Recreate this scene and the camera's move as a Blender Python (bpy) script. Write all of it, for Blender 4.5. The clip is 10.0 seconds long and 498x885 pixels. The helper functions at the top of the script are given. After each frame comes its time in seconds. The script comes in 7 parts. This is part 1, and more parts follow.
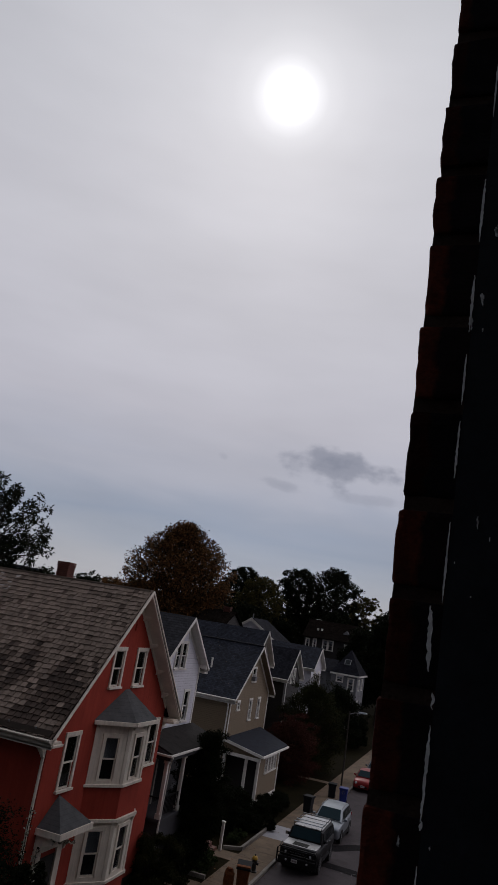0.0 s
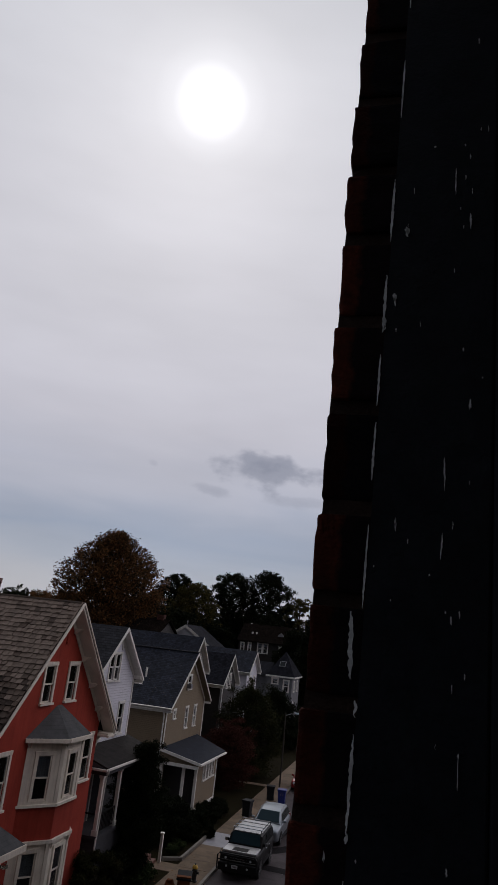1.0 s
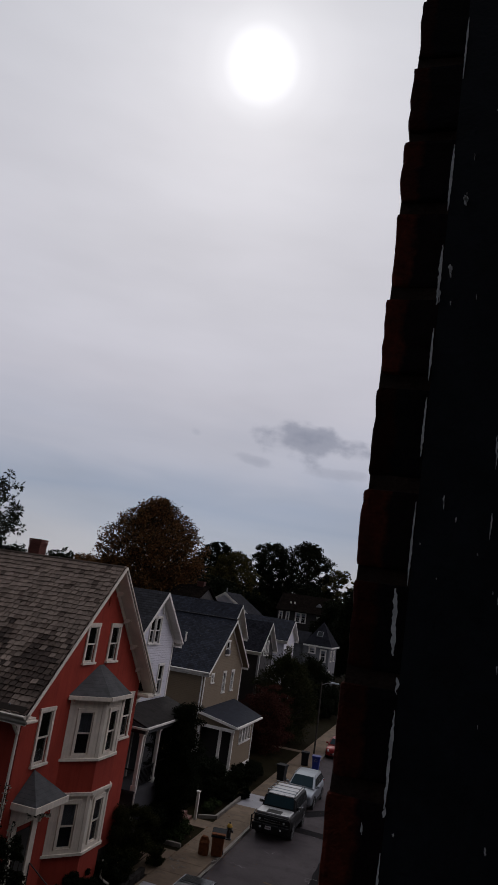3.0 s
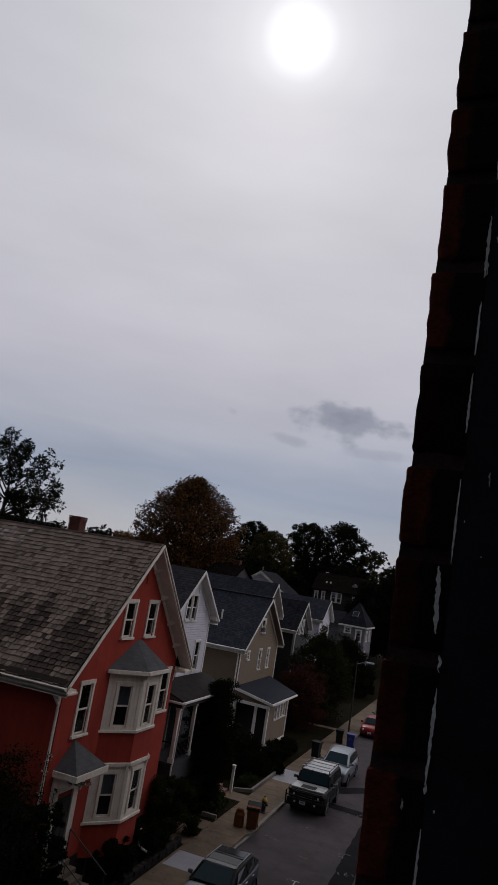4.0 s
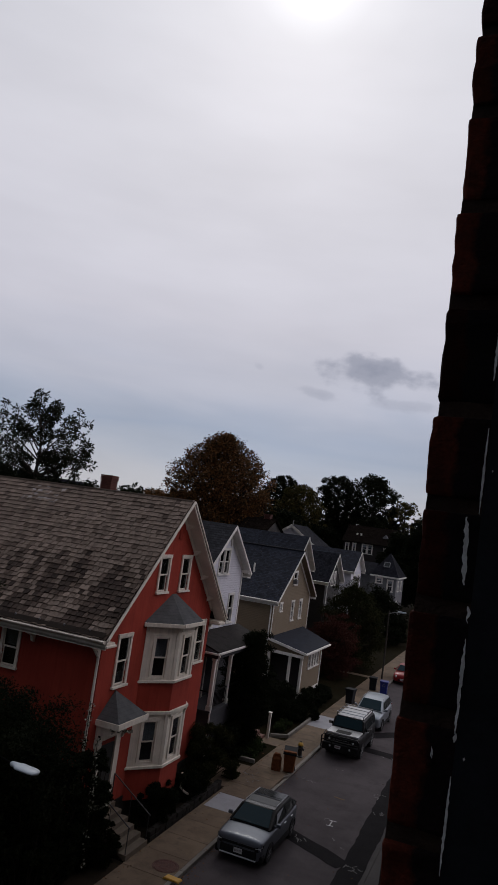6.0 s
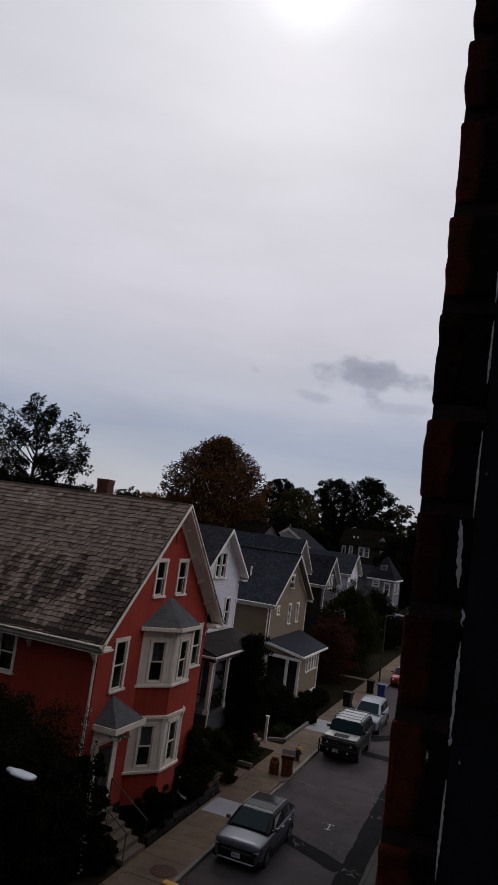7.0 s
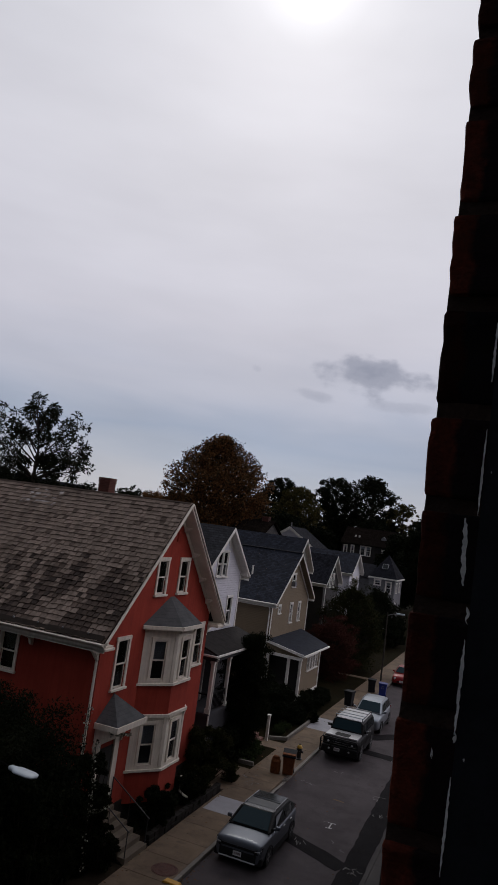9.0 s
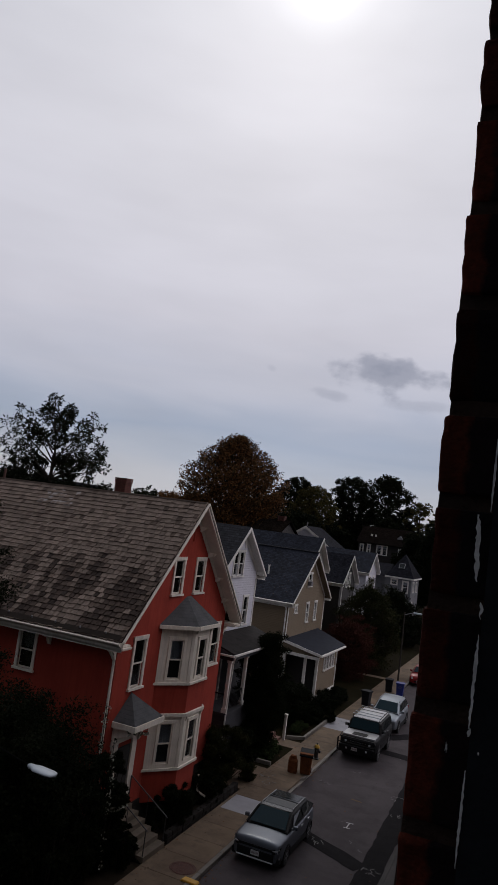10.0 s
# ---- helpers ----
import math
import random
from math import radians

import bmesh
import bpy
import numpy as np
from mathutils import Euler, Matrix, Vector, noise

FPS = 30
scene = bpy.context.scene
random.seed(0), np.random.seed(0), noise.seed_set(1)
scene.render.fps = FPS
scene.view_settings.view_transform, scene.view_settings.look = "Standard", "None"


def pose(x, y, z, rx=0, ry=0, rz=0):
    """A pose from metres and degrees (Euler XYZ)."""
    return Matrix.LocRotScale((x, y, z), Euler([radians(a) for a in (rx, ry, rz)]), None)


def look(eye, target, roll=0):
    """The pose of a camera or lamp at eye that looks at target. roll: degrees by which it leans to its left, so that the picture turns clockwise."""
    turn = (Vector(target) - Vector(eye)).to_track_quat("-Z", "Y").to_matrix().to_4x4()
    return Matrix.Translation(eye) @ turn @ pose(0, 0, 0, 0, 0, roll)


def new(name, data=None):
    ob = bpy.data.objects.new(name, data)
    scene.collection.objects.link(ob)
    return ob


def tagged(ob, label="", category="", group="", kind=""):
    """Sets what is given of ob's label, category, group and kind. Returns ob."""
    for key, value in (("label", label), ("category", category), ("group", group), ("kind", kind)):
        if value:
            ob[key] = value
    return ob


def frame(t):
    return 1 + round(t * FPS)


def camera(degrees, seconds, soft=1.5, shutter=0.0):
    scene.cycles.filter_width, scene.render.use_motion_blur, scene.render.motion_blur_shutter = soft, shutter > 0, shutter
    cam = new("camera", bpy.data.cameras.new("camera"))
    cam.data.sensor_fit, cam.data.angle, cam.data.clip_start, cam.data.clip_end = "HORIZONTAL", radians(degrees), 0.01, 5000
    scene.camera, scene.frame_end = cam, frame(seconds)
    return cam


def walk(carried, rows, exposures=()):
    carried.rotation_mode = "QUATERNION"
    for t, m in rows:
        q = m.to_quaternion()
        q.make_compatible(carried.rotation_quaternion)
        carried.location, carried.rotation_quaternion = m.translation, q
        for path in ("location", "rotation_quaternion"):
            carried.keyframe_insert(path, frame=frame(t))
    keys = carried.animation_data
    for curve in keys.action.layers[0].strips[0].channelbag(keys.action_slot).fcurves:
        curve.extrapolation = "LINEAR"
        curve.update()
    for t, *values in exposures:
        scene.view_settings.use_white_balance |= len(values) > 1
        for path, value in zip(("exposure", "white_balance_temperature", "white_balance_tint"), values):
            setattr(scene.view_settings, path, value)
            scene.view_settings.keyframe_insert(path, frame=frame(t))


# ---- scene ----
cam = camera(39.45, 10.0, soft=1.1)
PATH = [
    (0.0, pose(0.0014, -0.0310, 11.9929, 104.540, -9.057, 18.147)),
    (0.5, pose(0.0055, -0.0210, 11.9963, 105.403, -7.517, 15.139)),
    (1.0, pose(0.0069, -0.0105, 11.9998, 105.650, -6.153, 12.899)),
    (1.5, pose(0.0106, -0.0125, 12.0004, 105.876, -5.814, 12.346)),
    (2.0, pose(0.0101, -0.0097, 12.0015, 105.818, -5.784, 12.194)),
    (2.5, pose(0.0039, -0.0090, 12.0005, 103.924, -7.879, 14.628)),
    (2.7, pose(0.0031, -0.0087, 12.0018, 103.258, -8.165, 15.485)),
    (3.8, pose(0.0010, -0.0069, 12.0012, 101.807, -8.578, 17.177)),
    (4.0, pose(-0.0012, -0.0065, 11.9990, 100.716, -9.105, 18.928)),
    (4.5, pose(0.0003, -0.0044, 12.0006, 98.810, -8.790, 21.146)),
    (5.0, pose(-0.0034, -0.0042, 11.9999, 97.330, -9.126, 22.291)),
    (5.5, pose(-0.0020, -0.0010, 11.9997, 96.353, -8.270, 21.998)),
    (6.0, pose(0.0003, 0.0011, 12.0005, 96.646, -7.856, 21.474)),
    (7.5, pose(0.0019, 0.0020, 12.0010, 96.994, -7.569, 21.225)),
    (8.0, pose(0.0024, 0.0016, 12.0009, 96.956, -7.553, 21.508)),
    (8.5, pose(0.0007, -0.0011, 11.9999, 96.980, -7.868, 21.609)),
    (9.0, pose(0.0000, 0.0000, 12.0000, 96.852, -7.658, 21.328)),
    (9.5, pose(0.0021, -0.0069, 11.9988, 97.099, -7.720, 22.141)),
    (10.0, pose(0.0033, -0.0073, 11.9985, 96.645, -7.469, 22.634)),
]
walk(cam, PATH, [(0.0, -0.30), (0.5, -0.30), (1.0, -0.17), (2.5, -0.17), (4.0, -0.25), (4.5, -0.22), (5.0, -0.11), (5.5, -0.03), (10.0, -0.03)])

# ---- world, sun ----
SUN = Vector((-0.282, 0.70, 0.656)).normalized()
world = bpy.data.worlds.new("overcast")
scene.world = world
world.use_nodes = True


class Nodes:
    """Short hand for building a node tree."""

    def __init__(self, tree):
        self.tree = tree
        tree.nodes.clear()

    def add(self, kind, inputs=None, **settings):
        n = self.tree.nodes.new(kind)
        if "operation" in settings:
            n.operation = settings["operation"]
        if "use_clamp" in settings:
            n.use_clamp = settings["use_clamp"]
        if "data_type" in settings:
            n.data_type, n.blend_type = settings["data_type"], settings["blend_type"]
        for k, v in (inputs or {}).items():
            if isinstance(v, bpy.types.NodeSocket):
                self.tree.links.new(v, n.inputs[k])
            else:
                n.inputs[k].default_value = v
        return n

    def math(self, op, a, b=0.0, c=0.0, clamp=False):
        return self.add("ShaderNodeMath", {0: a, 1: b, 2: c}, operation=op, use_clamp=clamp).outputs[0]

    def vmath(self, op, a, b=(0, 0, 0)):
        n = self.add("ShaderNodeVectorMath", {0: a, 1: b}, operation=op)
        return n.outputs["Value"] if op in ("DOT_PRODUCT", "LENGTH", "DISTANCE") else n.outputs["Vector"]

    def ramp(self, fac, stops, smooth=False):
        n = self.add("ShaderNodeValToRGB", {"Fac": fac})
        r = n.color_ramp
        r.interpolation = "EASE" if smooth else "LINEAR"
        while len(r.elements) < len(stops):
            r.elements.new(0.5)
        for e, (p, c) in zip(r.elements, stops):
            e.position = p
            e.color = (c, c, c, 1) if isinstance(c, (int, float)) else (*c, 1)
        return n.outputs["Color"]

    def mix(self, fac, a, b, blend="MIX"):
        n = self.add("ShaderNodeMix", {0: fac}, data_type="RGBA", blend_type=blend)
        for i, v in ((6, a), (7, b)):
            if isinstance(v, bpy.types.NodeSocket):
                self.tree.links.new(v, n.inputs[i])
            else:
                n.inputs[i].default_value = (*v, 1) if len(v) == 3 else v
        return n.outputs[2]

    def noise(self, vec, scale, detail=4, rough=0.55, distort=0.0):
        return self.add("ShaderNodeTexNoise", {"Vector": vec, "Scale": scale, "Detail": detail, "Roughness": rough, "Distortion": distort}).outputs[0]

    def mapping(self, vec, scale=(1, 1, 1), loc=(0, 0, 0), rot=(0, 0, 0)):
        return self.add("ShaderNodeMapping", {"Vector": vec, "Scale": scale, "Location": loc, "Rotation": rot}).outputs[0]


def make_sky():
    n = Nodes(world.node_tree)
    way = n.add("ShaderNodeTexCoord").outputs["Generated"]
    z = n.add("ShaderNodeSeparateXYZ", {0: way}).outputs[2]
    flat = n.mapping(way, (1.6, 1.6, 9.0))
    streak = n.noise(flat, 1.5, 5, 0.5, 0.4)
    lift = n.math("MULTIPLY_ADD", streak, 0.11, -0.055)
    veil = n.ramp(n.math("ADD", z, lift, clamp=True), [
        (0.0, (0.46, 0.48, 0.54)), (0.055, (0.395, 0.42, 0.49)), (0.085, (0.335, 0.375, 0.465)), (0.118, (0.285, 0.335, 0.44)), (0.145, (0.32, 0.36, 0.455)), (0.185, (0.42, 0.44, 0.52)),
        (0.26, (0.53, 0.53, 0.59)), (0.45, (0.595, 0.60, 0.65)), (0.75, (0.58, 0.60, 0.645)), (1.0, (0.50, 0.53, 0.60))])
    # broad soft banks in the cloud deck
    bank = n.noise(n.mapping(way, (1, 1, 3.5)), 2.2, 4, 0.5)
    veil = n.mix(1.0, veil, n.ramp(bank, [(0.3, 0.9), (0.7, 1.08)]), "MULTIPLY")
    # the side away from the sun is duller
    toward = n.vmath("DOT_PRODUCT", way, tuple(SUN))
    veil = n.mix(1.0, veil, n.ramp(n.math("MULTIPLY_ADD", toward, 0.5, 0.5), [(0.0, 0.175), (0.5, 0.27), (0.8, 0.80), (0.9, 1.0), (0.98, 1.02)]), "MULTIPLY")
    # unseen sky to +x, made brighter and warmer to light the house fronts
    east = n.add("ShaderNodeSeparateXYZ", {0: way}).outputs[0]
    veil = n.mix(1.0, veil, n.ramp(n.math("MULTIPLY_ADD", east, 0.25, 0.25), [(0.0, 0.5), (0.25, 0.5), (0.30, (0.60, 0.575, 0.565)), (0.38, (1.32, 1.22, 1.20)), (0.5, (1.8, 1.66, 1.62))]), "MULTIPLY")
    veil = n.mix(1.0, veil, (2.0, 2.0, 2.0), "MULTIPLY")
    # small dark scud clouds
    for d, w, h, lean, k in ((Vector((-0.2115, 0.9482, 0.2305)), 0.082, 0.033, 0.07, 1.0), (Vector((-0.2920, 0.9369, 0.1954)), 0.036, 0.010, 0.16, 0.42),
                             (Vector((-0.1660, 0.9662, 0.1915)), 0.055, 0.012, 0.05, 0.38), (Vector((-0.373, 0.906, 0.224)), 0.010, 0.007, 0.3, 0.25)):
        d = d.normalized()
        side = Vector((d.y, -d.x, 0)).normalized()
        up = side.cross(d)
        side, up = side + up * -lean, up + side * lean
        u = n.math("DIVIDE", n.vmath("DOT_PRODUCT", n.vmath("SUBTRACT", way, tuple(d)), tuple(side)), w)
        v = n.math("DIVIDE", n.vmath("DOT_PRODUCT", n.vmath("SUBTRACT", way, tuple(d)), tuple(up)), h)
        r = n.math("SQRT", n.math("ADD", n.math("MULTIPLY", u, u), n.math("MULTIPLY", v, v)))
        ragged = n.math("MULTIPLY_ADD", n.noise(n.mapping(way, (1, 1, 1.7)), 20, 4, 0.52), 1.9, -0.95)
        mask = n.ramp(n.math("ADD", r, ragged, clamp=False), [(0.0, k), (0.4, k * 0.8), (1.0, 0.0)], True)
        veil = n.mix(mask, veil, (0.235, 0.25, 0.315))
    veil = n.mix(1.0, veil, (1.025, 1.0, 1.005), "MULTIPLY")
    # the sun behind thin cloud
    ang = n.math("ARCCOSINE", n.math("MINIMUM", toward, 1.0))
    wob = n.math("MULTIPLY_ADD", n.noise(way, 9, 3), 0.01, -0.005)
    ang = n.math("ADD", ang, wob)
    glow = n.ramp(n.math("DIVIDE", ang, 0.5), [(0.0, 1.0), (0.046, 0.6), (0.073, 0.33), (0.10, 0.19), (0.15, 0.11), (0.24, 0.06), (0.45, 0.025), (1.0, 0.0)])
    lit = n.mix(1.0, veil, n.mix(1.0, glow, (1.2, 1.2, 1.2), "MULTIPLY"), "ADD")
    clear = n.add("ShaderNodeTexSky")
    clear.sky_type, clear.sun_disc = "NISHITA", False
    clear.sun_elevation, clear.sun_rotation = math.asin(SUN.z), math.atan2(SUN.x, SUN.y)
    a = n.add("ShaderNodeBackground", {"Color": lit, "Strength": 1.0})
    b = n.add("ShaderNodeBackground", {"Color": clear.outputs[0], "Strength": 0.008})
    both = n.add("ShaderNodeAddShader", {0: a.outputs[0], 1: b.outputs[0]})
    n.add("ShaderNodeOutputWorld", {"Surface": both.outputs[0]})


make_sky()
sun = new("sun", bpy.data.lights.new("sun", "SUN"))
sun.data.energy, sun.data.angle, sun.data.color = 0.35, radians(12), (1.0, 0.96, 0.9)
sun.matrix_world = look(SUN * 50, (0, 0, 0))


# ---- materials ----
def surface(name, color, rough=0.7, vary=0.18, grain=60.0, blotch=1.2, bump=0.2, bump_scale=None, metal=0.0, tint=None, piece=0.0, rows=0.0, row_depth=0.4, streak=0.0, coat=0.0, spec=0.5, island=0.0, tabs=0.0, dark_past=None, runs=0.0):
    """A weathered surface: two scales of variation, grain relief, and laid courses (rows metres high) where asked."""
    m = bpy.data.materials.new(name)
    m.use_nodes = True
    n = Nodes(m.node_tree)
    co = n.add("ShaderNodeTexCoord").outputs["Object"]
    fine = n.noise(co, grain, 5, 0.6)
    broad = n.noise(co, blotch, 5, 0.6, 0.3)
    lo, hi = 1 - vary, 1 + vary
    c = n.mix(1.0, color, n.ramp(broad, [(0.3, lo), (0.7, hi)]), "MULTIPLY")
    c = n.mix(1.0, c, n.ramp(fine, [(0.3, 1 - vary * 0.6), (0.7, 1 + vary * 0.6)]), "MULTIPLY")
    if tint:
        c = n.mix(n.ramp(n.noise(co, blotch * 2.3, 6, 0.65), [(0.48, 0.0), (0.68, 0.75)]), c, tint)
    if streak:
        s = n.noise(n.mapping(co, (9, 9, 0.5)), 1.0, 5, 0.6)
        c = n.mix(1.0, c, n.ramp(s, [(0.35, 1 - streak), (0.6, 1.0)]), "MULTIPLY")
    if piece:
        rnd = n.add("ShaderNodeObjectInfo").outputs["Random"]
        c = n.mix(1.0, c, n.ramp(rnd, [(0.0, 1 - piece), (1.0, 1 + piece)]), "MULTIPLY")
    if island:
        rnd = n.add("ShaderNodeNewGeometry").outputs["Random Per Island"]
        c = n.mix(1.0, c, n.ramp(rnd, [(0.0, 1 - island), (1.0, 1 + island)]), "MULTIPLY")
    if runs:
        # dark stains that run down a slope
        s = n.noise(n.mapping(co, (2.2, 0.35, 0.35)), 1.0, 6, 0.65, 0.3)
        c = n.mix(1.0, c, n.ramp(s, [(0.36, 1 - runs), (0.47, 0.9), (0.6, 1.05), (0.75, 1.12)]), "MULTIPLY")
    if tabs:
        # single shingle tabs, each a little lighter or darker
        q = n.add("ShaderNodeSeparateXYZ", {0: co})
        v = n.add("ShaderNodeCombineXYZ", {0: n.math("ADD", q.outputs[0], n.math("MULTIPLY", q.outputs[1], 0.6)), 1: q.outputs[2]})
        tex = n.add("ShaderNodeTexBrick", {"Vector": v.outputs[0], "Color1": (1 - tabs, 1 - tabs, 1 - tabs, 1), "Color2": (1 + tabs * 1.4, 1 + tabs * 1.4, 1 + tabs * 1.4, 1), "Mortar": (0.6, 0.6, 0.6, 1), "Scale": 1.0, "Mortar Size": 0.008, "Brick Width": 0.2, "Row Height": rows or 0.12})
        c = n.mix(1.0, c, tex.outputs[0], "MULTIPLY")
    if dark_past is not None:
        # near-black band with a ragged edge over the inner side of the masonry
        xx = n.add("ShaderNodeSeparateXYZ", {0: co}).outputs[0]
        lap = n.math("MULTIPLY_ADD", n.noise(co, 38, 4, 0.6), 0.022, xx)
        c = n.mix(n.ramp(n.math("MULTIPLY_ADD", lap, 60.0, -(dark_past + 0.011) * 60.0 + 0.5, clamp=True), [(0.3, 0.0), (0.6, 0.93)]), c, (0.006, 0.006, 0.008))
    height = n.noise(co, bump_scale or grain, 5, 0.6)
    if rows:
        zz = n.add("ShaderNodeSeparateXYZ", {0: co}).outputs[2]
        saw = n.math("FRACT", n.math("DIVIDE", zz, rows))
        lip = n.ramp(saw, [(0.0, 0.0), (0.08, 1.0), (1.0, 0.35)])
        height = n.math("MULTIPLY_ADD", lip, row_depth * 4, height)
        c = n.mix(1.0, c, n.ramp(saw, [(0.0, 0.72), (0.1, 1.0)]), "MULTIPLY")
    bu = n.add("ShaderNodeBump", {"Height": height, "Strength": bump, "Distance": 0.02})
    ro = n.ramp(fine, [(0.3, max(rough - 0.1, 0.03)), (0.7, min(rough + 0.1, 1.0))])
    p = n.add("ShaderNodeBsdfPrincipled", {"Base Color": c, "Roughness": ro, "Metallic": metal, "Normal": bu.outputs[0], "Coat Weight": coat, "Specular IOR Level": spec})
    n.add("ShaderNodeOutputMaterial", {"Surface": p.outputs[0]})
    return m


def glass(name, tint=(0.8, 0.85, 0.88), see=0.75):
    """A thin pane: clear, with a sharp reflection that grows at a slant."""
    m = bpy.data.materials.new(name)
    m.use_nodes = True
    n = Nodes(m.node_tree)
    t = n.add("ShaderNodeBsdfTransparent", {"Color": (*[v * see for v in tint], 1)})
    g = n.add("ShaderNodeBsdfGlossy", {"Color": (0.9, 0.92, 0.95, 1), "Roughness": 0.03})
    f = n.add("ShaderNodeFresnel", {"IOR": 1.55})
    n.add("ShaderNodeOutputMaterial", {"Surface": n.add("ShaderNodeMixShader", {0: f.outputs[0], 1: t.outputs[0], 2: g.outputs[0]}).outputs[0]})
    return m


def leaves(name, a, b, c):
    """Leaves of three tones, a little translucent."""
    m = bpy.data.materials.new(name)
    m.use_nodes = True
    n = Nodes(m.node_tree)
    rnd = n.add("ShaderNodeNewGeometry").outputs["Random Per Island"]
    co = n.add("ShaderNodeTexCoord").outputs["Object"]
    k = n.math("MULTIPLY_ADD", rnd, 0.5, n.math("MULTIPLY", n.noise(co, 0.5, 3), 0.5))
    col = n.ramp(k, [(0.25, a), (0.5, b), (0.75, c)])
    d = n.add("ShaderNodeBsdfPrincipled", {"Base Color": col, "Roughness": 0.75, "Specular IOR Level": 0.04})
    t = n.add("ShaderNodeBsdfTranslucent", {"Color": col})
    n.add("ShaderNodeOutputMaterial", {"Surface": n.add("ShaderNodeMixShader", {0: 0.2, 1: d.outputs[0], 2: t.outputs[0]}).outputs[0]})
    return m


RED = surface("red_stucco", (0.335, 0.047, 0.030), 0.9, 0.14, 90, 0.9, 0.25, streak=0.14, spec=0.2)
WHITE = surface("white_paint", (0.74, 0.72, 0.68), 0.55, 0.10, 80, 2.0, 0.12, streak=0.12)
CREAM = surface("cream_paint", (0.79, 0.73, 0.64), 0.6, 0.10, 80, 2.0, 0.12, streak=0.14, spec=0.2)
# cream trim toned slightly darker, some soffit shade put into the colour
SOFFIT = surface("soffit_shade_paint", (0.74, 0.69, 0.61), 0.7, 0.1, 60, 2.0, 0.1, spec=0.15)
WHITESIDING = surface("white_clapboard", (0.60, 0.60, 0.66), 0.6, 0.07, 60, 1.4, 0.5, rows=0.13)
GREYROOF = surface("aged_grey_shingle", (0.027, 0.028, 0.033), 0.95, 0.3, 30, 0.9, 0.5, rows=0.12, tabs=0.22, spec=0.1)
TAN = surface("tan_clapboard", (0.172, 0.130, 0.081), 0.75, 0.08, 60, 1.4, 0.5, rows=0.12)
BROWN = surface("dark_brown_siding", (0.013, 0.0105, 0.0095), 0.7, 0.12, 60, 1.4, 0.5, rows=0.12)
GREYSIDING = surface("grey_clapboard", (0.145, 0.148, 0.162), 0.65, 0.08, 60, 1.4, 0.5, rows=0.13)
SLATE = surface("weathered_slate", (0.205, 0.160, 0.131), 0.85, 0.22, 70, 0.9, 0.5, tint=(0.135, 0.102, 0.082), piece=0.22, spec=0.2)
SLATEJOINT = surface("slate_underlay", (0.03, 0.024, 0.02), 0.95, 0.2, 60, 2, 0.2, spec=0.1)
GREYSLATE = surface("grey_slate", (0.070, 0.074, 0.078), 0.8, 0.25, 70, 2.2, 0.3, rows=0.11, piece=0.1, spec=0.25)
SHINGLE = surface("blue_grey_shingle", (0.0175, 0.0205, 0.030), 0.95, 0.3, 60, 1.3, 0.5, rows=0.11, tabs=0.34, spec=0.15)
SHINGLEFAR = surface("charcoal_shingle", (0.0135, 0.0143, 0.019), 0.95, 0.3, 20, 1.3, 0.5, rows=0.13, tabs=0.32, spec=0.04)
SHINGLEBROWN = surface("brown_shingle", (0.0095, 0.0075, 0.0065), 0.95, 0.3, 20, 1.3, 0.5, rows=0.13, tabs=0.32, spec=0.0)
PORCHROOF = surface("mottled_porch_shingle", (0.022, 0.020, 0.019), 0.95, 0.35, 30, 2.5, 0.5, spec=0.12, tint=(0.032, 0.028, 0.025))
BLUEPORCH = surface("blue_grey_porch_shingle", (0.023, 0.027, 0.037), 0.95, 0.3, 30, 2.5, 0.5, spec=0.15)
# darker boards for the white porch, its shade put into the colour
SHADESIDING = surface("porch_shade_boards", (0.042, 0.042, 0.05), 0.75, 0.15, 60, 1.4, 0.5, rows=0.13)
ROAD = surface("worn_asphalt", (0.064, 0.055, 0.058), 0.92, 0.18, 140, 0.55, 0.35, tint=(0.045, 0.039, 0.041), spec=0.14)
PATCH = surface("fresh_asphalt", (0.012, 0.011, 0.012), 0.95, 0.2, 140, 1.5, 0.35, spec=0.06)
CONCRETE = surface("pavement_concrete", (0.146, 0.106, 0.072), 0.9, 0.2, 120, 0.9, 0.25, tint=(0.088, 0.066, 0.047), piece=0.12, spec=0.25)
GREYPAVE = surface("grey_pavement", (0.055, 0.050, 0.049), 0.9, 0.2, 120, 0.9, 0.25, spec=0.25)
PALECONCRETE = surface("pale_concrete", (0.27, 0.27, 0.29), 0.85, 0.14, 120, 1.2, 0.25)
GRANITE = surface("granite_kerb", (0.165, 0.15, 0.132), 0.85, 0.2, 180, 1.5, 0.3, piece=0.12)
STONE = surface("dark_fieldstone", (0.020, 0.018, 0.016), 0.95, 0.3, 40, 2.5, 0.5, piece=0.25, spec=0.1)
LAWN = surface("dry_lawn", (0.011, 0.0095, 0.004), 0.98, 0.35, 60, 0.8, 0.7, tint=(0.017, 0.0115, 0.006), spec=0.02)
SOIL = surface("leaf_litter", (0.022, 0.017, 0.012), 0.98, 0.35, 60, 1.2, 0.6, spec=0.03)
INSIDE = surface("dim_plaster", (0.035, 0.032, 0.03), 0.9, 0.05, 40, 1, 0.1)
CURTAIN = surface("pale_curtain", (0.68, 0.70, 0.74), 0.9, 0.1, 30, 6, 0.3)
BRICK = surface("dark_red_brick", (0.066, 0.014, 0.008), 0.95, 0.4, 320, 26, 0.5, tint=(0.03, 0.009, 0.006), piece=0.75, spec=0.1, dark_past=-0.049)
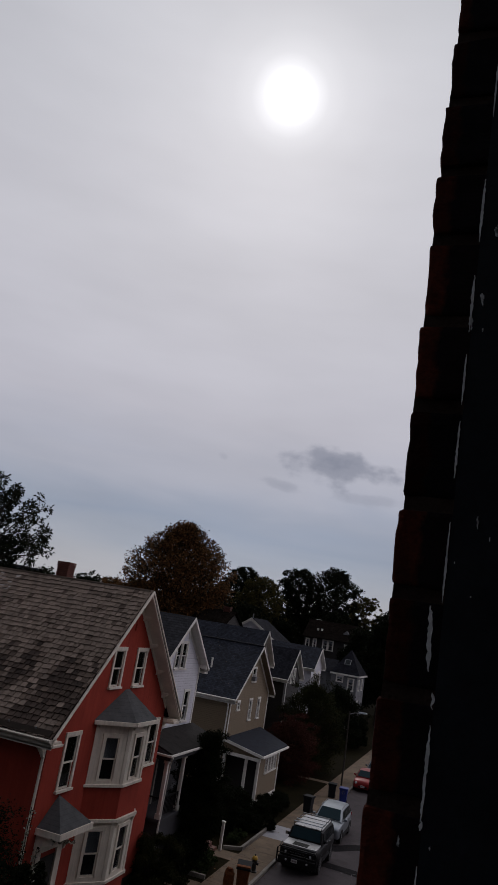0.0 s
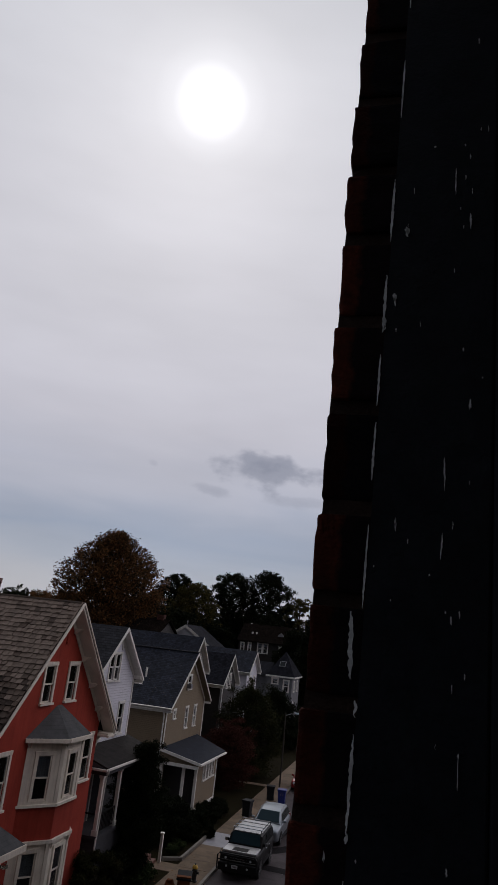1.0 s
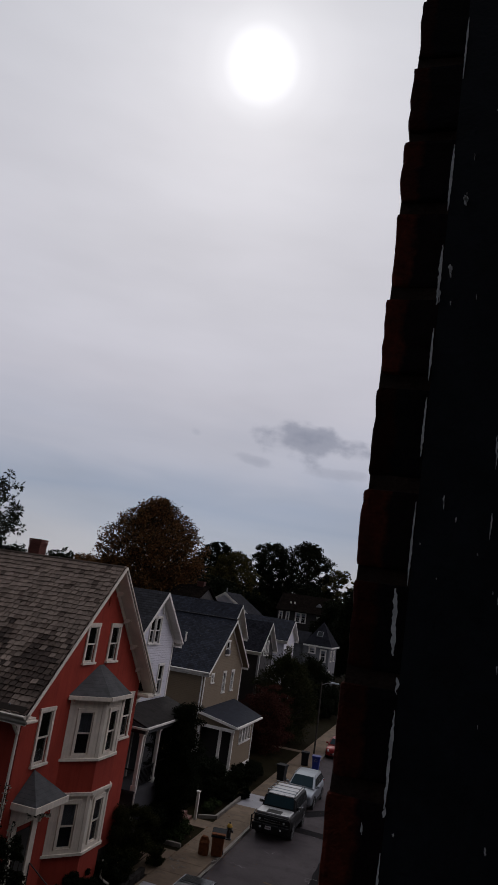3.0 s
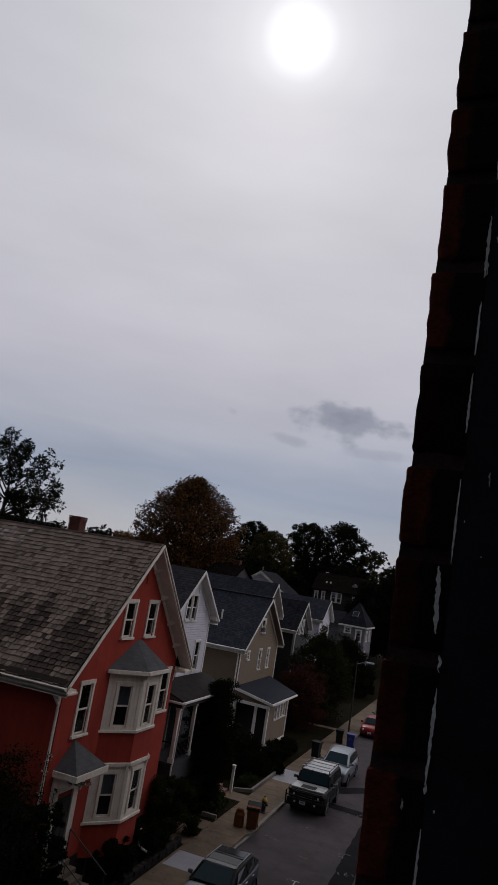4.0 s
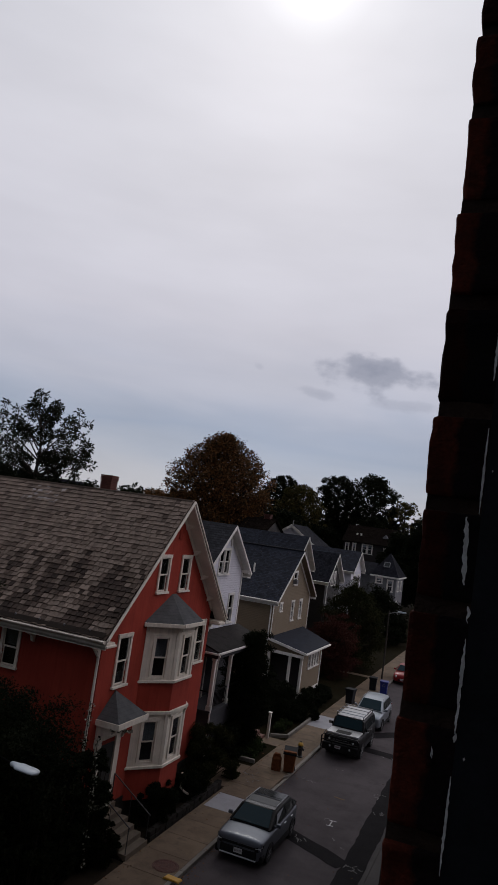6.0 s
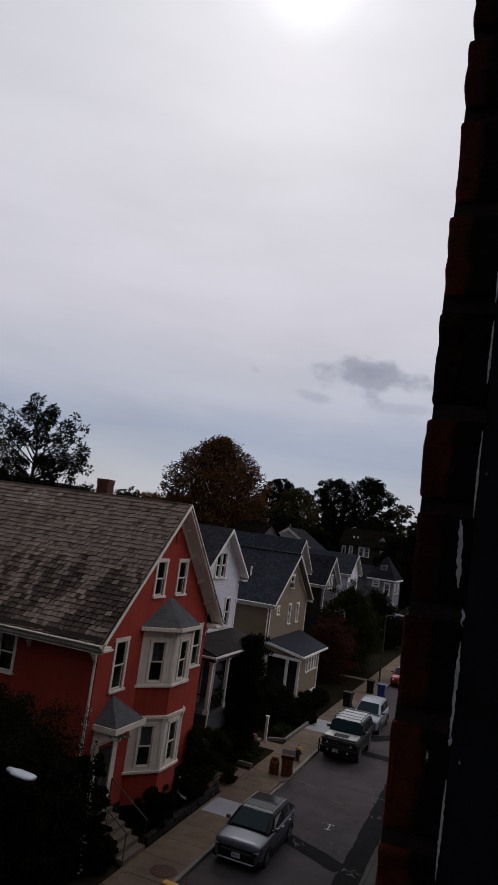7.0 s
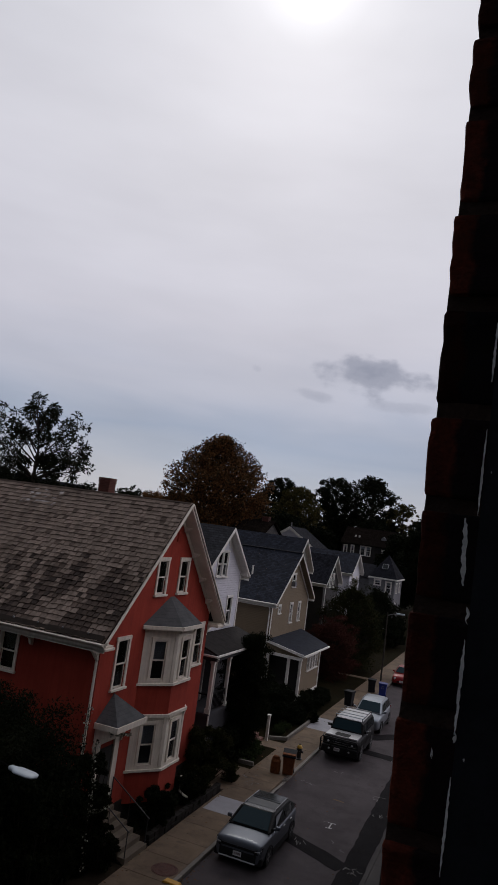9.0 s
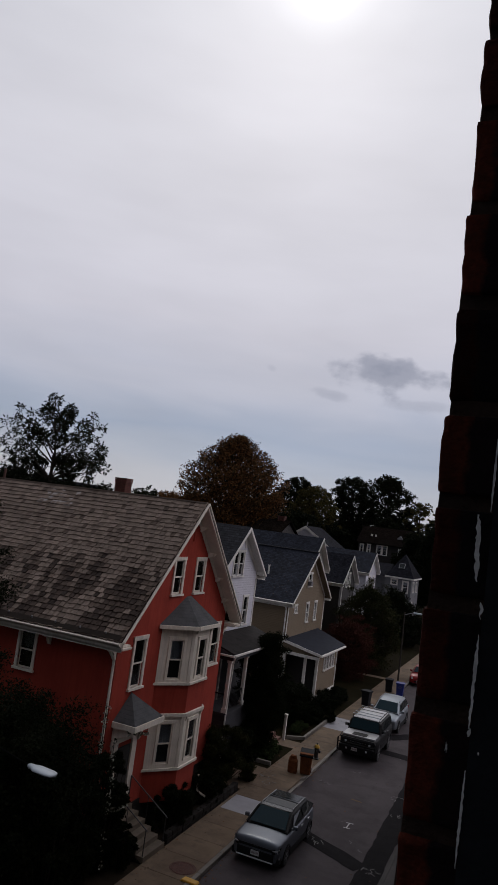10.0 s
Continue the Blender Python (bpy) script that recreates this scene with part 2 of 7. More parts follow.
BRICKFAR = surface("chimney_brick", (0.085, 0.026, 0.019), 0.9, 0.3, 60, 6, 0.6, piece=0.3)
MORTAR = surface("sooty_mortar", (0.045, 0.029, 0.024), 0.95, 0.3, 400, 40, 0.6, spec=0.1)
FRAMEPAINT = surface("black_green_paint", (0.0115, 0.0138, 0.0185), 0.65, 0.3, 260, 25, 0.25, spec=0.12)
CHIP = surface("bare_primer", (0.72, 0.73, 0.75), 0.8, 0.2, 400, 60, 0.3)
PANE = glass("window_pane", see=0.8)
BARK = surface("bark", (0.025, 0.02, 0.016), 0.95, 0.3, 30, 3, 0.8, spec=0.1)
METAL = surface("galvanised", (0.22, 0.22, 0.23), 0.5, 0.15, 80, 3, 0.1, metal=0.6)
DARKMETAL = surface("black_iron", (0.02, 0.02, 0.022), 0.5, 0.2, 80, 3, 0.1)
LAMPHEAD = surface("pale_lamp_casting", (0.36, 0.41, 0.455), 0.45, 0.06, 60, 3, 0.05)
RUST = surface("rusty_iron", (0.07, 0.026, 0.018), 0.8, 0.3, 120, 6, 0.5)
WOODSTEP = surface("worn_step_paint", (0.12, 0.095, 0.07), 0.85, 0.2, 60, 3, 0.3)


# ---- building helpers ----
def thing(name, label, category, at=(0, 0, 0), group="", kind=""):
    ob = new(name)
    ob.empty_display_size = 0.2
    ob.location = at
    return tagged(ob, label, category, group, kind)


def part(name, bm, material, parent=None, label="", smooth=False, kind=""):
    """One mesh object; its vertices are in world metres, whatever its parent."""
    me = bpy.data.meshes.new(name)
    bmesh.ops.recalc_face_normals(bm, faces=bm.faces[:])
    bm.to_mesh(me)
    bm.free()
    for m in material if isinstance(material, (list, tuple)) else (material,):
        me.materials.append(m)
    if smooth:
        for p in me.polygons:
            p.use_smooth = True
    ob = new(name, me)
    if parent:
        hang(ob, parent)
    return tagged(ob, label, kind=kind)


def hang(ob, parent):
    ob.parent = parent
    root, off = parent, Matrix()
    chain = [parent]
    while chain[-1].parent:
        chain.append(chain[-1].parent)
    for p in reversed(chain):
        off = off @ p.matrix_parent_inverse @ p.matrix_basis if p.parent else p.matrix_basis.copy()
    ob.matrix_parent_inverse = off.inverted()
    return ob


def box(bm, x0, x1, y0, y1, z0, z1, bevel=0.0, m=None, mi=0):
    r = bmesh.ops.create_cube(bm, size=1.0)
    mat = Matrix.Translation(((x0 + x1) / 2, (y0 + y1) / 2, (z0 + z1) / 2)) @ Matrix.Diagonal((abs(x1 - x0), abs(y1 - y0), abs(z1 - z0), 1))
    bmesh.ops.transform(bm, matrix=(m @ mat) if m else mat, verts=r["verts"])
    faces = {f for v in r["verts"] for f in v.link_faces}
    for f in faces:
        f.material_index = mi
    if bevel:
        bmesh.ops.bevel(bm, geom=list({e for v in r["verts"] for e in v.link_edges}), offset=bevel, segments=2, affect="EDGES", profile=0.5)
    return bm


def boxes(*lots, bevel=0.0):
    bm = bmesh.new()
    for b in lots:
        box(bm, *b, bevel=bevel)
    return bm


def prism(bm, pts, push):
    """A flat polygon pushed along a vector into a solid."""
    vs = [bm.verts.new(p) for p in pts]
    f = bm.faces.new(vs)
    r = bmesh.ops.extrude_face_region(bm, geom=[f])
    bmesh.ops.translate(bm, vec=Vector(push), verts=[v for v in r["geom"] if isinstance(v, bmesh.types.BMVert)])
    return bm


def beam(bm, a, b, w, h, up=(0, 0, 1)):
    """A squared bar from a to b, w wide and h high."""
    a, b = Vector(a), Vector(b)
    d = (b - a)
    s = d.cross(Vector(up)).normalized()
    u = s.cross(d).normalized()
    ring = [s * w / 2 + u * h / 2, s * w / 2 - u * h / 2, -s * w / 2 - u * h / 2, -s * w / 2 + u * h / 2]
    p = [bm.verts.new(a + r) for r in ring]
    q = [bm.verts.new(b + r) for r in ring]
    bm.faces.new(p[::-1]), bm.faces.new(q)
    for i in range(4):
        bm.faces.new((p[i], p[(i + 1) % 4], q[(i + 1) % 4], q[i]))
    return bm


def tube(bm, pts, radii, sides=8):
    """A round bar through points, with a radius at each."""
    rings = []
    pts = [Vector(p) for p in pts]
    for i, p in enumerate(pts):
        d = (pts[min(i + 1, len(pts) - 1)] - pts[max(i - 1, 0)]).normalized()
        s = d.cross(Vector((0.31, 0.17, 1.0) if abs(d.z) < 0.9 else (1, 0, 0))).normalized()
        u = s.cross(d)
        r = radii[i] if isinstance(radii, (list, tuple)) else radii
        rings.append([bm.verts.new(p + (s * math.cos(6.2832 * k / sides) + u * math.sin(6.2832 * k / sides)) * r) for k in range(sides)])
    for a, b in zip(rings, rings[1:]):
        for k in range(sides):
            bm.faces.new((a[k], a[(k + 1) % sides], b[(k + 1) % sides], b[k]))
    bm.faces.new(rings[0][::-1]), bm.faces.new(rings[-1])
    return bm


def lathe(bm, at, profile, sides=14):
    """A turned body: (radius, height) pairs round the upright through at."""
    at = Vector(at)
    rings = [[bm.verts.new(at + Vector((r * math.cos(6.2832 * k / sides), r * math.sin(6.2832 * k / sides), z))) for k in range(sides)] for r, z in profile]
    for a, b in zip(rings, rings[1:]):
        for k in range(sides):
            bm.faces.new((a[k], a[(k + 1) % sides], b[(k + 1) % sides], b[k]))
    bm.faces.new(rings[0][::-1]), bm.faces.new(rings[-1])
    return bm


def holed(bm, place, outline, holes, push):
    """A wall: an outline with rectangular openings, in the plane that place(u, v) spans, pushed to its thickness."""
    edges = []
    for loop in [outline] + [[(u0, v0), (u1, v0), (u1, v1), (u0, v1)] for u0, u1, v0, v1 in holes]:
        vs = [bm.verts.new(place(u, v)) for u, v in loop]
        edges += [bm.edges.new((vs[i], vs[(i + 1) % len(vs)])) for i in range(len(vs))]
    r = bmesh.ops.triangle_fill(bm, use_beauty=True, use_dissolve=False, edges=edges)
    faces = [g for g in r["geom"] if isinstance(g, bmesh.types.BMFace)]
    r = bmesh.ops.extrude_face_region(bm, geom=faces)
    bmesh.ops.translate(bm, vec=Vector(push), verts=[v for v in r["geom"] if isinstance(v, bmesh.types.BMVert)])
    return bm


def window(parent, origin, along, out, w, h, casing=0.13, trim=WHITE, curtain=0.45, depth=0.1, sill=True, bars=1, plain=False):
    """A double-hung window in an opening w by h, its lower middle at origin; along runs to its right, out to the open air."""
    o, a, n, z = Vector(origin), Vector(along).normalized(), Vector(out).normalized(), Vector((0, 0, 1))
    m = Matrix((( a.x, n.x, 0, o.x), (a.y, n.y, 0, o.y), (0, 0, 1, o.z), (0, 0, 0, 1)))

    def bx(*lots, bevel=0.0):
        bm = bmesh.new()
        for b in lots:
            box(bm, *b, bevel=bevel, m=m)
        return bm

    c, hw = casing, w / 2
    win = part("window", bx((-hw - c, -hw, -0.02, 0.05, 0, h), (hw, hw + c, -0.02, 0.05, 0, h), (-hw - c - 0.02, hw + c + 0.02, -0.02, 0.06, h, h + c * 1.15)), trim, parent)
    if sill:
        part("sill", bx((-hw - c - 0.04, hw + c + 0.04, -0.05, 0.11, -0.08, 0.0)), trim, win)
    s = 0.045
    if plain:
        part("sash", bx((-hw, -hw + s, -0.07, -0.03, 0, h), (hw - s, hw, -0.07, -0.03, 0, h), (-hw, hw, -0.07, -0.03, 0, s), (-hw, hw, -0.07, -0.03, h - s, h), (-hw + s, hw - s, -0.07, -0.03, h * 0.5 - 0.03, h * 0.5 + 0.03)), trim, win)
        part("pane", bx((-hw + s, hw - s, -0.056, -0.05, s, h - s)), PANE, win).visible_shadow = False
    else:
        mid = h * 0.5
        up = part("upper_sash", bx((-hw, -hw + s, -0.035, 0.0, mid, h), (hw - s, hw, -0.035, 0.0, mid, h), (-hw + s, hw - s, -0.035, 0.0, h - s, h), (-hw + s, hw - s, -0.035, 0.0, mid - 0.03, mid + 0.03)), trim, win)
        lo = part("lower_sash", bx((-hw, -hw + s, -0.075, -0.04, 0, mid), (hw - s, hw, -0.075, -0.04, 0, mid), (-hw + s, hw - s, -0.075, -0.04, 0, s * 1.4), (-hw + s, hw - s, -0.075, -0.04, mid - 0.03, mid + 0.02)), trim, win)
        part("pane", bx((-hw + s, hw - s, -0.02, -0.014, mid + 0.03, h - s)), PANE, up).visible_shadow = False
        part("pane", bx((-hw + s, hw - s, -0.060, -0.054, s * 1.4, mid - 0.03)), PANE, lo).visible_shadow = False
    if curtain:
        bm = bmesh.new()
        k, cols = h * (1 - curtain), 14
        vs = [[bm.verts.new(m @ Vector((-hw + w * i / cols, -0.105 + 0.010 * math.sin(i * 2.4), v))) for i in range(cols + 1)] for v in (k, h)]
        for i in range(cols):
            bm.faces.new((vs[0][i], vs[0][i + 1], vs[1][i + 1], vs[1][i]))
        bmesh.ops.solidify(bm, geom=bm.faces[:], thickness=0.004)
        part("curtain", bm, CURTAIN, win)
    return win


# ---- setting ----
def structure(name, bm, material, label="", category=""):
    return tagged(part(name, bm, material), label, category, kind="structure")


KERB, PAVE_IN = -9.68, -11.62
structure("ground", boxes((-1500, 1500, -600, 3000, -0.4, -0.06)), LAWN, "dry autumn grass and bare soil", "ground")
road = structure("road", boxes((KERB, -4.38, -40, 260, -0.2, 0.0)), ROAD, "worn grey asphalt street with dark repair strips", "road")


def strip(name, pts, width, z, material, label=""):
    """A flat repair strip on the road through points, with an uneven edge."""
    bm = bmesh.new()
    rnd = random.Random(len(pts) * 7 + int(width * 10))
    pairs = []
    dense = []
    for (x0, y0), (x1, y1) in zip(pts, pts[1:]):
        k = max(2, int(math.hypot(x1 - x0, y1 - y0) / 0.4))
        dense += [(x0 + (x1 - x0) * i / k, y0 + (y1 - y0) * i / k) for i in range(k)]
    dense.append(pts[-1])
    for i, (x, y) in enumerate(dense):
        a, b = dense[max(i - 1, 0)], dense[min(i + 1, len(dense) - 1)]
        d = Vector((b[0] - a[0], b[1] - a[1])).normalized()
        s = Vector((d.y, -d.x)) * width / 2
        w0, w1 = 1 + rnd.uniform(-0.08, 0.08), 1 + rnd.uniform(-0.08, 0.08)
        pairs.append([bm.verts.new((x + s.x * w0, y + s.y * w0, z)), bm.verts.new((x - s.x * w1, y - s.y * w1, z))])
    for p, q in zip(pairs, pairs[1:]):
        bm.faces.new((p[0], p[1], q[1], q[0]))
    bmesh.ops.recalc_face_normals(bm, faces=bm.faces[:])
    bmesh.ops.solidify(bm, geom=bm.faces[:], thickness=0.003)
    return part(name, bm, material, road, label)


strip("repair_strip", [(-4.86, 15), (-4.82, 24), (-4.86, 30), (-5.0, 36.5), (-5.05, 60)], 0.86, 0.005, PATCH, "dark asphalt trench repair")
strip("repair_strip", [(-9.3, 29.4), (-7.6, 28.5), (-6.3, 27.9), (-5.2, 27.3)], 0.85, 0.009, PATCH, "dark asphalt trench repair")
strip("repair_strip", [(-9.4, 44.6), (-7.75, 45.5), (-6.4, 47.2), (-5.4, 48.0)], 0.95, 0.009, PATCH, "dark asphalt trench repair")
strip("repair_strip", [(-9.2, 42.4), (-7.6, 42.3), (-6.1, 42.2), (-5.3, 42.0)], 0.9, 0.013, PATCH, "dark asphalt trench repair")
pavement = structure("pavement_1", boxes((PAVE_IN, KERB - 0.16, -40, 260, -0.2, 0.125)), CONCRETE, "tan concrete pavement beside the street", "pavement")
pavement_2 = structure("pavement_2", boxes((-4.2, -0.4, -40, 260, -0.2, 0.125)), GREYPAVE, "concrete pavement below the brick building", "pavement")
kerb_1 = structure("kerb_1", boxes((KERB - 0.15, KERB - 0.01, -40, 33.2, -0.2, 0.06), (KERB - 0.15, KERB - 0.01, 31.0, 34.6, -0.2, 0.03)), GRANITE, "granite kerb", "kerb")
kerb_2 = structure("kerb_2", boxes((-4.36, -4.21, -40, 260, -0.2, 0.135)), GREYPAVE, "granite kerb", "kerb")
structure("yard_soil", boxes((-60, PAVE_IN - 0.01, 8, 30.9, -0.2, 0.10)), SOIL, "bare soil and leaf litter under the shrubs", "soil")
structure("driveway", boxes((-14.5, PAVE_IN - 0.005, 30.9, 34.3, -0.2, 0.13)), CONCRETE, "tan concrete driveway between the houses", "driveway")
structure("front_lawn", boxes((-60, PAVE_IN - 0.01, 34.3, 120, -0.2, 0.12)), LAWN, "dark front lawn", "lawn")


# ---- houses ----
def roof_half(parent, x0, x1, yr, zr, ye, ze, thick, material, name="roof", label=""):
    """One slope of a gable roof: a slab from the ridge (yr, zr) to the eave (ye, ze), between x0 and x1."""
    bm = bmesh.new()
    prism(bm, [(x0, yr, zr), (x1, yr, zr), (x1, ye, ze), (x0, ye, ze)], (0, 0, -thick))
    return part(name, bm, material, parent, label)


def gable_house(name, label, xf, xb, yc, half, zg, zr, zeave, rake, eave, wall, roofing, trim, front=(), side=(), soffit=None, gutter=True, thick=0.16, casing=0.12, curtain=0.45, roof_label="", verge=0.17):
    """A house with its ridge across the street's line and its gable to the street. front and side list windows: middle, foot, width, height."""
    h = thing(name, label, "house", (xf, yc, 0))
    y0, y1 = yc - half, yc + half
    slope = (zr - zeave) / (half + eave)
    zw = zr - half * slope - thick * 0.9
    outline = [(y0, zg), (y1, zg), (y1, zw), (yc, zr - thick * 0.9), (y0, zw)]
    bm = holed(bmesh.new(), lambda u, v: (xf, u, v), outline, [(m - w / 2, m + w / 2, z, z + t) for m, z, w, t in front], (-0.2, 0, 0))
    part("front_wall", bm, wall, h)
    bm = holed(bmesh.new(), lambda u, v: (u, y0, v), [(xb, zg), (xf - 0.2, zg), (xf - 0.2, zw), (xb, zw)], [(m - w / 2, m + w / 2, z, z + t) for m, z, w, t in side], (0, 0.2, 0))
    part("side_wall", bm, wall, h)
    part("side_wall", boxes((xb, xf - 0.2, y1 - 0.2, y1, zg, zw)), wall, h)
    part("back_wall", prism(bmesh.new(), [(xb, y, z) for y, z in outline], (-0.2, 0, 0)), wall, h)
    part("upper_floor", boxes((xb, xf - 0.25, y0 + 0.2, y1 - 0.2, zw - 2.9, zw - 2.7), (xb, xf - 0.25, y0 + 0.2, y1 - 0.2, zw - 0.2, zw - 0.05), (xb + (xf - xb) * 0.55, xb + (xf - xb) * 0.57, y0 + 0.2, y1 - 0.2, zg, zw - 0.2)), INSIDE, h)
    for m, z, w, t in front:
        window(h, (xf, m, z), (0, 1, 0), (1, 0, 0), w, t, casing, trim, curtain)
    for m, z, w, t in side:
        window(h, (m, y0, z), (1, 0, 0), (0, -1, 0), w, t, casing, trim, curtain)
    xe = xf + rake
    for s in (-1, 1):
        ye = yc + s * (half + eave)
        roof_half(h, xb - 0.4, xe, yc, zr, ye, zeave, thick, roofing, "roof", roof_label)
        # rake board, soffit and eave trim
        part("rake_board", prism(bmesh.new(), [(xe + 0.003, yc, zr - 0.02), (xe + 0.003, ye, zeave - 0.02), (xe + 0.003, ye, zeave - verge), (xe + 0.003, yc, zr - verge * 1.2)], (0.045, 0, 0)), trim, h)
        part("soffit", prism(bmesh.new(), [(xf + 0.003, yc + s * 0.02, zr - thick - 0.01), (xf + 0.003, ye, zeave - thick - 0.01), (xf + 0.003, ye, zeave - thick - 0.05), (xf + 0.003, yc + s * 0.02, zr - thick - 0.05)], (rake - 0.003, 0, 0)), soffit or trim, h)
        part("frieze", prism(bmesh.new(), [(xf + 0.002, yc, zr - thick - 0.06), (xf + 0.002, ye - s * eave, zw - 0.03), (xf + 0.002, ye - s * eave, zw - 0.25), (xf + 0.002, yc, zr - thick - 0.30)], (0.03, 0, 0)), trim, h)
        if gutter:
            g = [(0.0, -0.02), (0.07, -0.02), (0.10, 0.01), (0.15, 0.03), (0.19, 0.07), (0.195, 0.10), (0.15, 0.118), (0.0, 0.118)]
            part("gutter", prism(bmesh.new(), [(xb - 0.3, ye + s * a, zeave - 0.15 + b) for a, b in g], (xe - xb + 0.3, 0, 0)), trim, h)
        part("eave_board", boxes((xb - 0.3, xe, min(ye, ye - s * eave), max(ye, ye - s * eave), zeave - thick - 0.16, zeave - thick - 0.11), (xb - 0.3, xe, min(ye - s * 0.04, ye), max(ye - s * 0.04, ye), zeave - 0.36, zeave - 0.16)), trim, h)
    return h


# the red house
RX, RC, RH = -13.4, 26.22, 4.5
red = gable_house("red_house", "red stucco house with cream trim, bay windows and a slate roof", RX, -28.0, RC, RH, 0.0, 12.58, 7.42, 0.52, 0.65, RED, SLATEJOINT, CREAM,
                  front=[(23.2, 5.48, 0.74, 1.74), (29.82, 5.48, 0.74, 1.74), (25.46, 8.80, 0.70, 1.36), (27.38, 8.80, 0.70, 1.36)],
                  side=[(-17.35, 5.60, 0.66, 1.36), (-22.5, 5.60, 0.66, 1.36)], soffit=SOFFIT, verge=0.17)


def moulding(m, length, ends, out, z0, z1):
    """A moulding along a bay's face, mitred at the corners where ends says so."""
    k = 0.342
    a, b = [k if e else 1.29 for e in ends]
    q = [(0.02 * a, -0.02), (length - 0.02 * b, -0.02), (length + out * b, out), (-out * a, out)]
    bm = bmesh.new()
    prism(bm, [m @ Vector((u, v, z0)) for u, v in q], (0, 0, z1 - z0))
    return bm


def bay(parent, xw, yc, half_in, half_out, depth):
    """A two-storey bay with slanted sides: glazed stages in cream, aprons in red, a hipped slate cap."""
    plan = [(xw, yc - half_in), (xw + depth, yc - half_out), (xw + depth, yc + half_out), (xw, yc + half_in)]
    b = new("bay")
    b.location = (xw, yc, 0)
    hang(b, parent)
    b.matrix_basis = Matrix.Translation((xw, yc, 0))
    tagged(b, "two-storey bay window with cream trim")
    for (xa, ya), (xc, yd), ends in zip(plan, plan[1:], ((0, 1), (1, 1), (1, 0))):
        a, c = Vector((xa, ya, 0)), Vector((xc, yd, 0))
        d = (c - a).normalized()
        n = Vector((d.y, -d.x, 0))
        length = (c - a).length

        def place(u, v, a=a, d=d):
            q = a + d * u
            return (q.x, q.y, v)

        for lo, hi, mat, hole in ((0.9, 2.1, RED, None), (2.1, 4.22, CREAM, (2.30, 1.54)), (4.22, 5.36, RED, None), (5.36, 7.62, CREAM, (5.52, 1.54))):
            w = 0.64 if ends == (1, 1) else 0.56
            hs = [(length / 2 - w / 2, length / 2 + w / 2, hole[0], hole[0] + hole[1])] if hole else []
            part("panel", holed(bmesh.new(), place, [(0, lo), (length, lo), (length, hi), (0, hi)], hs, -n * 0.12), mat, b)
            if hole:
                q = a + d * length / 2
                window(b, (q.x, q.y, hole[0]), d, n, w, hole[1], 0.11, CREAM, 0.5, sill=False)
                m = Matrix(((d.x, n.x, 0, a.x), (d.y, n.y, 0, a.y), (0, 0, 1, 0), (0, 0, 0, 1)))
                part("band", moulding(m, length, ends, 0.075, lo - 0.045, lo + 0.045), CREAM, b)
                for u in (0.06, length - 0.06):
                    bm = bmesh.new()
                    box(bm, u - 0.07, u + 0.07, -0.01, 0.025, lo + 0.06, hi, m=m)
                    part("corner_board", bm, CREAM, b)
                part("cornice", moulding(m, length, ends, 0.10, hi - 0.11, hi + 0.0), CREAM, b)
                for u in (0.12, length - 0.12):
                    bm = bmesh.new()
                    box(bm, u - 0.035, u + 0.035, 0.02, 0.09, hi - 0.24, hi - 0.11, m=m)
                    box(bm, u - 0.035, u + 0.035, 0.02, 0.06, hi - 0.31, hi - 0.24, m=m)
                    part("corbel", bm, CREAM, b)
    # hipped cap
    e = 0.26
    zc, za = 7.66, 8.66
    eave = [(xw + 0.0, yc - half_in - e), (xw + depth + e * 0.8, yc - half_out - e * 0.6), (xw + depth + e * 0.8, yc + half_out + e * 0.6), (xw, yc + half_in + e)]
    top = [(xw + 0.01, yc - 0.18), (xw + 0.01, yc + 0.18)]
    bm = bmesh.new()
    lo = [bm.verts.new((x, y, zc)) for x, y in eave]
    up = [bm.verts.new((x, y, za)) for x, y in top]
    under = [bm.verts.new((x, y, zc - 0.05)) for x, y in eave]
    bm.faces.new((lo[0], lo[1], up[0])), bm.faces.new((lo[1], lo[2], up[1], up[0])), bm.faces.new((lo[2], lo[3], up[1]))
    bm.faces.new((lo[3], lo[0], up[0], up[1])), bm.faces.new(under[::-1])
    for i in range(4):
        bm.faces.new((lo[i], lo[(i + 1) % 4], under[(i + 1) % 4], under[i]))
    part("bay_roof", bm, GREYSLATE, b, "grey slate hipped cap")
    bm = bmesh.new()
    for (xa, ya), (xc, yd) in zip(eave, eave[1:]):
        beam(bm, (xa, ya, zc - 0.08), (xc, yd, zc - 0.08), 0.16, 0.14)
    part("bay_gutter", bm, CREAM, b)
    return b


bay(red, RX, 26.68, 1.92, 0.76, 0.90)
# dark panel added over the red wall, standing for the dimness inside the bay
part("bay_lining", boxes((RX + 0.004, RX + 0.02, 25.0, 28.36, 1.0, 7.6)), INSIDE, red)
part("gable_vent", boxes((RX - 0.02, RX + 0.03, 26.35, 26.75, 10.95, 11.35)), RED, red)
for k in range(4):
    part("vent_slat", boxes((RX + 0.03, RX + 0.045, 26.38, 26.72, 10.98 + k * 0.09, 11.04 + k * 0.09)), RED, red)
bm = bmesh.new()
tube(bm, [(-12.42, 27.9, 1.35), (-12.42, 27.9, 0.75), (-12.3, 28.1, 0.55), (-12.1, 28.1, 0.5)], 0.045, 8)
part("drain_pipe", bm, CREAM, red)
part("foundation", boxes((RX - 0.02, RX + 0.03, RC - RH - 0.02, RC + RH, 0.05, 1.1)), STONE, red)


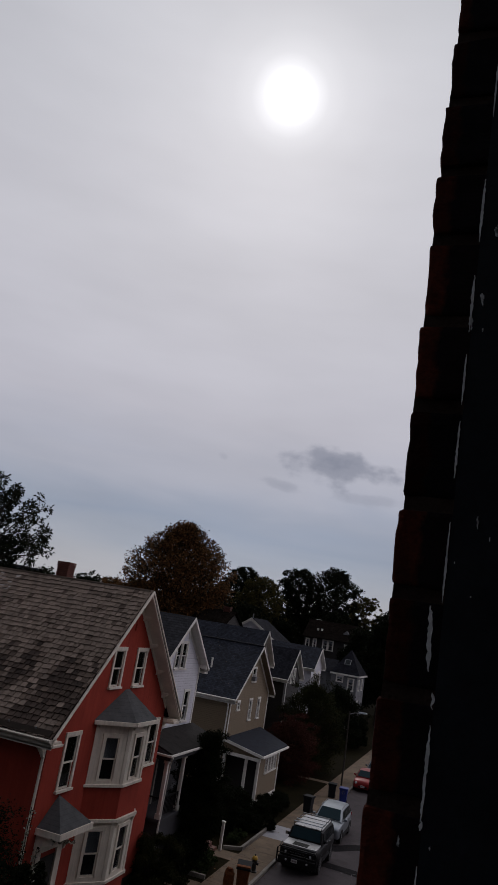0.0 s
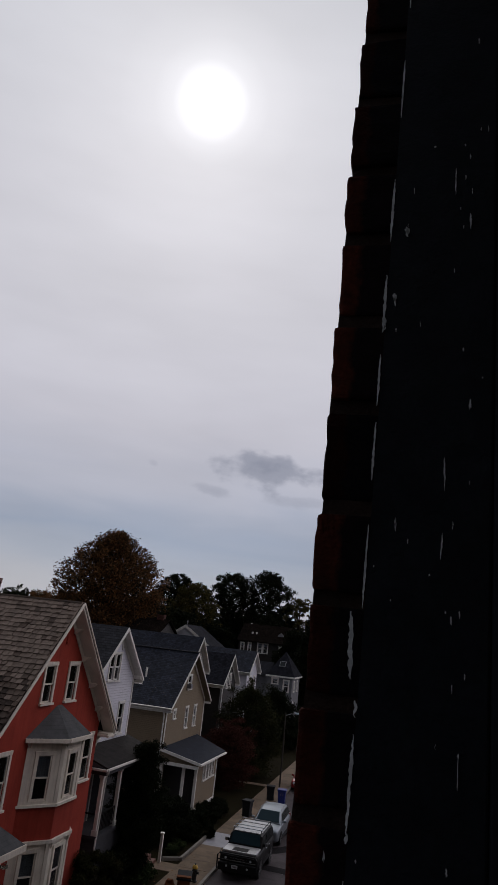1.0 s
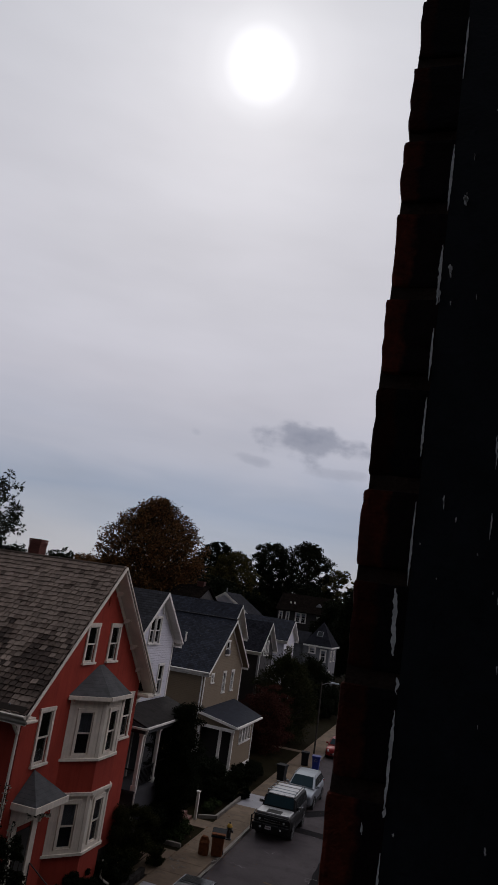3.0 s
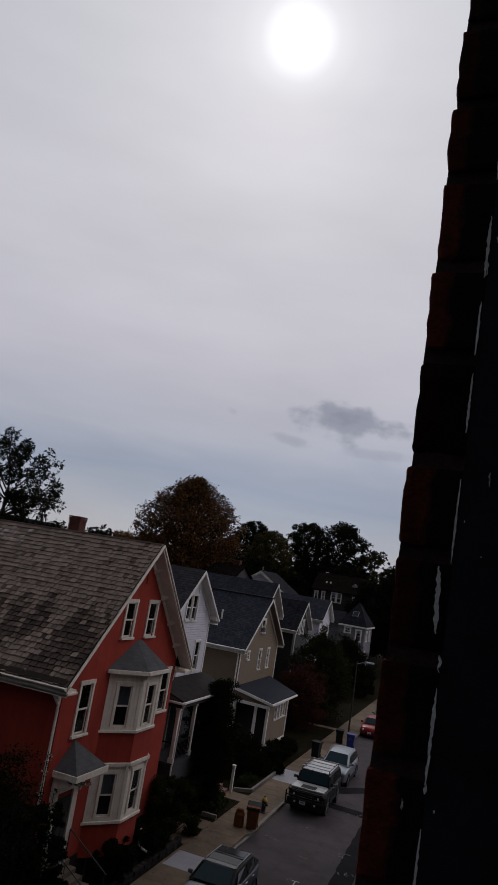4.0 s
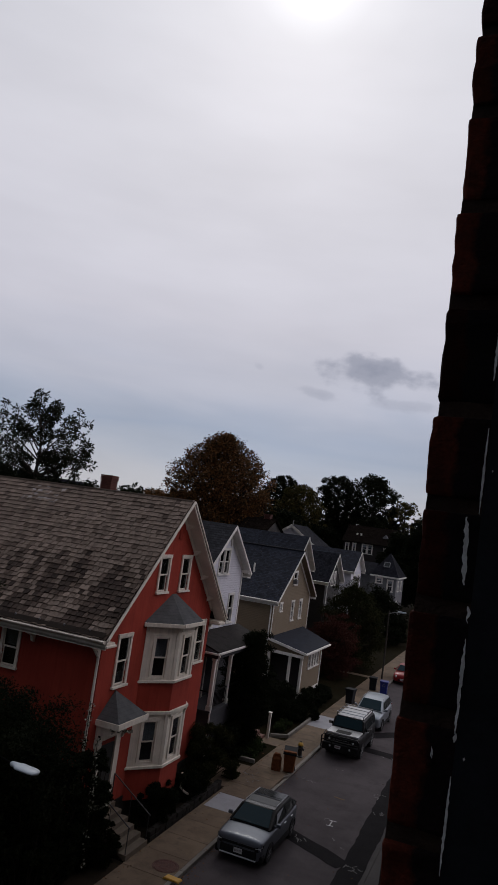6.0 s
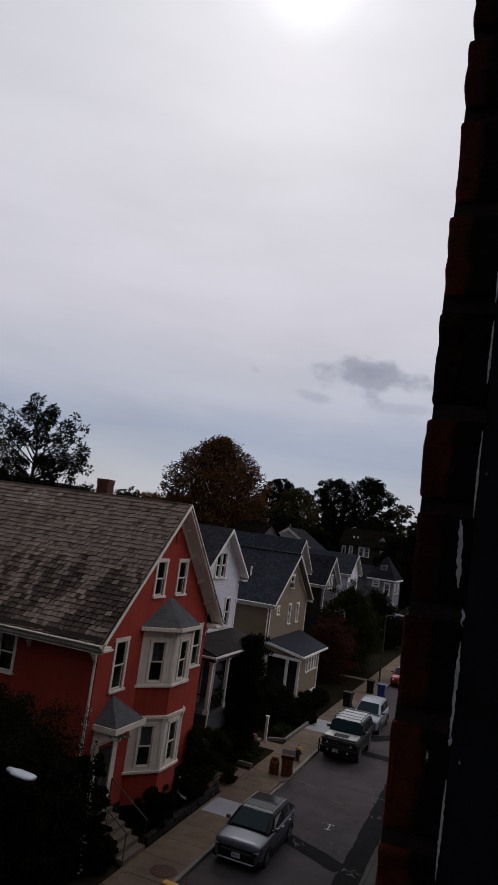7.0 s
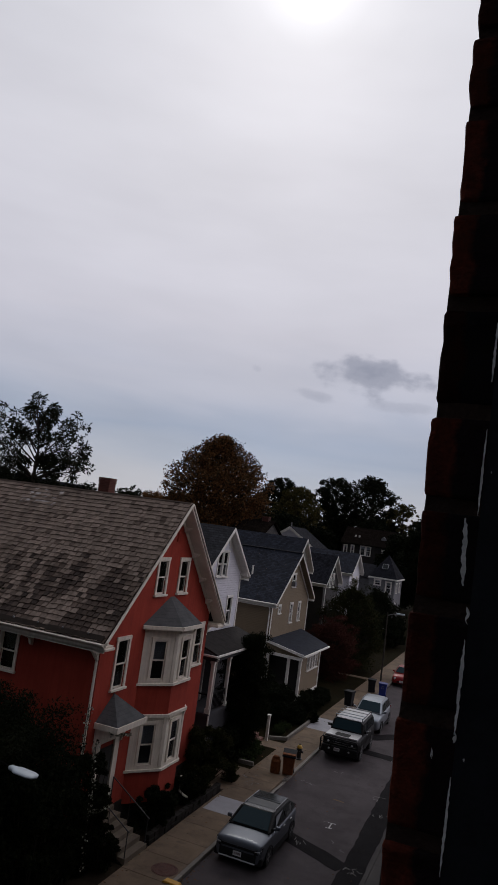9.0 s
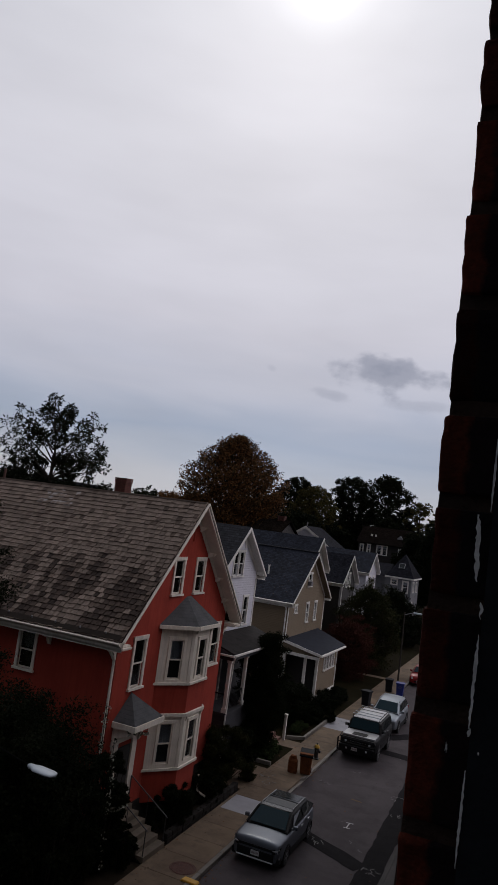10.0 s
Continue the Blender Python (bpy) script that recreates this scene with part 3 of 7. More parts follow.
# door hood, door and steps
def entrance():
    bm = bmesh.new()
    x0, x1, ya, yb, z, top = RX, RX + 0.92, 22.08, 24.06, 4.48, 5.32
    c = [bm.verts.new(p) for p in ((x0, ya, z), (x1, ya, z), (x1, yb, z), (x0, yb, z))]
    t = bm.verts.new((x0 + 0.01, (ya + yb) / 2, top))
    for i in range(4):
        bm.faces.new((c[i], c[(i + 1) % 4], t))
    bm.faces.new(c[::-1])
    hood = part("door_hood", bm, GREYSLATE, red, "small grey slate roof over the front door")
    part("hood_trim", boxes((x0, x1 + 0.05, ya - 0.05, ya + 0.06, z - 0.2, z), (x0, x1 + 0.05, yb - 0.06, yb + 0.05, z - 0.2, z), (x1 - 0.06, x1 + 0.05, ya + 0.06, yb - 0.06, z - 0.2, z), (x0, x1 - 0.06, ya + 0.06, yb - 0.06, z - 0.12, z - 0.05)), CREAM, hood)
    for y in (ya + 0.12, yb - 0.12):
        bm = bmesh.new()
        prism(bm, [(x0, y - 0.05, z - 0.2), (x1 - 0.1, y - 0.05, z - 0.2), (x1 - 0.14, y - 0.05, z - 0.32), (x0 + 0.25, y - 0.05, z - 0.55), (x0 + 0.1, y - 0.05, z - 1.0), (x0, y - 0.05, z - 1.05)], (0, 0.1, 0))
        part("bracket", bm, CREAM, hood)
    d = part("front_door", boxes((RX - 0.02, RX + 0.03, 22.62, 23.52, 1.26, 3.42)), surface("dark_door", (0.014, 0.013, 0.011), 0.85, 0.1, 40, 2, 0.1), red, "dark front door")
    part("door_casing", boxes((RX, RX + 0.07, 23.56, 23.88, 1.26, 3.62), (RX, RX + 0.07, 22.26, 22.58, 1.26, 3.62), (RX, RX + 0.08, 22.26, 23.88, 3.62, 3.86)), CREAM, d)
    bm = bmesh.new()
    lathe(bm, (RX + 0.06, 22.72, 2.2), [(0.03, -0.03), (0.035, 0), (0.03, 0.03)], 8)
    part("door_knob", bm, DARKMETAL, d)
    st = thing("front_steps", "worn tan front steps with black iron rails", "steps", (-12.6, 23.1, 0.1))
    n, run = 6, 0.305
    for i in range(n):
        zt = 0.14 + (1.24 - 0.14) * (i + 1) / n
        xa = -11.60 - i * run
        part("step", boxes((xa - run - 0.02, xa, 22.35, 23.85, zt - 0.21, zt), bevel=0.012), WOODSTEP, st)
    part("stringer", prism(bmesh.new(), [(-11.63, 22.35, 0.1), (RX + 0.01, 22.35, 0.1), (RX + 0.01, 22.35, 1.0)], (0, 1.5, 0)), STONE, st)
    for y in (22.4, 23.8):
        bm = bmesh.new()
        tube(bm, [(-11.66, y, 0.3), (-11.66, y, 1.2)], 0.02)
        tube(bm, [(-13.3, y, 1.3), (-13.3, y, 2.2)], 0.02)
        tube(bm, [(-11.6, y, 1.16), (-13.3, y, 2.2)], 0.022)
        tube(bm, [(-12.47, y, 0.8), (-12.47, y, 1.7)], 0.014)
        part("rail", bm, DARKMETAL, st)


entrance()


def downspout(parent, x, y, ztop, zfoot, material, reach=0.34):
    bm = bmesh.new()
    tube(bm, [(x, y - reach, ztop), (x, y - reach + 0.04, ztop - 0.12), (x, y - 0.07, ztop - 0.12 - reach * 0.8), (x, y - 0.07, zfoot + 0.2), (x + 0.02, y - 0.25, zfoot)], 0.05)
    return part("downspout", bm, material, parent)


downspout(red, RX - 0.06, RC - RH, 7.24, 0.3, CREAM, 0.6)


def eave_bracket(parent, x, y, z, s):
    bm = bmesh.new()
    prism(bm, [(x, y, z), (x, y + s * 0.5, z), (x, y + s * 0.5, z - 0.08), (x, y + s * 0.2, z - 0.2), (x, y + s * 0.1, z - 0.42), (x, y, z - 0.46)], (0.12, 0, 0))
    part("bracket", bm, CREAM, parent)


def rake_bracket(parent, f, s):
    """A scalloped bracket under the verge, a fraction f down from the ridge."""
    slope = (12.58 - 7.42) / 5.15
    y, z = RC + s * f * 4.95, 12.58 - f * 4.95 * slope - 0.21
    bm = bmesh.new()
    n = 6
    pts = [(RX + 0.005, 0.0), (RX + 0.32, 0.0), (RX + 0.32, -0.02)] + [(RX + 0.32 - 0.29 * k / n, -0.02 - 0.12 * math.sin(math.pi / 2 * k / n)) for k in range(1, n + 1)] + [(RX + 0.005, -0.14)]
    prism(bm, [(x, y - 0.16, z + d * 1.5) for x, d in pts], (0, 0.32, 0))
    bmesh.ops.bevel(bm, geom=bm.edges[:], offset=0.025, segments=2, affect="EDGES")
    part("verge_bracket", bm, CREAM, parent)


for s in (-1, 1):
    for f in (0.16, 0.38, 0.60, 0.80):
        rake_bracket(red, f, s)
    # crown moulding along the verge, and a dark strip painting the shadow under it
    e = RX + 0.52 + 0.05
    part("verge_moulding", prism(bmesh.new(), [(e, RC, 12.60), (e, RC + s * 5.15, 7.44), (e, RC + s * 5.15, 7.37), (e, RC, 12.52)], (0.06, 0, 0)), CREAM, red)
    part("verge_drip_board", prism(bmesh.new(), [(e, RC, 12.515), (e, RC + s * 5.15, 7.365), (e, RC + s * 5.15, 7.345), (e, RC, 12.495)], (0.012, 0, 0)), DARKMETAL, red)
for x in (-13.55, -16.4, -19.2, -22.0, -25.0):
    eave_bracket(red, x, RC - RH, 7.1, -1)
eave_bracket(red, -13.55, RC + RH, 7.1, 1)


for y0, y1 in ((RC + RH - 0.02, RC + RH + 0.62), (RC - RH - 0.62, RC - RH + 0.02)):
    part("cornice_return", boxes((RX, RX + 0.56, y0, y1, 7.12, 7.2), (RX, RX + 0.50, y0 + 0.04, y1 - 0.04, 7.2, 7.27), bevel=0.012), CREAM, red)

# chimney
def chimney(parent, x, y, z0, z1, w=0.55, d=0.55):
    c = part("chimney", boxes((x - w / 2 + 0.012, x + w / 2 - 0.012, y - d / 2 + 0.012, y + d / 2 - 0.012, z0, z1 - 0.02)), MORTAR, parent, "red brick chimney")
    bm = bmesh.new()
    z, k = z0, 0
    while z < z1:
        off = 0.11 * (k % 2)
        flare = 0.03 if z > z1 - 0.17 else 0.0
        for s in (-1, 1):
            u = -w / 2 - off
            while u < w / 2:
                a, b = max(u, -w / 2) + 0.005, min(u + 0.215, w / 2) - 0.005
                if b - a > 0.03:
                    box(bm, x + a, x + b, y + s * (d / 2 + flare), y + s * (d / 2 - 0.05), z, z + 0.062)
                    box(bm, x + s * (w / 2 + flare), x + s * (w / 2 - 0.05), y + a, y + b, z, z + 0.062)
                u += 0.215
        z += 0.073
        k += 1
    part("bricks", bm, BRICKFAR, c, kind="stuff")
    return c


chimney(red, -17.5, 26.75, 11.9, 13.22, 0.56, 0.5)

# the white house
white = gable_house("white_house", "narrow white clapboard house with a steep grey roof", -15.0, -27, 35.42, 2.62, 0.0, 11.82, 9.2, 0.4, 0.5, WHITESIDING, GREYROOF, WHITE,
                    front=[(34.9, 9.12, 0.58, 1.3), (35.62, 9.12, 0.58, 1.3), (36.92, 6.42, 0.60, 1.5), (34.3, 6.4, 0.56, 1.2)], casing=0.09)
# the tan house and its porch
tan = gable_house("tan_house", "tan clapboard house with white trim and a blue-grey shingle roof", -16.6, -30, 53.95, 4.65, 0.0, 10.42, 6.72, 0.45, 0.35, TAN, SHINGLE, WHITE,
                  front=[(51.05, 5.82, 0.42, 0.52), (53.98, 4.93, 0.52, 1.42), (56.1, 4.93, 0.52, 1.42), (53.85, 7.72, 0.75, 0.95)], soffit=TAN)
# further houses in the row
gable_house("tall_tan_house", "tall tan house with white trim and a blue-grey roof", -19.0, -40, 62.8, 2.7, 0, 11.55, 8.6, 0.5, 0.4, TAN, SHINGLE, WHITE, front=[(62.8, 8.6, 0.7, 1.2)])
gable_house("brown_house", "dark brown house with white window trim", -18.0, -32, 71.5, 2.9, 0, 10.15, 7.35, 0.4, 0.4, BROWN, SHINGLEFAR, WHITE, front=[(70.9, 6.9, 0.45, 1.3), (72.1, 6.9, 0.45, 1.3), (73.0, 4.2, 0.8, 1.5)])
gable_house("small_white_house", "small white house with a dark blue roof", -18.0, -32, 82.2, 2.6, 0, 10.5, 8.25, 0.4, 0.4, WHITESIDING, SHINGLE, WHITE, front=[(81.4, 6.3, 0.6, 1.4), (83.4, 6.3, 0.6, 1.4)])


# ---- trees and shrubs ----
def add_mesh(name, verts, faces, material, parent, label="", smooth=False, kind=""):
    me = bpy.data.meshes.new(name)
    me.from_pydata(verts, [], faces)
    me.materials.append(material)
    me.update()
    ob = new(name, me)
    if smooth:
        for p in me.polygons:
            p.use_smooth = True
    if parent:
        hang(ob, parent)
    return tagged(ob, label, kind=kind)


def leaf_cloud(rng, centres, radii, count, size, flat=0.8):
    """Many small four-cornered leaves gathered in uneven clumps; returns vertices and faces."""
    centres, radii = np.array(centres), np.array(radii)
    weight = radii ** 2
    pick = rng.choice(len(centres), count, p=weight / weight.sum())
    d = rng.normal(size=(count, 3))
    d /= np.linalg.norm(d, axis=1)[:, None]
    r = rng.uniform(0.02, 1.0, count) ** 0.5 * rng.uniform(0.8, 1.3, count)
    pos = centres[pick] + d * (r * radii[pick])[:, None] * np.array([1, 1, flat])
    n = rng.normal(size=(count, 3)) + np.array([0, 0, 0.9])
    n /= np.linalg.norm(n, axis=1)[:, None]
    t = np.cross(n, rng.normal(size=(count, 3)))
    t /= np.linalg.norm(t, axis=1)[:, None]
    b = np.cross(n, t)
    s = size * rng.uniform(0.6, 1.35, count)[:, None]
    v = np.stack([pos - t * s, pos - b * s * 0.55 + n * s * 0.1, pos + t * s * 1.1, pos + b * s * 0.55 + n * s * 0.1], axis=1).reshape(-1, 3)
    f = np.arange(count * 4).reshape(-1, 4)
    return v.tolist(), f.tolist()


def tree(name, label, at, height, radius, material, count=9000, size=0.16, seed=1, trunk=0.22, bare=0.3, clumps=34, narrow=1.0, low=0.3, cs=1.0, flat=0.8, group=""):
    """A tree: a tapered trunk, limbs that fork, and a crown of leaf clumps at the twigs."""
    rnd = random.Random(seed)
    rng = np.random.default_rng(seed)
    x, y, z = at
    t = thing(name, label, "tree", at, group)
    bm = bmesh.new()
    lean = Vector((rnd.uniform(-0.06, 0.06), rnd.uniform(-0.06, 0.06), 0)) * height
    fork = height * (low + 0.1)
    tube(bm, [(x, y, z - 0.1), (x, y, z + fork * 0.5), Vector((x, y, z + fork)) + lean * 0.5, Vector((x, y, z + height * 0.8)) + lean], [trunk * 1.25, trunk, trunk * 0.8, trunk * 0.15], 9)
    centres, radii = [], []
    for i in range(clumps):
        k = (i + 0.5) / clumps
        zz = low + (1 - low) * k
        prof = math.sin(math.pi * min(1, max(0.0, (zz - low) / (1 - low)) * 0.80 + 0.17)) ** 0.65
        a = i * 2.39996 + rnd.uniform(-0.4, 0.4)
        rr = radius * 0.82 * prof * rnd.uniform(0.35, 1.0)
        c = Vector((x + math.cos(a) * rr, y + math.sin(a) * rr * narrow, z + height * (low + (zz - low) * 0.86) * rnd.uniform(0.95, 1.03))) + lean * zz
        cr = radius * rnd.uniform(0.16, 0.34) * cs
        base = Vector((x, y, z + height * (low + (zz - low) * 0.45))) + lean * zz * 0.5
        mid = base.lerp(c, 0.55) + Vector((rnd.uniform(-1, 1), rnd.uniform(-1, 1), rnd.uniform(-0.4, 0.6))) * radius * 0.08
        tube(bm, [base, mid, c], [trunk * 0.32, trunk * 0.2, trunk * 0.06], 5)
        for _ in range(2):
            tip = c + Vector((rnd.uniform(-1, 1), rnd.uniform(-1, 1), rnd.uniform(-0.3, 1))) * cr * 1.15
            tube(bm, [mid.lerp(c, 0.6), tip], [trunk * 0.08, trunk * 0.03], 4)
            centres.append(tuple(tip)), radii.append(cr * 0.55)
        centres.append(tuple(c)), radii.append(cr)
    part("trunk", bm, BARK, t)
    v, f = leaf_cloud(rng, centres, radii, count, size, flat)
    add_mesh("crown", v, f, material, t)
    return t


def shrub(name, label, at, rx, ry, height, material, count=5000, size=0.07, seed=1, category="shrub", clumps=26):
    clumps = int(clumps * 1.8)
    rnd = random.Random(seed)
    rng = np.random.default_rng(seed + 50)
    x, y, z = at
    s = thing(name, label, category, at)
    centres, radii = [], []
    bm = bmesh.new()
    for i in range(clumps):
        a, k = rnd.uniform(0, 6.28), rnd.random() ** 0.5
        zz = rnd.uniform(0.15, 0.92)
        prof = math.sqrt(max(0.05, 1 - ((zz - 0.4) / 0.62) ** 2))
        c = (x + math.cos(a) * rx * k * prof, y + math.sin(a) * ry * k * prof, z + height * zz)
        centres.append(c), radii.append(min(rx, ry, height) * rnd.uniform(0.14, 0.36))
        tube(bm, [(x + (c[0] - x) * 0.3, y + (c[1] - y) * 0.3, z), c], [0.025, 0.008], 5)
    part("woody_base", bm, BARK, s)
    v, f = leaf_cloud(rng, centres, radii, count, size)
    add_mesh("foliage", v, f, material, s)
    return s


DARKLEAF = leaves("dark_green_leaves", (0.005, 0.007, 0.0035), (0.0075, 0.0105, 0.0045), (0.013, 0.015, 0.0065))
GREENLEAF = leaves("dull_green_leaves", (0.0115, 0.0165, 0.005), (0.019, 0.022, 0.007), (0.034, 0.029, 0.0105))
RUSTLEAF = leaves("rusty_autumn_leaves", (0.030, 0.022, 0.010), (0.085, 0.044, 0.018), (0.175, 0.078, 0.028))
REDLEAF = leaves("dark_red_leaves", (0.03, 0.010, 0.008), (0.055, 0.018, 0.014), (0.08, 0.032, 0.022))
GRASSLEAF = leaves("lush_low_leaves", (0.02, 0.032, 0.012), (0.03, 0.045, 0.016), (0.045, 0.055, 0.02))
YELLOWLEAF = leaves("yellowing_leaves", (0.025, 0.025, 0.008), (0.045, 0.04, 0.0125), (0.08, 0.06, 0.015))



def spray_tree(label, at, fork, ends, seed, leaflet=0.135, fan=10):
    """An open tree: long limbs from a fork to the given ends, side shoots along them, and a fan of narrow leaflets at each shoot."""
    rnd = random.Random(seed)
    base = Vector(at)
    t = thing("tree", label, "tree", at)
    bm = bmesh.new()
    top = base + Vector((0, 0.1, fork))
    tube(bm, [base - Vector((0, 0, 0.1)), base + Vector((0.12, 0, fork * 0.5)), top], [0.42, 0.32, 0.2], 9)
    verts, faces = [], []

    def spray(p, d):
        """Leaflets that spread from p round the way d."""
        side = d.orthogonal().normalized()
        for k in range(fan):
            a = 2.4 * k + rnd.uniform(-0.4, 0.4)
            w = (d * rnd.uniform(0.1, 0.9) + (side * math.cos(a) + d.cross(side) * math.sin(a)) * rnd.uniform(0.4, 1.0) + Vector((0, 0, -0.15))).normalized()
            n = w.cross(Vector((rnd.uniform(-1, 1), rnd.uniform(-1, 1), rnd.uniform(-1, 1)))).normalized()
            q = p + w * rnd.uniform(0.0, 0.28)
            size = leaflet * rnd.uniform(0.7, 1.35)
            o = len(verts)
            verts.extend([tuple(q), tuple(q + w * size * 0.8 + n * size * 0.42), tuple(q + w * size * 2.0 + Vector((0, 0, -size * 0.3))), tuple(q + w * size * 0.8 - n * size * 0.42)])
            faces.append((o, o + 1, o + 2, o + 3))

    def shoots(p, q, r, depth):
        bend = Vector((rnd.uniform(-1, 1), rnd.uniform(-1, 1), rnd.uniform(0.0, 0.8))) * (q - p).length * 0.09
        mid = p.lerp(q, 0.5) + bend
        tube(bm, [p, mid, q], [r, r * 0.72, r * 0.4], 6 if depth == 0 else 4)
        d = (q - p).normalized()
        spray(q, d)
        if depth == 2:
            return
        n = 7 if depth == 0 else 4
        side = d.orthogonal().normalized()
        for k in range(n):
            f = 0.34 + 0.64 * (k + rnd.uniform(0, 0.8)) / n
            c = p.lerp(mid, f * 2) if f < 0.5 else mid.lerp(q, f * 2 - 1)
            a = 2.4 * k + rnd.uniform(-0.5, 0.5)
            w = (d * 0.7 + (side * math.cos(a) + d.cross(side) * math.sin(a)) * rnd.uniform(0.6, 1.0) + Vector((0, 0, 0.12))).normalized()
            shoots(c, c + w * (q - p).length * rnd.uniform(0.17, 0.32) * (1.2 - 0.45 * f), r * 0.42, depth + 1)

    crest = top + Vector((-0.2, 0, 4.2))
    tube(bm, [top, top.lerp(crest, 0.5) + Vector((0.15, 0.1, 0)), crest], [0.16, 0.10, 0.05], 7)
    for k, (x, dy, z) in enumerate(ends):
        end = Vector((x, base.y + dy, z))
        start = top.lerp(crest, min(0.95, max(0.0, (z - 1.5 - abs(x - base.x) * 0.4 - top.z) / 4.2)))
        shoots(start, start.lerp(end, 0.86), 0.075, 0)
    part("trunk", bm, BARK, t)
    add_mesh("crown", verts, faces, DARKLEAF, t)
    return t


def crown_tree(label, at, profile, material, core, tips, leaf, seed, trunk=0.4, squash=1.0, group="", bare=0):
    """A full tree: clumps fill the profile (height, radius), denser inside; leafy twigs break its outline."""
    rnd = random.Random(seed)
    rng = np.random.default_rng(seed)
    x, y, z = at
    t = thing("tree", label, "tree", at, group)
    hs, rs_ = [p[0] for p in profile], [p[1] for p in profile]
    wide = max(rs_)
    bm, bt = bmesh.new(), bmesh.new()
    tube(bm, [(x, y, z - 0.1), (x + 0.1, y, z + hs[0]), (x, y + 0.1, z + (hs[0] + hs[-1]) / 2), (x, y, z + hs[-1] - 0.6)], [trunk * 1.25, trunk, trunk * 0.6, 0.04], 9)
    centres, radii, tipc, tipr = [], [], [], []
    for i in range(core):
        h = hs[0] + (hs[-1] - hs[0]) * ((i + rnd.random()) / core) ** 1.15
        r = float(np.interp(h, hs, rs_))
        a, k = i * 2.39996, rnd.random() ** 0.36
        c = Vector((x + math.cos(a) * r * k * 0.86, y + math.sin(a) * r * k * 0.86 * squash, z + h - wide * 0.1))
        centres.append(tuple(c)), radii.append(wide * rnd.uniform(0.11, 0.2))
        if i % 3 == 0:
            foot = Vector((x, y, z + max(hs[0] * 0.7, h - wide * 0.8)))
            tube(bm, [foot, foot.lerp(c, 0.5) + Vector((0, 0, 0.3)), c], [trunk * 0.3, trunk * 0.18, 0.03], 5)
    for i in range(tips):
        h = hs[0] + (hs[-1] - hs[0]) * rnd.uniform(0.05, 1.0)
        r = float(np.interp(h, hs, rs_)) * rnd.uniform(0.84, 1.06)
        a = i * 2.39996 + rnd.uniform(-0.3, 0.3)
        c = Vector((x + math.cos(a) * r, y + math.sin(a) * r * squash, z + h + rnd.uniform(-0.1, 0.3)))
        back = c.lerp(Vector((x, y, c.z - wide * 0.3)), 0.13)
        tube(bt, [back, back.lerp(c, 0.6) + Vector((0, 0, 0.08)), c], [0.05, 0.035, 0.015], 4)
        if i >= bare:
            tipc.append(tuple(c)), tipr.append(wide * rnd.uniform(0.045, 0.1))
    part("trunk", bm, BARK, t)
    part("twig_growth", bt, BARK, t, kind="stuff")
    v, f = leaf_cloud(rng, centres, radii, core * 130, leaf, 0.8)
    v2, f2 = leaf_cloud(rng, tipc, tipr, len(tipc) * 16, leaf, 0.75)
    add_mesh("crown", v + v2, f + [[q + len(v) for q in p] for p in f2], material, t)
    return t


spray_tree("tall dark tree with open feathery branches behind the red house", (-37.3, 46.0, 0), 13.4,
           [(-42.6, 1.0, 18.4), (-41.3, -1.0, 19.0), (-42.2, 0.5, 16.2), (-39.8, 0.8, 19.7), (-37.5, -0.6, 20.4), (-36.6, 0.9, 19.9), (-35.6, -0.8, 18.9), (-34.3, 0.7, 18.6), (-32.5, -0.4, 18.4), (-32.7, 0.5, 16.9),
            (-33.0, 1.2, 15.6), (-31.5, -0.6, 14.6), (-39.0, -1.5, 17.2), (-35.4, 1.4, 16.8), (-40.6, 1.2, 15.4), (-38.3, 1.6, 18.6), (-43.4, 0.2, 17.4), (-42.0, -0.8, 14.8), (-34.0, -1.0, 14.6), (-36.0, 0.4, 15.4), (-39.2, 0.6, 15.0), (-32.2, 0.8, 15.8), (-38.6, -0.9, 17.6), (-36.0, -0.8, 17.2), (-36.8, 0.6, 15.6)], 4)
crown_tree("broad autumn tree with rusty thinning leaves", (-40.7, 90.0, 0), [(8.0, 6.8), (14.0, 7.9), (18.2, 7.5), (21.0, 5.0), (22.8, 2.6), (23.9, 0.6)], RUSTLEAF, 420, 700, 0.16, 5, 0.5, bare=90)
WOODS = "dark trees beyond the roofs"
crown_tree("tall dark leafy tree beyond the roofs", (-31.0, 150, 0), [(8, 6.0), (16, 7.0), (21, 6.2), (24.2, 4.2), (26.0, 1.0)], DARKLEAF, 150, 240, 0.24, 11, group=WOODS)
crown_tree("tall dark leafy tree beyond the roofs", (-39.4, 151, 0), [(8, 5.5), (16, 6.0), (21, 5.4), (23.6, 3.6), (25.0, 1.2)], DARKLEAF, 130, 220, 0.24, 12, group=WOODS)
crown_tree("yellowing green tree beyond the roofs", (-43.6, 138, 0), [(6, 5.5), (14, 6.0), (18, 4.8), (20.4, 2.6), (21.3, 0.8)], YELLOWLEAF, 130, 200, 0.22, 13, group=WOODS)
crown_tree("dark leafy tree beyond the roofs", (-50.6, 146, 0), [(6, 5.5), (16, 5.8), (20, 5.0), (22.3, 3.4), (23.4, 1.2)], DARKLEAF, 120, 200, 0.24, 14, group=WOODS)
crown_tree("thin twiggy tree beyond the roofs", (-23.6, 148, 0), [(6, 4.2), (14, 4.2), (18, 3.4), (20.8, 1.6)], YELLOWLEAF, 60, 190, 0.2, 26, bare=60, group=WOODS)
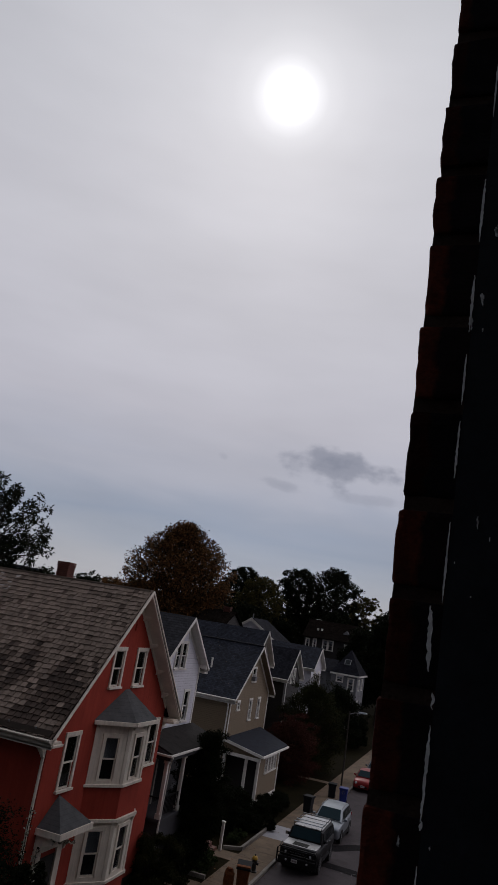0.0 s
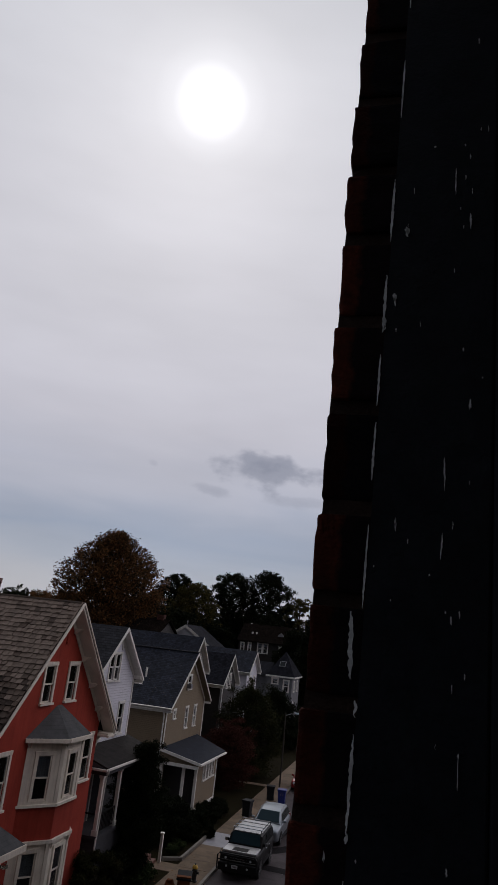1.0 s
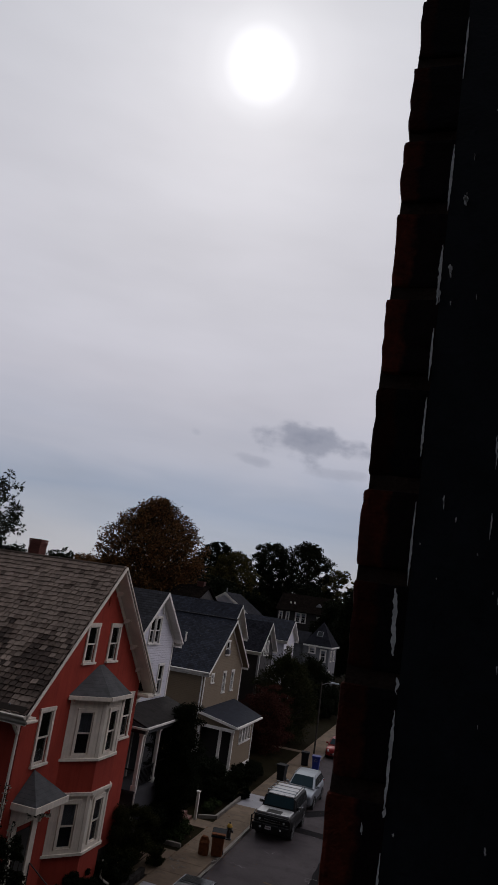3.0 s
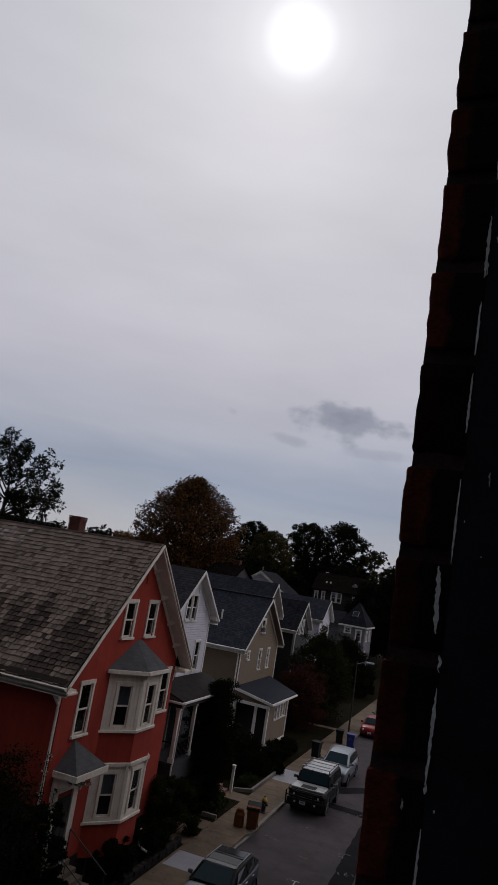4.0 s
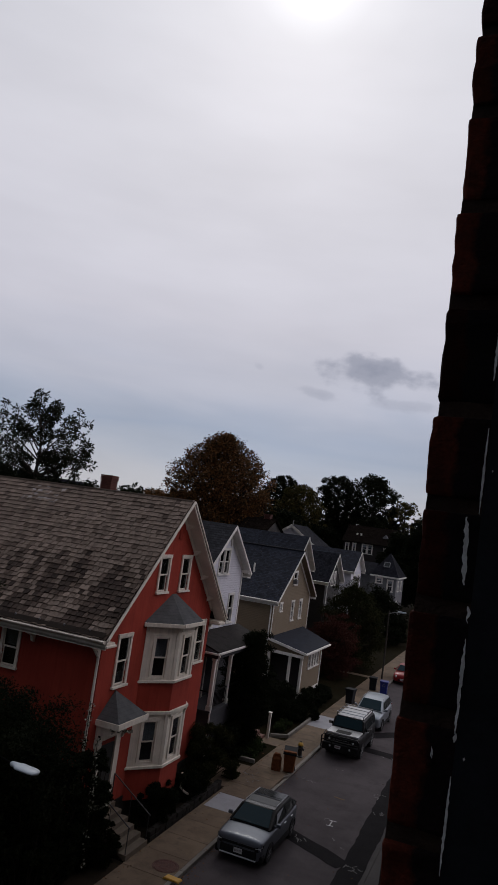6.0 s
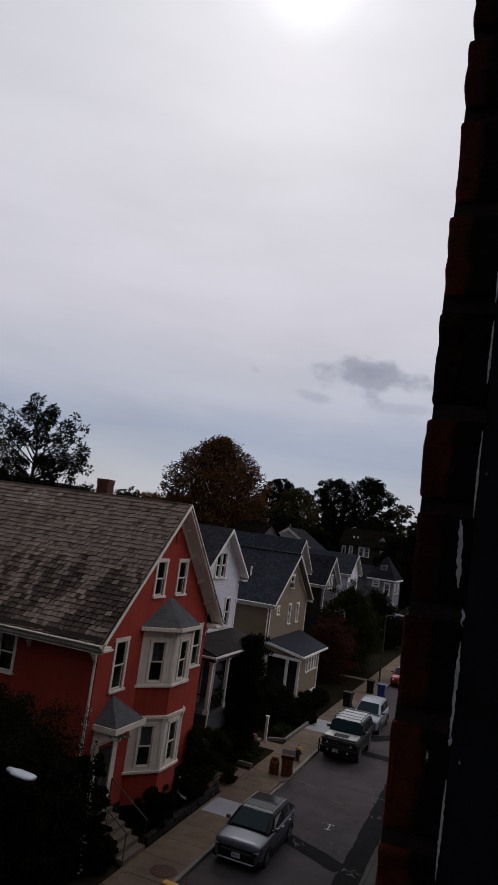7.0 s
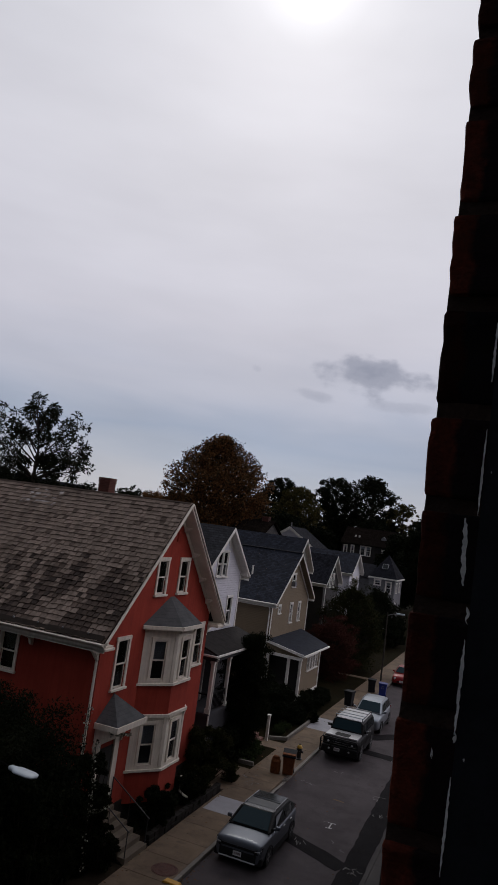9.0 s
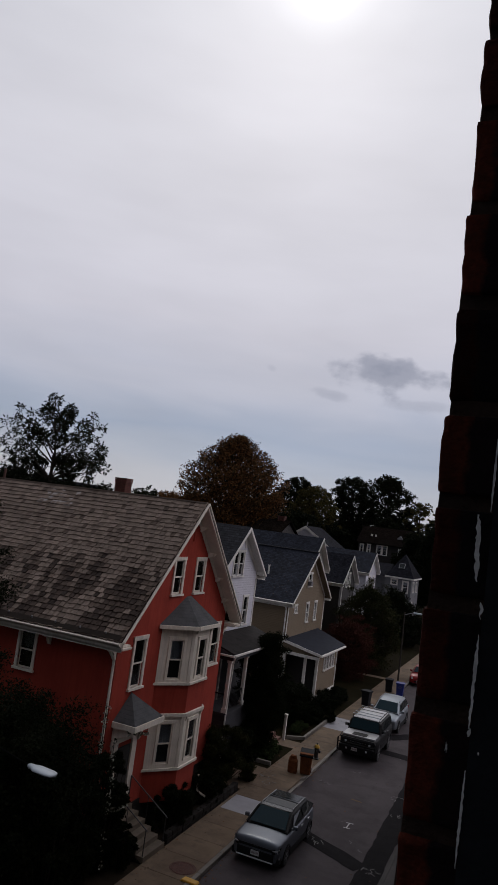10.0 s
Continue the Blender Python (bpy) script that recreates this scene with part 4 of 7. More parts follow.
crown_tree("dark leafy tree beyond the roofs", (-17.6, 146, 0), [(5, 4.5), (12, 5.0), (16, 4.0), (18.6, 1.5)], DARKLEAF, 90, 140, 0.24, 18, group=WOODS)
for i, (px_, py_, h_, r_, m_, s_) in enumerate([(-14.6, 112, 17.6, 5.0, DARKLEAF, 15), (-53, 104, 17.0, 6.0, RUSTLEAF, 16), (-61, 108, 16.6, 6.0, RUSTLEAF, 17), (-41, 49, 15.0, 5.0, DARKLEAF, 19), (-35.5, 47.5, 14.4, 4.4, DARKLEAF, 20), (-38.5, 47, 14.6, 4.4, DARKLEAF, 52), (-45.5, 50, 15.2, 4.4, DARKLEAF, 53),
                                                (-33.6, 48.5, 13.8, 2.6, DARKLEAF, 56), (-48, 120, 18.5, 8, DARKLEAF, 27), (-38, 118, 16.5, 6, DARKLEAF, 28), (-77, 112, 16.4, 5.5, DARKLEAF, 57), (-27.5, 138, 17.5, 5, DARKLEAF, 58)]):
    tree("tree", "dark leafy tree beyond the roofs" if m_ is DARKLEAF else "autumn-coloured tree beyond the roofs", (px_, py_, 0), h_, r_, m_, 24000, 0.2 if py_ > 60 else 0.15, s_, 0.4, clumps=90, low=0.2, cs=0.85, group=WOODS)
tree("tree", "green street tree in front of the houses", (-14.2, 66.0, 0.1), 8.3, 3.7, GREENLEAF, 52000, 0.065, 21, 0.2, clumps=110, low=0.06, cs=0.75)
tree("maple", "small dark red maple beside the lawn", (-14.6, 60.5, 0.1), 5.3, 2.8, REDLEAF, 30000, 0.055, 22, 0.14, clumps=70, low=0.06, flat=0.5)
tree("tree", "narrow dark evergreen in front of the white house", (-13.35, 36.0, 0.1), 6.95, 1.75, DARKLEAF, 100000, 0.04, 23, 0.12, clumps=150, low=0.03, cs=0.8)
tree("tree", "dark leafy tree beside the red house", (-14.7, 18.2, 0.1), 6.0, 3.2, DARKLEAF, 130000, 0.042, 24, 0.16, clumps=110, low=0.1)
shrub("shrub", "large rounded shrub beside the red house", (-12.8, 31.2, 0.1), 1.1, 1.6, 2.5, GREENLEAF, 26000, 0.042, 31)

# ---- the brick building with the open window ----
CZ, JY, AX = 12.0, 0.50, -0.0665
WALLX1 = 0.33
building = tagged(new("brick_building"), "dark red brick building with an open window", "building", kind="")
ROOM_Y0, ROOM_X1 = -3.2, 4.2
# out of view the wall runs on to y=36, added to shade cars and street
part("wall", boxes((AX + 0.012, WALLX1, JY + 0.008, 36.0, 0.0, 15.5), (AX + 0.006, WALLX1, -9.0, -0.62, 0.0, 15.5), (AX + 0.006, WALLX1, -0.62, JY + 0.006, 0.0, 11.05), (AX + 0.006, WALLX1, -0.62, JY + 0.006, 13.0, 15.5)), MORTAR, building)
part("outer_wall", boxes((WALLX1, 9.0, 35.7, 36.0, 0, 15.5), (WALLX1, 9.0, -9.0, -8.7, 0, 15.5), (9.0, 9.3, -9, 36, 0, 15.5)), BRICKFAR, building)
part("roof_deck", boxes((WALLX1, 9.0, -8.7, 35.7, 15.0, 15.4)), PATCH, building)
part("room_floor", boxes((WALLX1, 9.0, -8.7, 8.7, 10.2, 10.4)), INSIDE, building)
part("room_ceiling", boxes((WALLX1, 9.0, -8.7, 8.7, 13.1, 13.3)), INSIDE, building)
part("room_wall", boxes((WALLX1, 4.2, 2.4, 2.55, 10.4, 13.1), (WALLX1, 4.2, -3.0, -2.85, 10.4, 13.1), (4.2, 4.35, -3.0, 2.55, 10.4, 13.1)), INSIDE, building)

# ---- near jamb: worn brick ends and the painted wooden frame ----
COURSES = [0.3895, 0.3235, 0.2479, 0.1753, 0.0957, 0.0285, -0.0420, -0.1142, -0.1936]
tops = [COURSES[0] + 0.0725 * k for k in range(8, 0, -1)] + COURSES + [COURSES[-1] - 0.0725 * k for k in range(1, 11)]


def worn_brick(rnd, x0, y0, z0, z1, lx, ly):
    """A brick with chipped, rounded edges; x0, y0 are its outer corner on the street and window sides."""
    bm = bmesh.new()
    bmesh.ops.create_grid(bm, x_segments=1, y_segments=1, size=0.5)
    bm.clear()
    box(bm, x0, x0 + lx, y0, y0 + ly, z0, z1)
    bmesh.ops.subdivide_edges(bm, edges=bm.edges[:], cuts=5, use_grid_fill=True)
    sharp = [e for e in bm.edges if len(e.link_faces) == 2 and e.calc_face_angle() > 0.5]
    bmesh.ops.bevel(bm, geom=sharp, offset=0.0036, segments=2, affect="EDGES", profile=0.6)
    for v in bm.verts:
        q = v.co * 52 + Vector((z0 * 91, 0, 0))
        v.co += Vector((noise.noise(q), noise.noise(q + Vector((7, 3, 1))), noise.noise(q + Vector((2, 9, 4))) * 0.6)) * 0.0017
        q = q * 3.1
        v.co += Vector((noise.noise(q), noise.noise(q + Vector((7, 3, 1))), noise.noise(q + Vector((2, 9, 4))) * 0.6)) * 0.0011
    return bm


def jamb():
    rnd = random.Random(8)
    for k, (a, b) in enumerate(zip(tops, tops[1:])):
        z1, z0 = CZ + a - 0.001, CZ + b + 0.0095
        mid = (z0 + z1) / 2 - CZ
        # courses shift out low down and in high up to fit the camera's view
        out = AX + rnd.uniform(-0.0015, 0.002) - 0.018 * max(0.0, 0.1 - mid) + 0.015 * max(0.0, mid - 0.22)
        lx, ly = (0.098, 0.205) if k % 2 else (0.2, 0.098)
        bm = worn_brick(rnd, out, JY + rnd.uniform(-0.002, 0.002), z0, z1, lx, ly)
        # the lower edge is set back to fit the outline in the camera's view
        for v in bm.verts:
            v.co.x += (z1 - v.co.z) * 0.022
        part("brick", bm, BRICK, building)


jamb()
bm = bmesh.new()
for k in range(40):
    za, zb = [11.05 + 1.95 * q / 40 for q in (k, k + 1)]
    xa, xb = [AX + 0.0018 - 0.018 * max(0.0, CZ + 0.1 - z) + 0.015 * max(0.0, z - CZ - 0.22) for z in (za, zb)]
    prism(bm, [(xa + 0.0006 * math.sin(k * 2.1), JY + 0.004, za), (0.12, JY + 0.004, za), (0.12, JY + 0.004, zb), (xb + 0.0006 * math.sin(k * 2.1 + 2.1), JY + 0.004, zb)], (0, 0.2, 0))
part("mortar_joints", bm, MORTAR, building)
wf = thing("window_frame", "chipped black-painted wooden window frame with bare streaks", "window", (0.0, JY, 11.05))


def seam(z):
    """Where the casing's worn edge stands, z metres over the eye."""
    return -0.0306 + 0.010 * z + 0.012 * max(0.0, min(z, 0.62) - 0.22)


bm = bmesh.new()
prism(bm, [(seam(-0.95), JY - 0.002, 11.05), (0.055, JY - 0.002, 11.05), (0.055, JY - 0.002, 13.0), (seam(1.0), JY - 0.002, 13.0)], (0, -0.012, 0))
bmesh.ops.bevel(bm, geom=bm.edges[:], offset=0.0015, segments=2, affect="EDGES")
part("outer_casing", bm, FRAMEPAINT, wf)
part("stile", boxes((0.056, 0.115, JY - 0.018, JY - 0.002, 11.05, 13.0), bevel=0.004), FRAMEPAINT, wf)
part("inner_stop", boxes((0.115, 0.32, JY - 0.03, JY - 0.002, 11.05, 13.0), bevel=0.004), FRAMEPAINT, wf)
part("frame_head", boxes((-0.03, 0.32, -0.62, JY - 0.002, 12.95, 13.0), bevel=0.004), FRAMEPAINT, wf)
part("sill_board", boxes((-0.05, 0.32, -0.62, JY - 0.002, 11.05, 11.1), bevel=0.004), FRAMEPAINT, wf)


# ---- vehicles ----
def paint(name, color, metal=0.5, rough=0.32):
    return surface(name, color, rough, 0.06, 200, 2.5, 0.02, metal=metal, coat=0.1, spec=0.3)


SILVERGREY = paint("silver_grey_paint", (0.115, 0.127, 0.15), 0.7, 0.5)
SILVER = paint("silver_paint", (0.46, 0.465, 0.475), 0.6, 0.36)
PEARL = paint("pale_silver_paint", (0.235, 0.262, 0.29), 0.7, 0.38)
REDPAINT = paint("red_paint", (0.23, 0.011, 0.012), 0.1, 0.4)
BLACKPAINT = surface("black_paint", (0.006, 0.006, 0.0065), 0.45, 0.06, 200, 2.5, 0.02, spec=0.1)
TRIMBLACK = surface("black_plastic", (0.009, 0.009, 0.0098), 0.6, 0.15, 120, 3, 0.1, spec=0.2)
RUBBER = surface("tyre_rubber", (0.014, 0.014, 0.014), 0.85, 0.2, 90, 3, 0.3)
RIM = surface("wheel_alloy", (0.25, 0.25, 0.26), 0.35, 0.1, 60, 3, 0.05, metal=0.9)
ROOFGLOSS = surface("dark_gloss_roof_paint", (0.03, 0.036, 0.044), 0.16, 0.08, 20, 2, 0.0, spec=0.3)
CARGLASS = surface("tinted_car_glass", (0.003, 0.007, 0.0085), 0.1, 0.05, 20, 2, 0.0, spec=0.2)
# teal base puts the screen's reflection and the cabin behind into its colour
WINDSCREEN = surface("teal_windscreen", (0.007, 0.021, 0.028), 0.1, 0.05, 20, 2, 0.0, spec=0.09)
HEADLAMP = surface("clear_lamp", (0.55, 0.57, 0.60), 0.12, 0.05, 20, 2, 0.0, coat=1.0)
TAILLAMP = surface("red_lamp", (0.25, 0.01, 0.01), 0.15, 0.05, 20, 2, 0.0, coat=1.0)
PLATE = surface("plate_white", (0.55, 0.56, 0.58), 0.5, 0.04, 60, 3, 0.0)
PLATEMARK = surface("plate_dark_marks", (0.10, 0.05, 0.06), 0.5, 0.04, 60, 3, 0.0)


def skin(bm, rings, closed=True):
    """Loft matching rings of points into a shell and cap its ends."""
    vs = [[bm.verts.new(p) for p in r] for r in rings]
    k = len(vs[0])
    for a, b in zip(vs, vs[1:]):
        for i in range(k if closed else k - 1):
            bm.faces.new((a[i], a[(i + 1) % k], b[(i + 1) % k], b[i]))
    bm.faces.new(vs[0][::-1]), bm.faces.new(vs[-1])
    return bm


def sheet(bm, a, b, c, d, inset=0.05, lift=0.006, thick=0.008):
    """A pane laid on the four-cornered field a b c d, drawn in from its edges."""
    p = [Vector(q) for q in (a, b, c, d)]
    mid = sum(p, Vector()) / 4
    q = [v + (mid - v).normalized() * inset for v in p]
    n = (q[1] - q[0]).cross(q[3] - q[0]).normalized()
    lo = [bm.verts.new(v + n * lift) for v in q]
    hi = [bm.verts.new(v + n * (lift + thick)) for v in q]
    bm.faces.new(lo[::-1]), bm.faces.new(hi)
    for i in range(4):
        bm.faces.new((lo[i], lo[(i + 1) % 4], hi[(i + 1) % 4], hi[i]))
    return bm


def wheel(parent, x, y, r, w, s):
    """A wheel whose outer face looks to side s."""
    bm = bmesh.new()
    prof = [(r * 0.62, -w / 2), (r * 0.93, -w / 2), (r, -w * 0.32), (r, w * 0.32), (r * 0.93, w / 2), (r * 0.62, w / 2)]
    turn = Matrix.Translation((x, y, r)) @ Matrix.Rotation(math.pi / 2, 4, "Y")
    lathe(bm, (0, 0, 0), prof, 26)
    bmesh.ops.transform(bm, matrix=turn, verts=bm.verts[:])
    t = part("wheel", bm, RUBBER, parent, smooth=False)
    bm = bmesh.new()
    lathe(bm, (0, 0, 0), [(r * 0.6, s * w * 0.40), (r * 0.63, s * w * 0.47), (r * 0.56, s * w * 0.45), (r * 0.2, s * w * 0.42), (r * 0.1, s * w * 0.46)], 20)
    for k in range(5):
        a = k * 1.2566
        beam(bm, (math.cos(a) * r * 0.1, math.sin(a) * r * 0.1, s * w * 0.47), (math.cos(a) * r * 0.58, math.sin(a) * r * 0.58, s * w * 0.47), r * 0.16, 0.02)
    bmesh.ops.transform(bm, matrix=turn, verts=bm.verts[:])
    part("rim", bm, RIM, t)
    return t


def car(name, label, x, yf, wide, body, cabin, colour, roof_colour, wheels, r, tall_face=False):
    """A parked car that faces the viewer. body: stations (s, half width, underside, shoulder, bonnet); cabin: (s, half foot, half roof, foot, roof)."""
    c = thing(name, label, "car", (x, yf + body[-1][0] / 2, 0))
    P = lambda u, s, z: (x + u, yf + s, z)
    rings = []
    for s, hw, zl, zs, zt in body:
        half = [(hw * 0.90, zl), (hw * 0.99, zl + 0.1), (hw, (zl + zs) / 2), (hw * 0.985, zs - 0.07), (hw * 0.93, zs), (hw * 0.55, zs + (zt - zs) * 0.75), (hw * 0.2, zt)]
        ring = [P(u, s, z) for u, z in half] + [P(-u, s, z) for u, z in half[::-1]]
        rings.append(ring)
    shell = part("body", skin(bmesh.new(), rings), colour, c, smooth=True)
    if not tall_face:
        soft = shell.modifiers.new("rounding", "SUBSURF")
        soft.levels = soft.render_levels = 2
    rings = []
    for s, b, t, z0, z1 in cabin:
        half = [(b, z0), (b * 0.75 + t * 0.25, z0 + (z1 - z0) * 0.3), (t + (b - t) * 0.1, z1 - (z1 - z0) * 0.10), (t * 0.9, z1 - 0.008), (t * 0.4, z1 + 0.015)]
        rings.append([P(u, s, z) for u, z in half] + [P(-u, s, z) for u, z in half[::-1]])
    cab = part("cabin", skin(bmesh.new(), rings), roof_colour, c)
    # glass
    (s0, b0, t0, f0, r0), (s1, b1, t1, f1, r1) = cabin[0], cabin[1]
    part("windscreen", sheet(bmesh.new(), P(-t0 * 0.99, s0, r0 + 0.035), P(t0 * 0.99, s0, r0 + 0.035), P(t1 * 0.95, s1, r1 + 0.03), P(-t1 * 0.95, s1, r1 + 0.03), 0.07, 0.004), WINDSCREEN, c)
    for k in range(1, len(cabin) - 1):
        (sa, ba, ta, fa, ra), (sb, bb, tb, fb, rb) = cabin[k], cabin[k + 1]
        last = k == len(cabin) - 2
        for g in (-1, 1):
            tb2, rb2 = (tb, max(rb, fb + 0.12)) if last else (tb, rb)
            q = [P(g * ba * 0.985, sa - (0.35 if k == 1 and not tall_face else 0), fa + 0.06), P(g * bb * 0.985, sb, fb + 0.06), P(g * (tb2 + (bb - tb2) * 0.16), sb, rb2 - 0.09), P(g * (ta + (ba - ta) * 0.16), sa, ra - 0.09)]
            part("side_window", sheet(bmesh.new(), *(q if g > 0 else q[::-1]), 0.045, 0.022), CARGLASS, c)
    (sa, ba, ta, fa, ra), (sb, bb, tb, fb, rb) = cabin[-2], cabin[-1]
    part("rear_window", sheet(bmesh.new(), P(ta * 0.95, sa, ra - 0.03), P(-ta * 0.95, sa, ra - 0.03), P(-bb * 0.9, sb, fb + 0.05), P(bb * 0.9, sb, fb + 0.05), 0.05, 0.012), CARGLASS, c)
    hw = wide / 2
    for sw in wheels:
        for g in (-1, 1):
            wheel(c, x + g * (hw - 0.12), yf + sw, r, 0.24, g)
            bm = bmesh.new()
            pts = [(math.cos(a) * (r + 0.06), math.sin(a) * (r + 0.06)) for a in [math.pi * i / 10 for i in range(11)]]
            inner = [(math.cos(a) * (r + 0.005), math.sin(a) * (r + 0.005)) for a in [math.pi * i / 10 for i in range(10, -1, -1)]]
            prism(bm, [P(g * (hw - 0.03), sw + u, r + v) for u, v in pts + inner], (g * 0.045, 0, 0))
            part("wheel_arch", bm, TRIMBLACK, c)
    for g in (-1, 1):
        bm = bmesh.new()
        box(bm, x + g * (hw - 0.03), x + g * (hw + 0.15), yf + cabin[0][0] + 0.40, yf + cabin[0][0] + 0.52, cabin[0][3] + 0.04, cabin[0][3] + 0.18, bevel=0.035)
        box(bm, x + g * (hw - 0.16), x + g * (hw + 0.0), yf + cabin[0][0] + 0.43, yf + cabin[0][0] + 0.49, cabin[0][3] + 0.0, cabin[0][3] + 0.08, bevel=0.012)
        part("wing_mirror", bm, colour if colour is not BLACKPAINT else TRIMBLACK, c)
        for sd in (cabin[1][0] + 0.55, cabin[1][0] + 1.35):
            bm = bmesh.new()
            box(bm, x + g * (hw - 0.02), x + g * (hw + 0.025), yf + sd, yf + sd + 0.2, cabin[0][3] - 0.13, cabin[0][3] - 0.09, bevel=0.01)
            part("door_handle", bm, HEADLAMP, c)
        bm = bmesh.new()
        box(bm, x + g * (hw * 0.99 - 0.01), x + g * (hw * 0.99 + 0.014), yf + wheels[0] + r + 0.08, yf + wheels[1] - r - 0.08, body[2][2], body[2][2] + 0.24)
        part("sill_trim", bm, TRIMBLACK, c)
    return c, P


def number_plate(c, P, s, z, u=0.0):
    bm = bmesh.new()
    box(bm, *[P(u - 0.16, 0, 0)[0], P(u + 0.16, 0, 0)[0]], P(0, s - 0.012, 0)[1], P(0, s, 0)[1], z, z + 0.16)
    plate = part("number_plate", bm, PLATE, c, "white plate with dark bars")
    bm = bmesh.new()
    for k in range(6):
        box(bm, P(u - 0.12 + k * 0.042, 0, 0)[0], P(u - 0.095 + k * 0.042, 0, 0)[0], P(0, s - 0.016, 0)[1], P(0, s - 0.012, 0)[1], z + 0.045, z + 0.115)
    part("plate_bars", bm, PLATEMARK, plate, kind="stuff")


def front(name, c, P, mat, u0, u1, s0, s1, z0, z1, bevel=0.02, label=""):
    bm = bmesh.new()
    box(bm, P(u0, 0, 0)[0], P(u1, 0, 0)[0], P(0, s0, 0)[1], P(0, s1, 0)[1], z0, z1, bevel=bevel)
    return part(name, bm, mat, c, label)


# silver-grey crossover
CBODY = [(0.0, 0.74, 0.30, 0.72, 0.74), (0.03, 0.84, 0.25, 0.87, 0.89), (0.08, 0.875, 0.22, 0.925, 0.945), (0.16, 0.89, 0.215, 0.943, 0.965), (0.34, 0.905, 0.21, 0.958, 0.985), (0.66, 0.915, 0.21, 0.98, 1.012), (1.0, 0.915, 0.21, 1.0, 1.04), (2.2, 0.915, 0.21, 1.02, 1.06), (3.5, 0.91, 0.23, 1.04, 1.08), (4.2, 0.87, 0.28, 1.03, 1.06), (4.40, 0.78, 0.38, 0.95, 1.0)]
CCAB = [(0.98, 0.82, 0.78, 1.00, 1.04), (1.80, 0.855, 0.67, 1.00, 1.43), (2.65, 0.86, 0.685, 1.01, 1.49), (3.6, 0.85, 0.665, 1.02, 1.45), (4.24, 0.80, 0.72, 1.03, 1.14)]
c, P = car("crossover", "silver-grey crossover parked at the kerb", -8.5, 24.85, 1.83, CBODY, CCAB, SILVERGREY, BLACKPAINT, (0.88, 3.55), 0.33)
front("grille", c, P, TRIMBLACK, -0.70, 0.70, -0.02, 0.14, 0.33, 0.60)
front("upper_grille", c, P, TRIMBLACK, -0.66, 0.66, -0.012, 0.14, 0.66, 0.745, 0.012)
for g in (-1, 1):
    front("corner_trim", c, P, TRIMBLACK, g * 0.66, g * 0.915, 0.03, 0.34, 0.24, 0.52, 0.06)
front("bumper_trim", c, P, HEADLAMP, -0.70, 0.70, -0.045, 0.1, 0.30, 0.34, 0.012, "silver lower bumper strip")
front("badge", c, P, RIM, -0.09, 0.09, -0.012, 0.05, 0.715, 0.74, 0.008)
for g in (-1, 1):
    bm = bmesh.new()
    prism(bm, [P(g * 0.64, 0.02, 0.62), P(g * 0.86, 0.16, 0.64), P(g * 0.90, 0.24, 0.84), P(g * 0.64, 0.03, 0.77)], (0, -0.085, 0.0))
    hl = part("headlight", bm, TRIMBLACK, c, "dark headlight with thin bright strips")
    bm = bmesh.new()
    beam(bm, P(g * 0.66, -0.065, 0.75), P(g * 0.80, 0.02, 0.735), 0.02, 0.025)
    beam(bm, P(g * 0.80, 0.02, 0.735), P(g * 0.87, 0.11, 0.79), 0.02, 0.025)
    beam(bm, P(g * 0.80, 0.02, 0.735), P(g * 0.84, 0.06, 0.66), 0.02, 0.025)
    part("light_strip", bm, HEADLAMP, hl)
    bm = bmesh.new()
    tube(bm, [P(g * 0.62, 1.95, 1.445), P(g * 0.62, 2.05, 1.515), P(g * 0.61, 3.5, 1.49), P(g * 0.60, 3.65, 1.435)], 0.016, 6)
    part("roof_rail", bm, RIM, c, "silver roof rail")
    front("tail_light", c, P, TAILLAMP, g * 0.66, g * 0.78, 4.2, 4.37, 0.85, 1.02, 0.02)
part("roof_panel", sheet(bmesh.new(), P(-0.62, 1.84, 1.445), P(0.62, 1.84, 1.445), P(0.63, 2.08, 1.463), P(-0.63, 2.08, 1.463), 0.015, 0.004), ROOFGLOSS, c, "dark glossy roof panel")
part("roof_panel", sheet(bmesh.new(), P(-0.64, 2.72, 1.503), P(0.64, 2.72, 1.503), P(0.62, 3.6, 1.465), P(-0.62, 3.6, 1.465), 0.02, 0.004), ROOFGLOSS, c, "dark glossy roof panel")
part("sunroof", sheet(bmesh.new(), P(-0.62, 2.1, 1.465), P(0.62, 2.1, 1.465), P(0.63, 2.64, 1.505), P(-0.63, 2.64, 1.505), 0.015, 0.004), CARGLASS, c)
part("roof_glass", sheet(bmesh.new(), P(-0.56, 2.86, 1.499), P(0.56, 2.86, 1.499), P(0.54, 3.5, 1.472), P(-0.54, 3.5, 1.472), 0.02, 0.016), CARGLASS, c)
for g in (-1, 1):
    part("front_pillar", beam(bmesh.new(), P(g * 0.80, 0.99, 1.06), P(g * 0.662, 1.80, 1.44), 0.055, 0.03), BLACKPAINT, c)
number_plate(c, P, -0.018, 0.42)
bm = bmesh.new()
for g in (-1, 1):
    beam(bm, P(0.32 + g * 0.32, 1.06, 1.118), P(-0.15 + g * 0.32, 1.11, 1.142), 0.02, 0.012)
part("wiper", bm, TRIMBLACK, c)

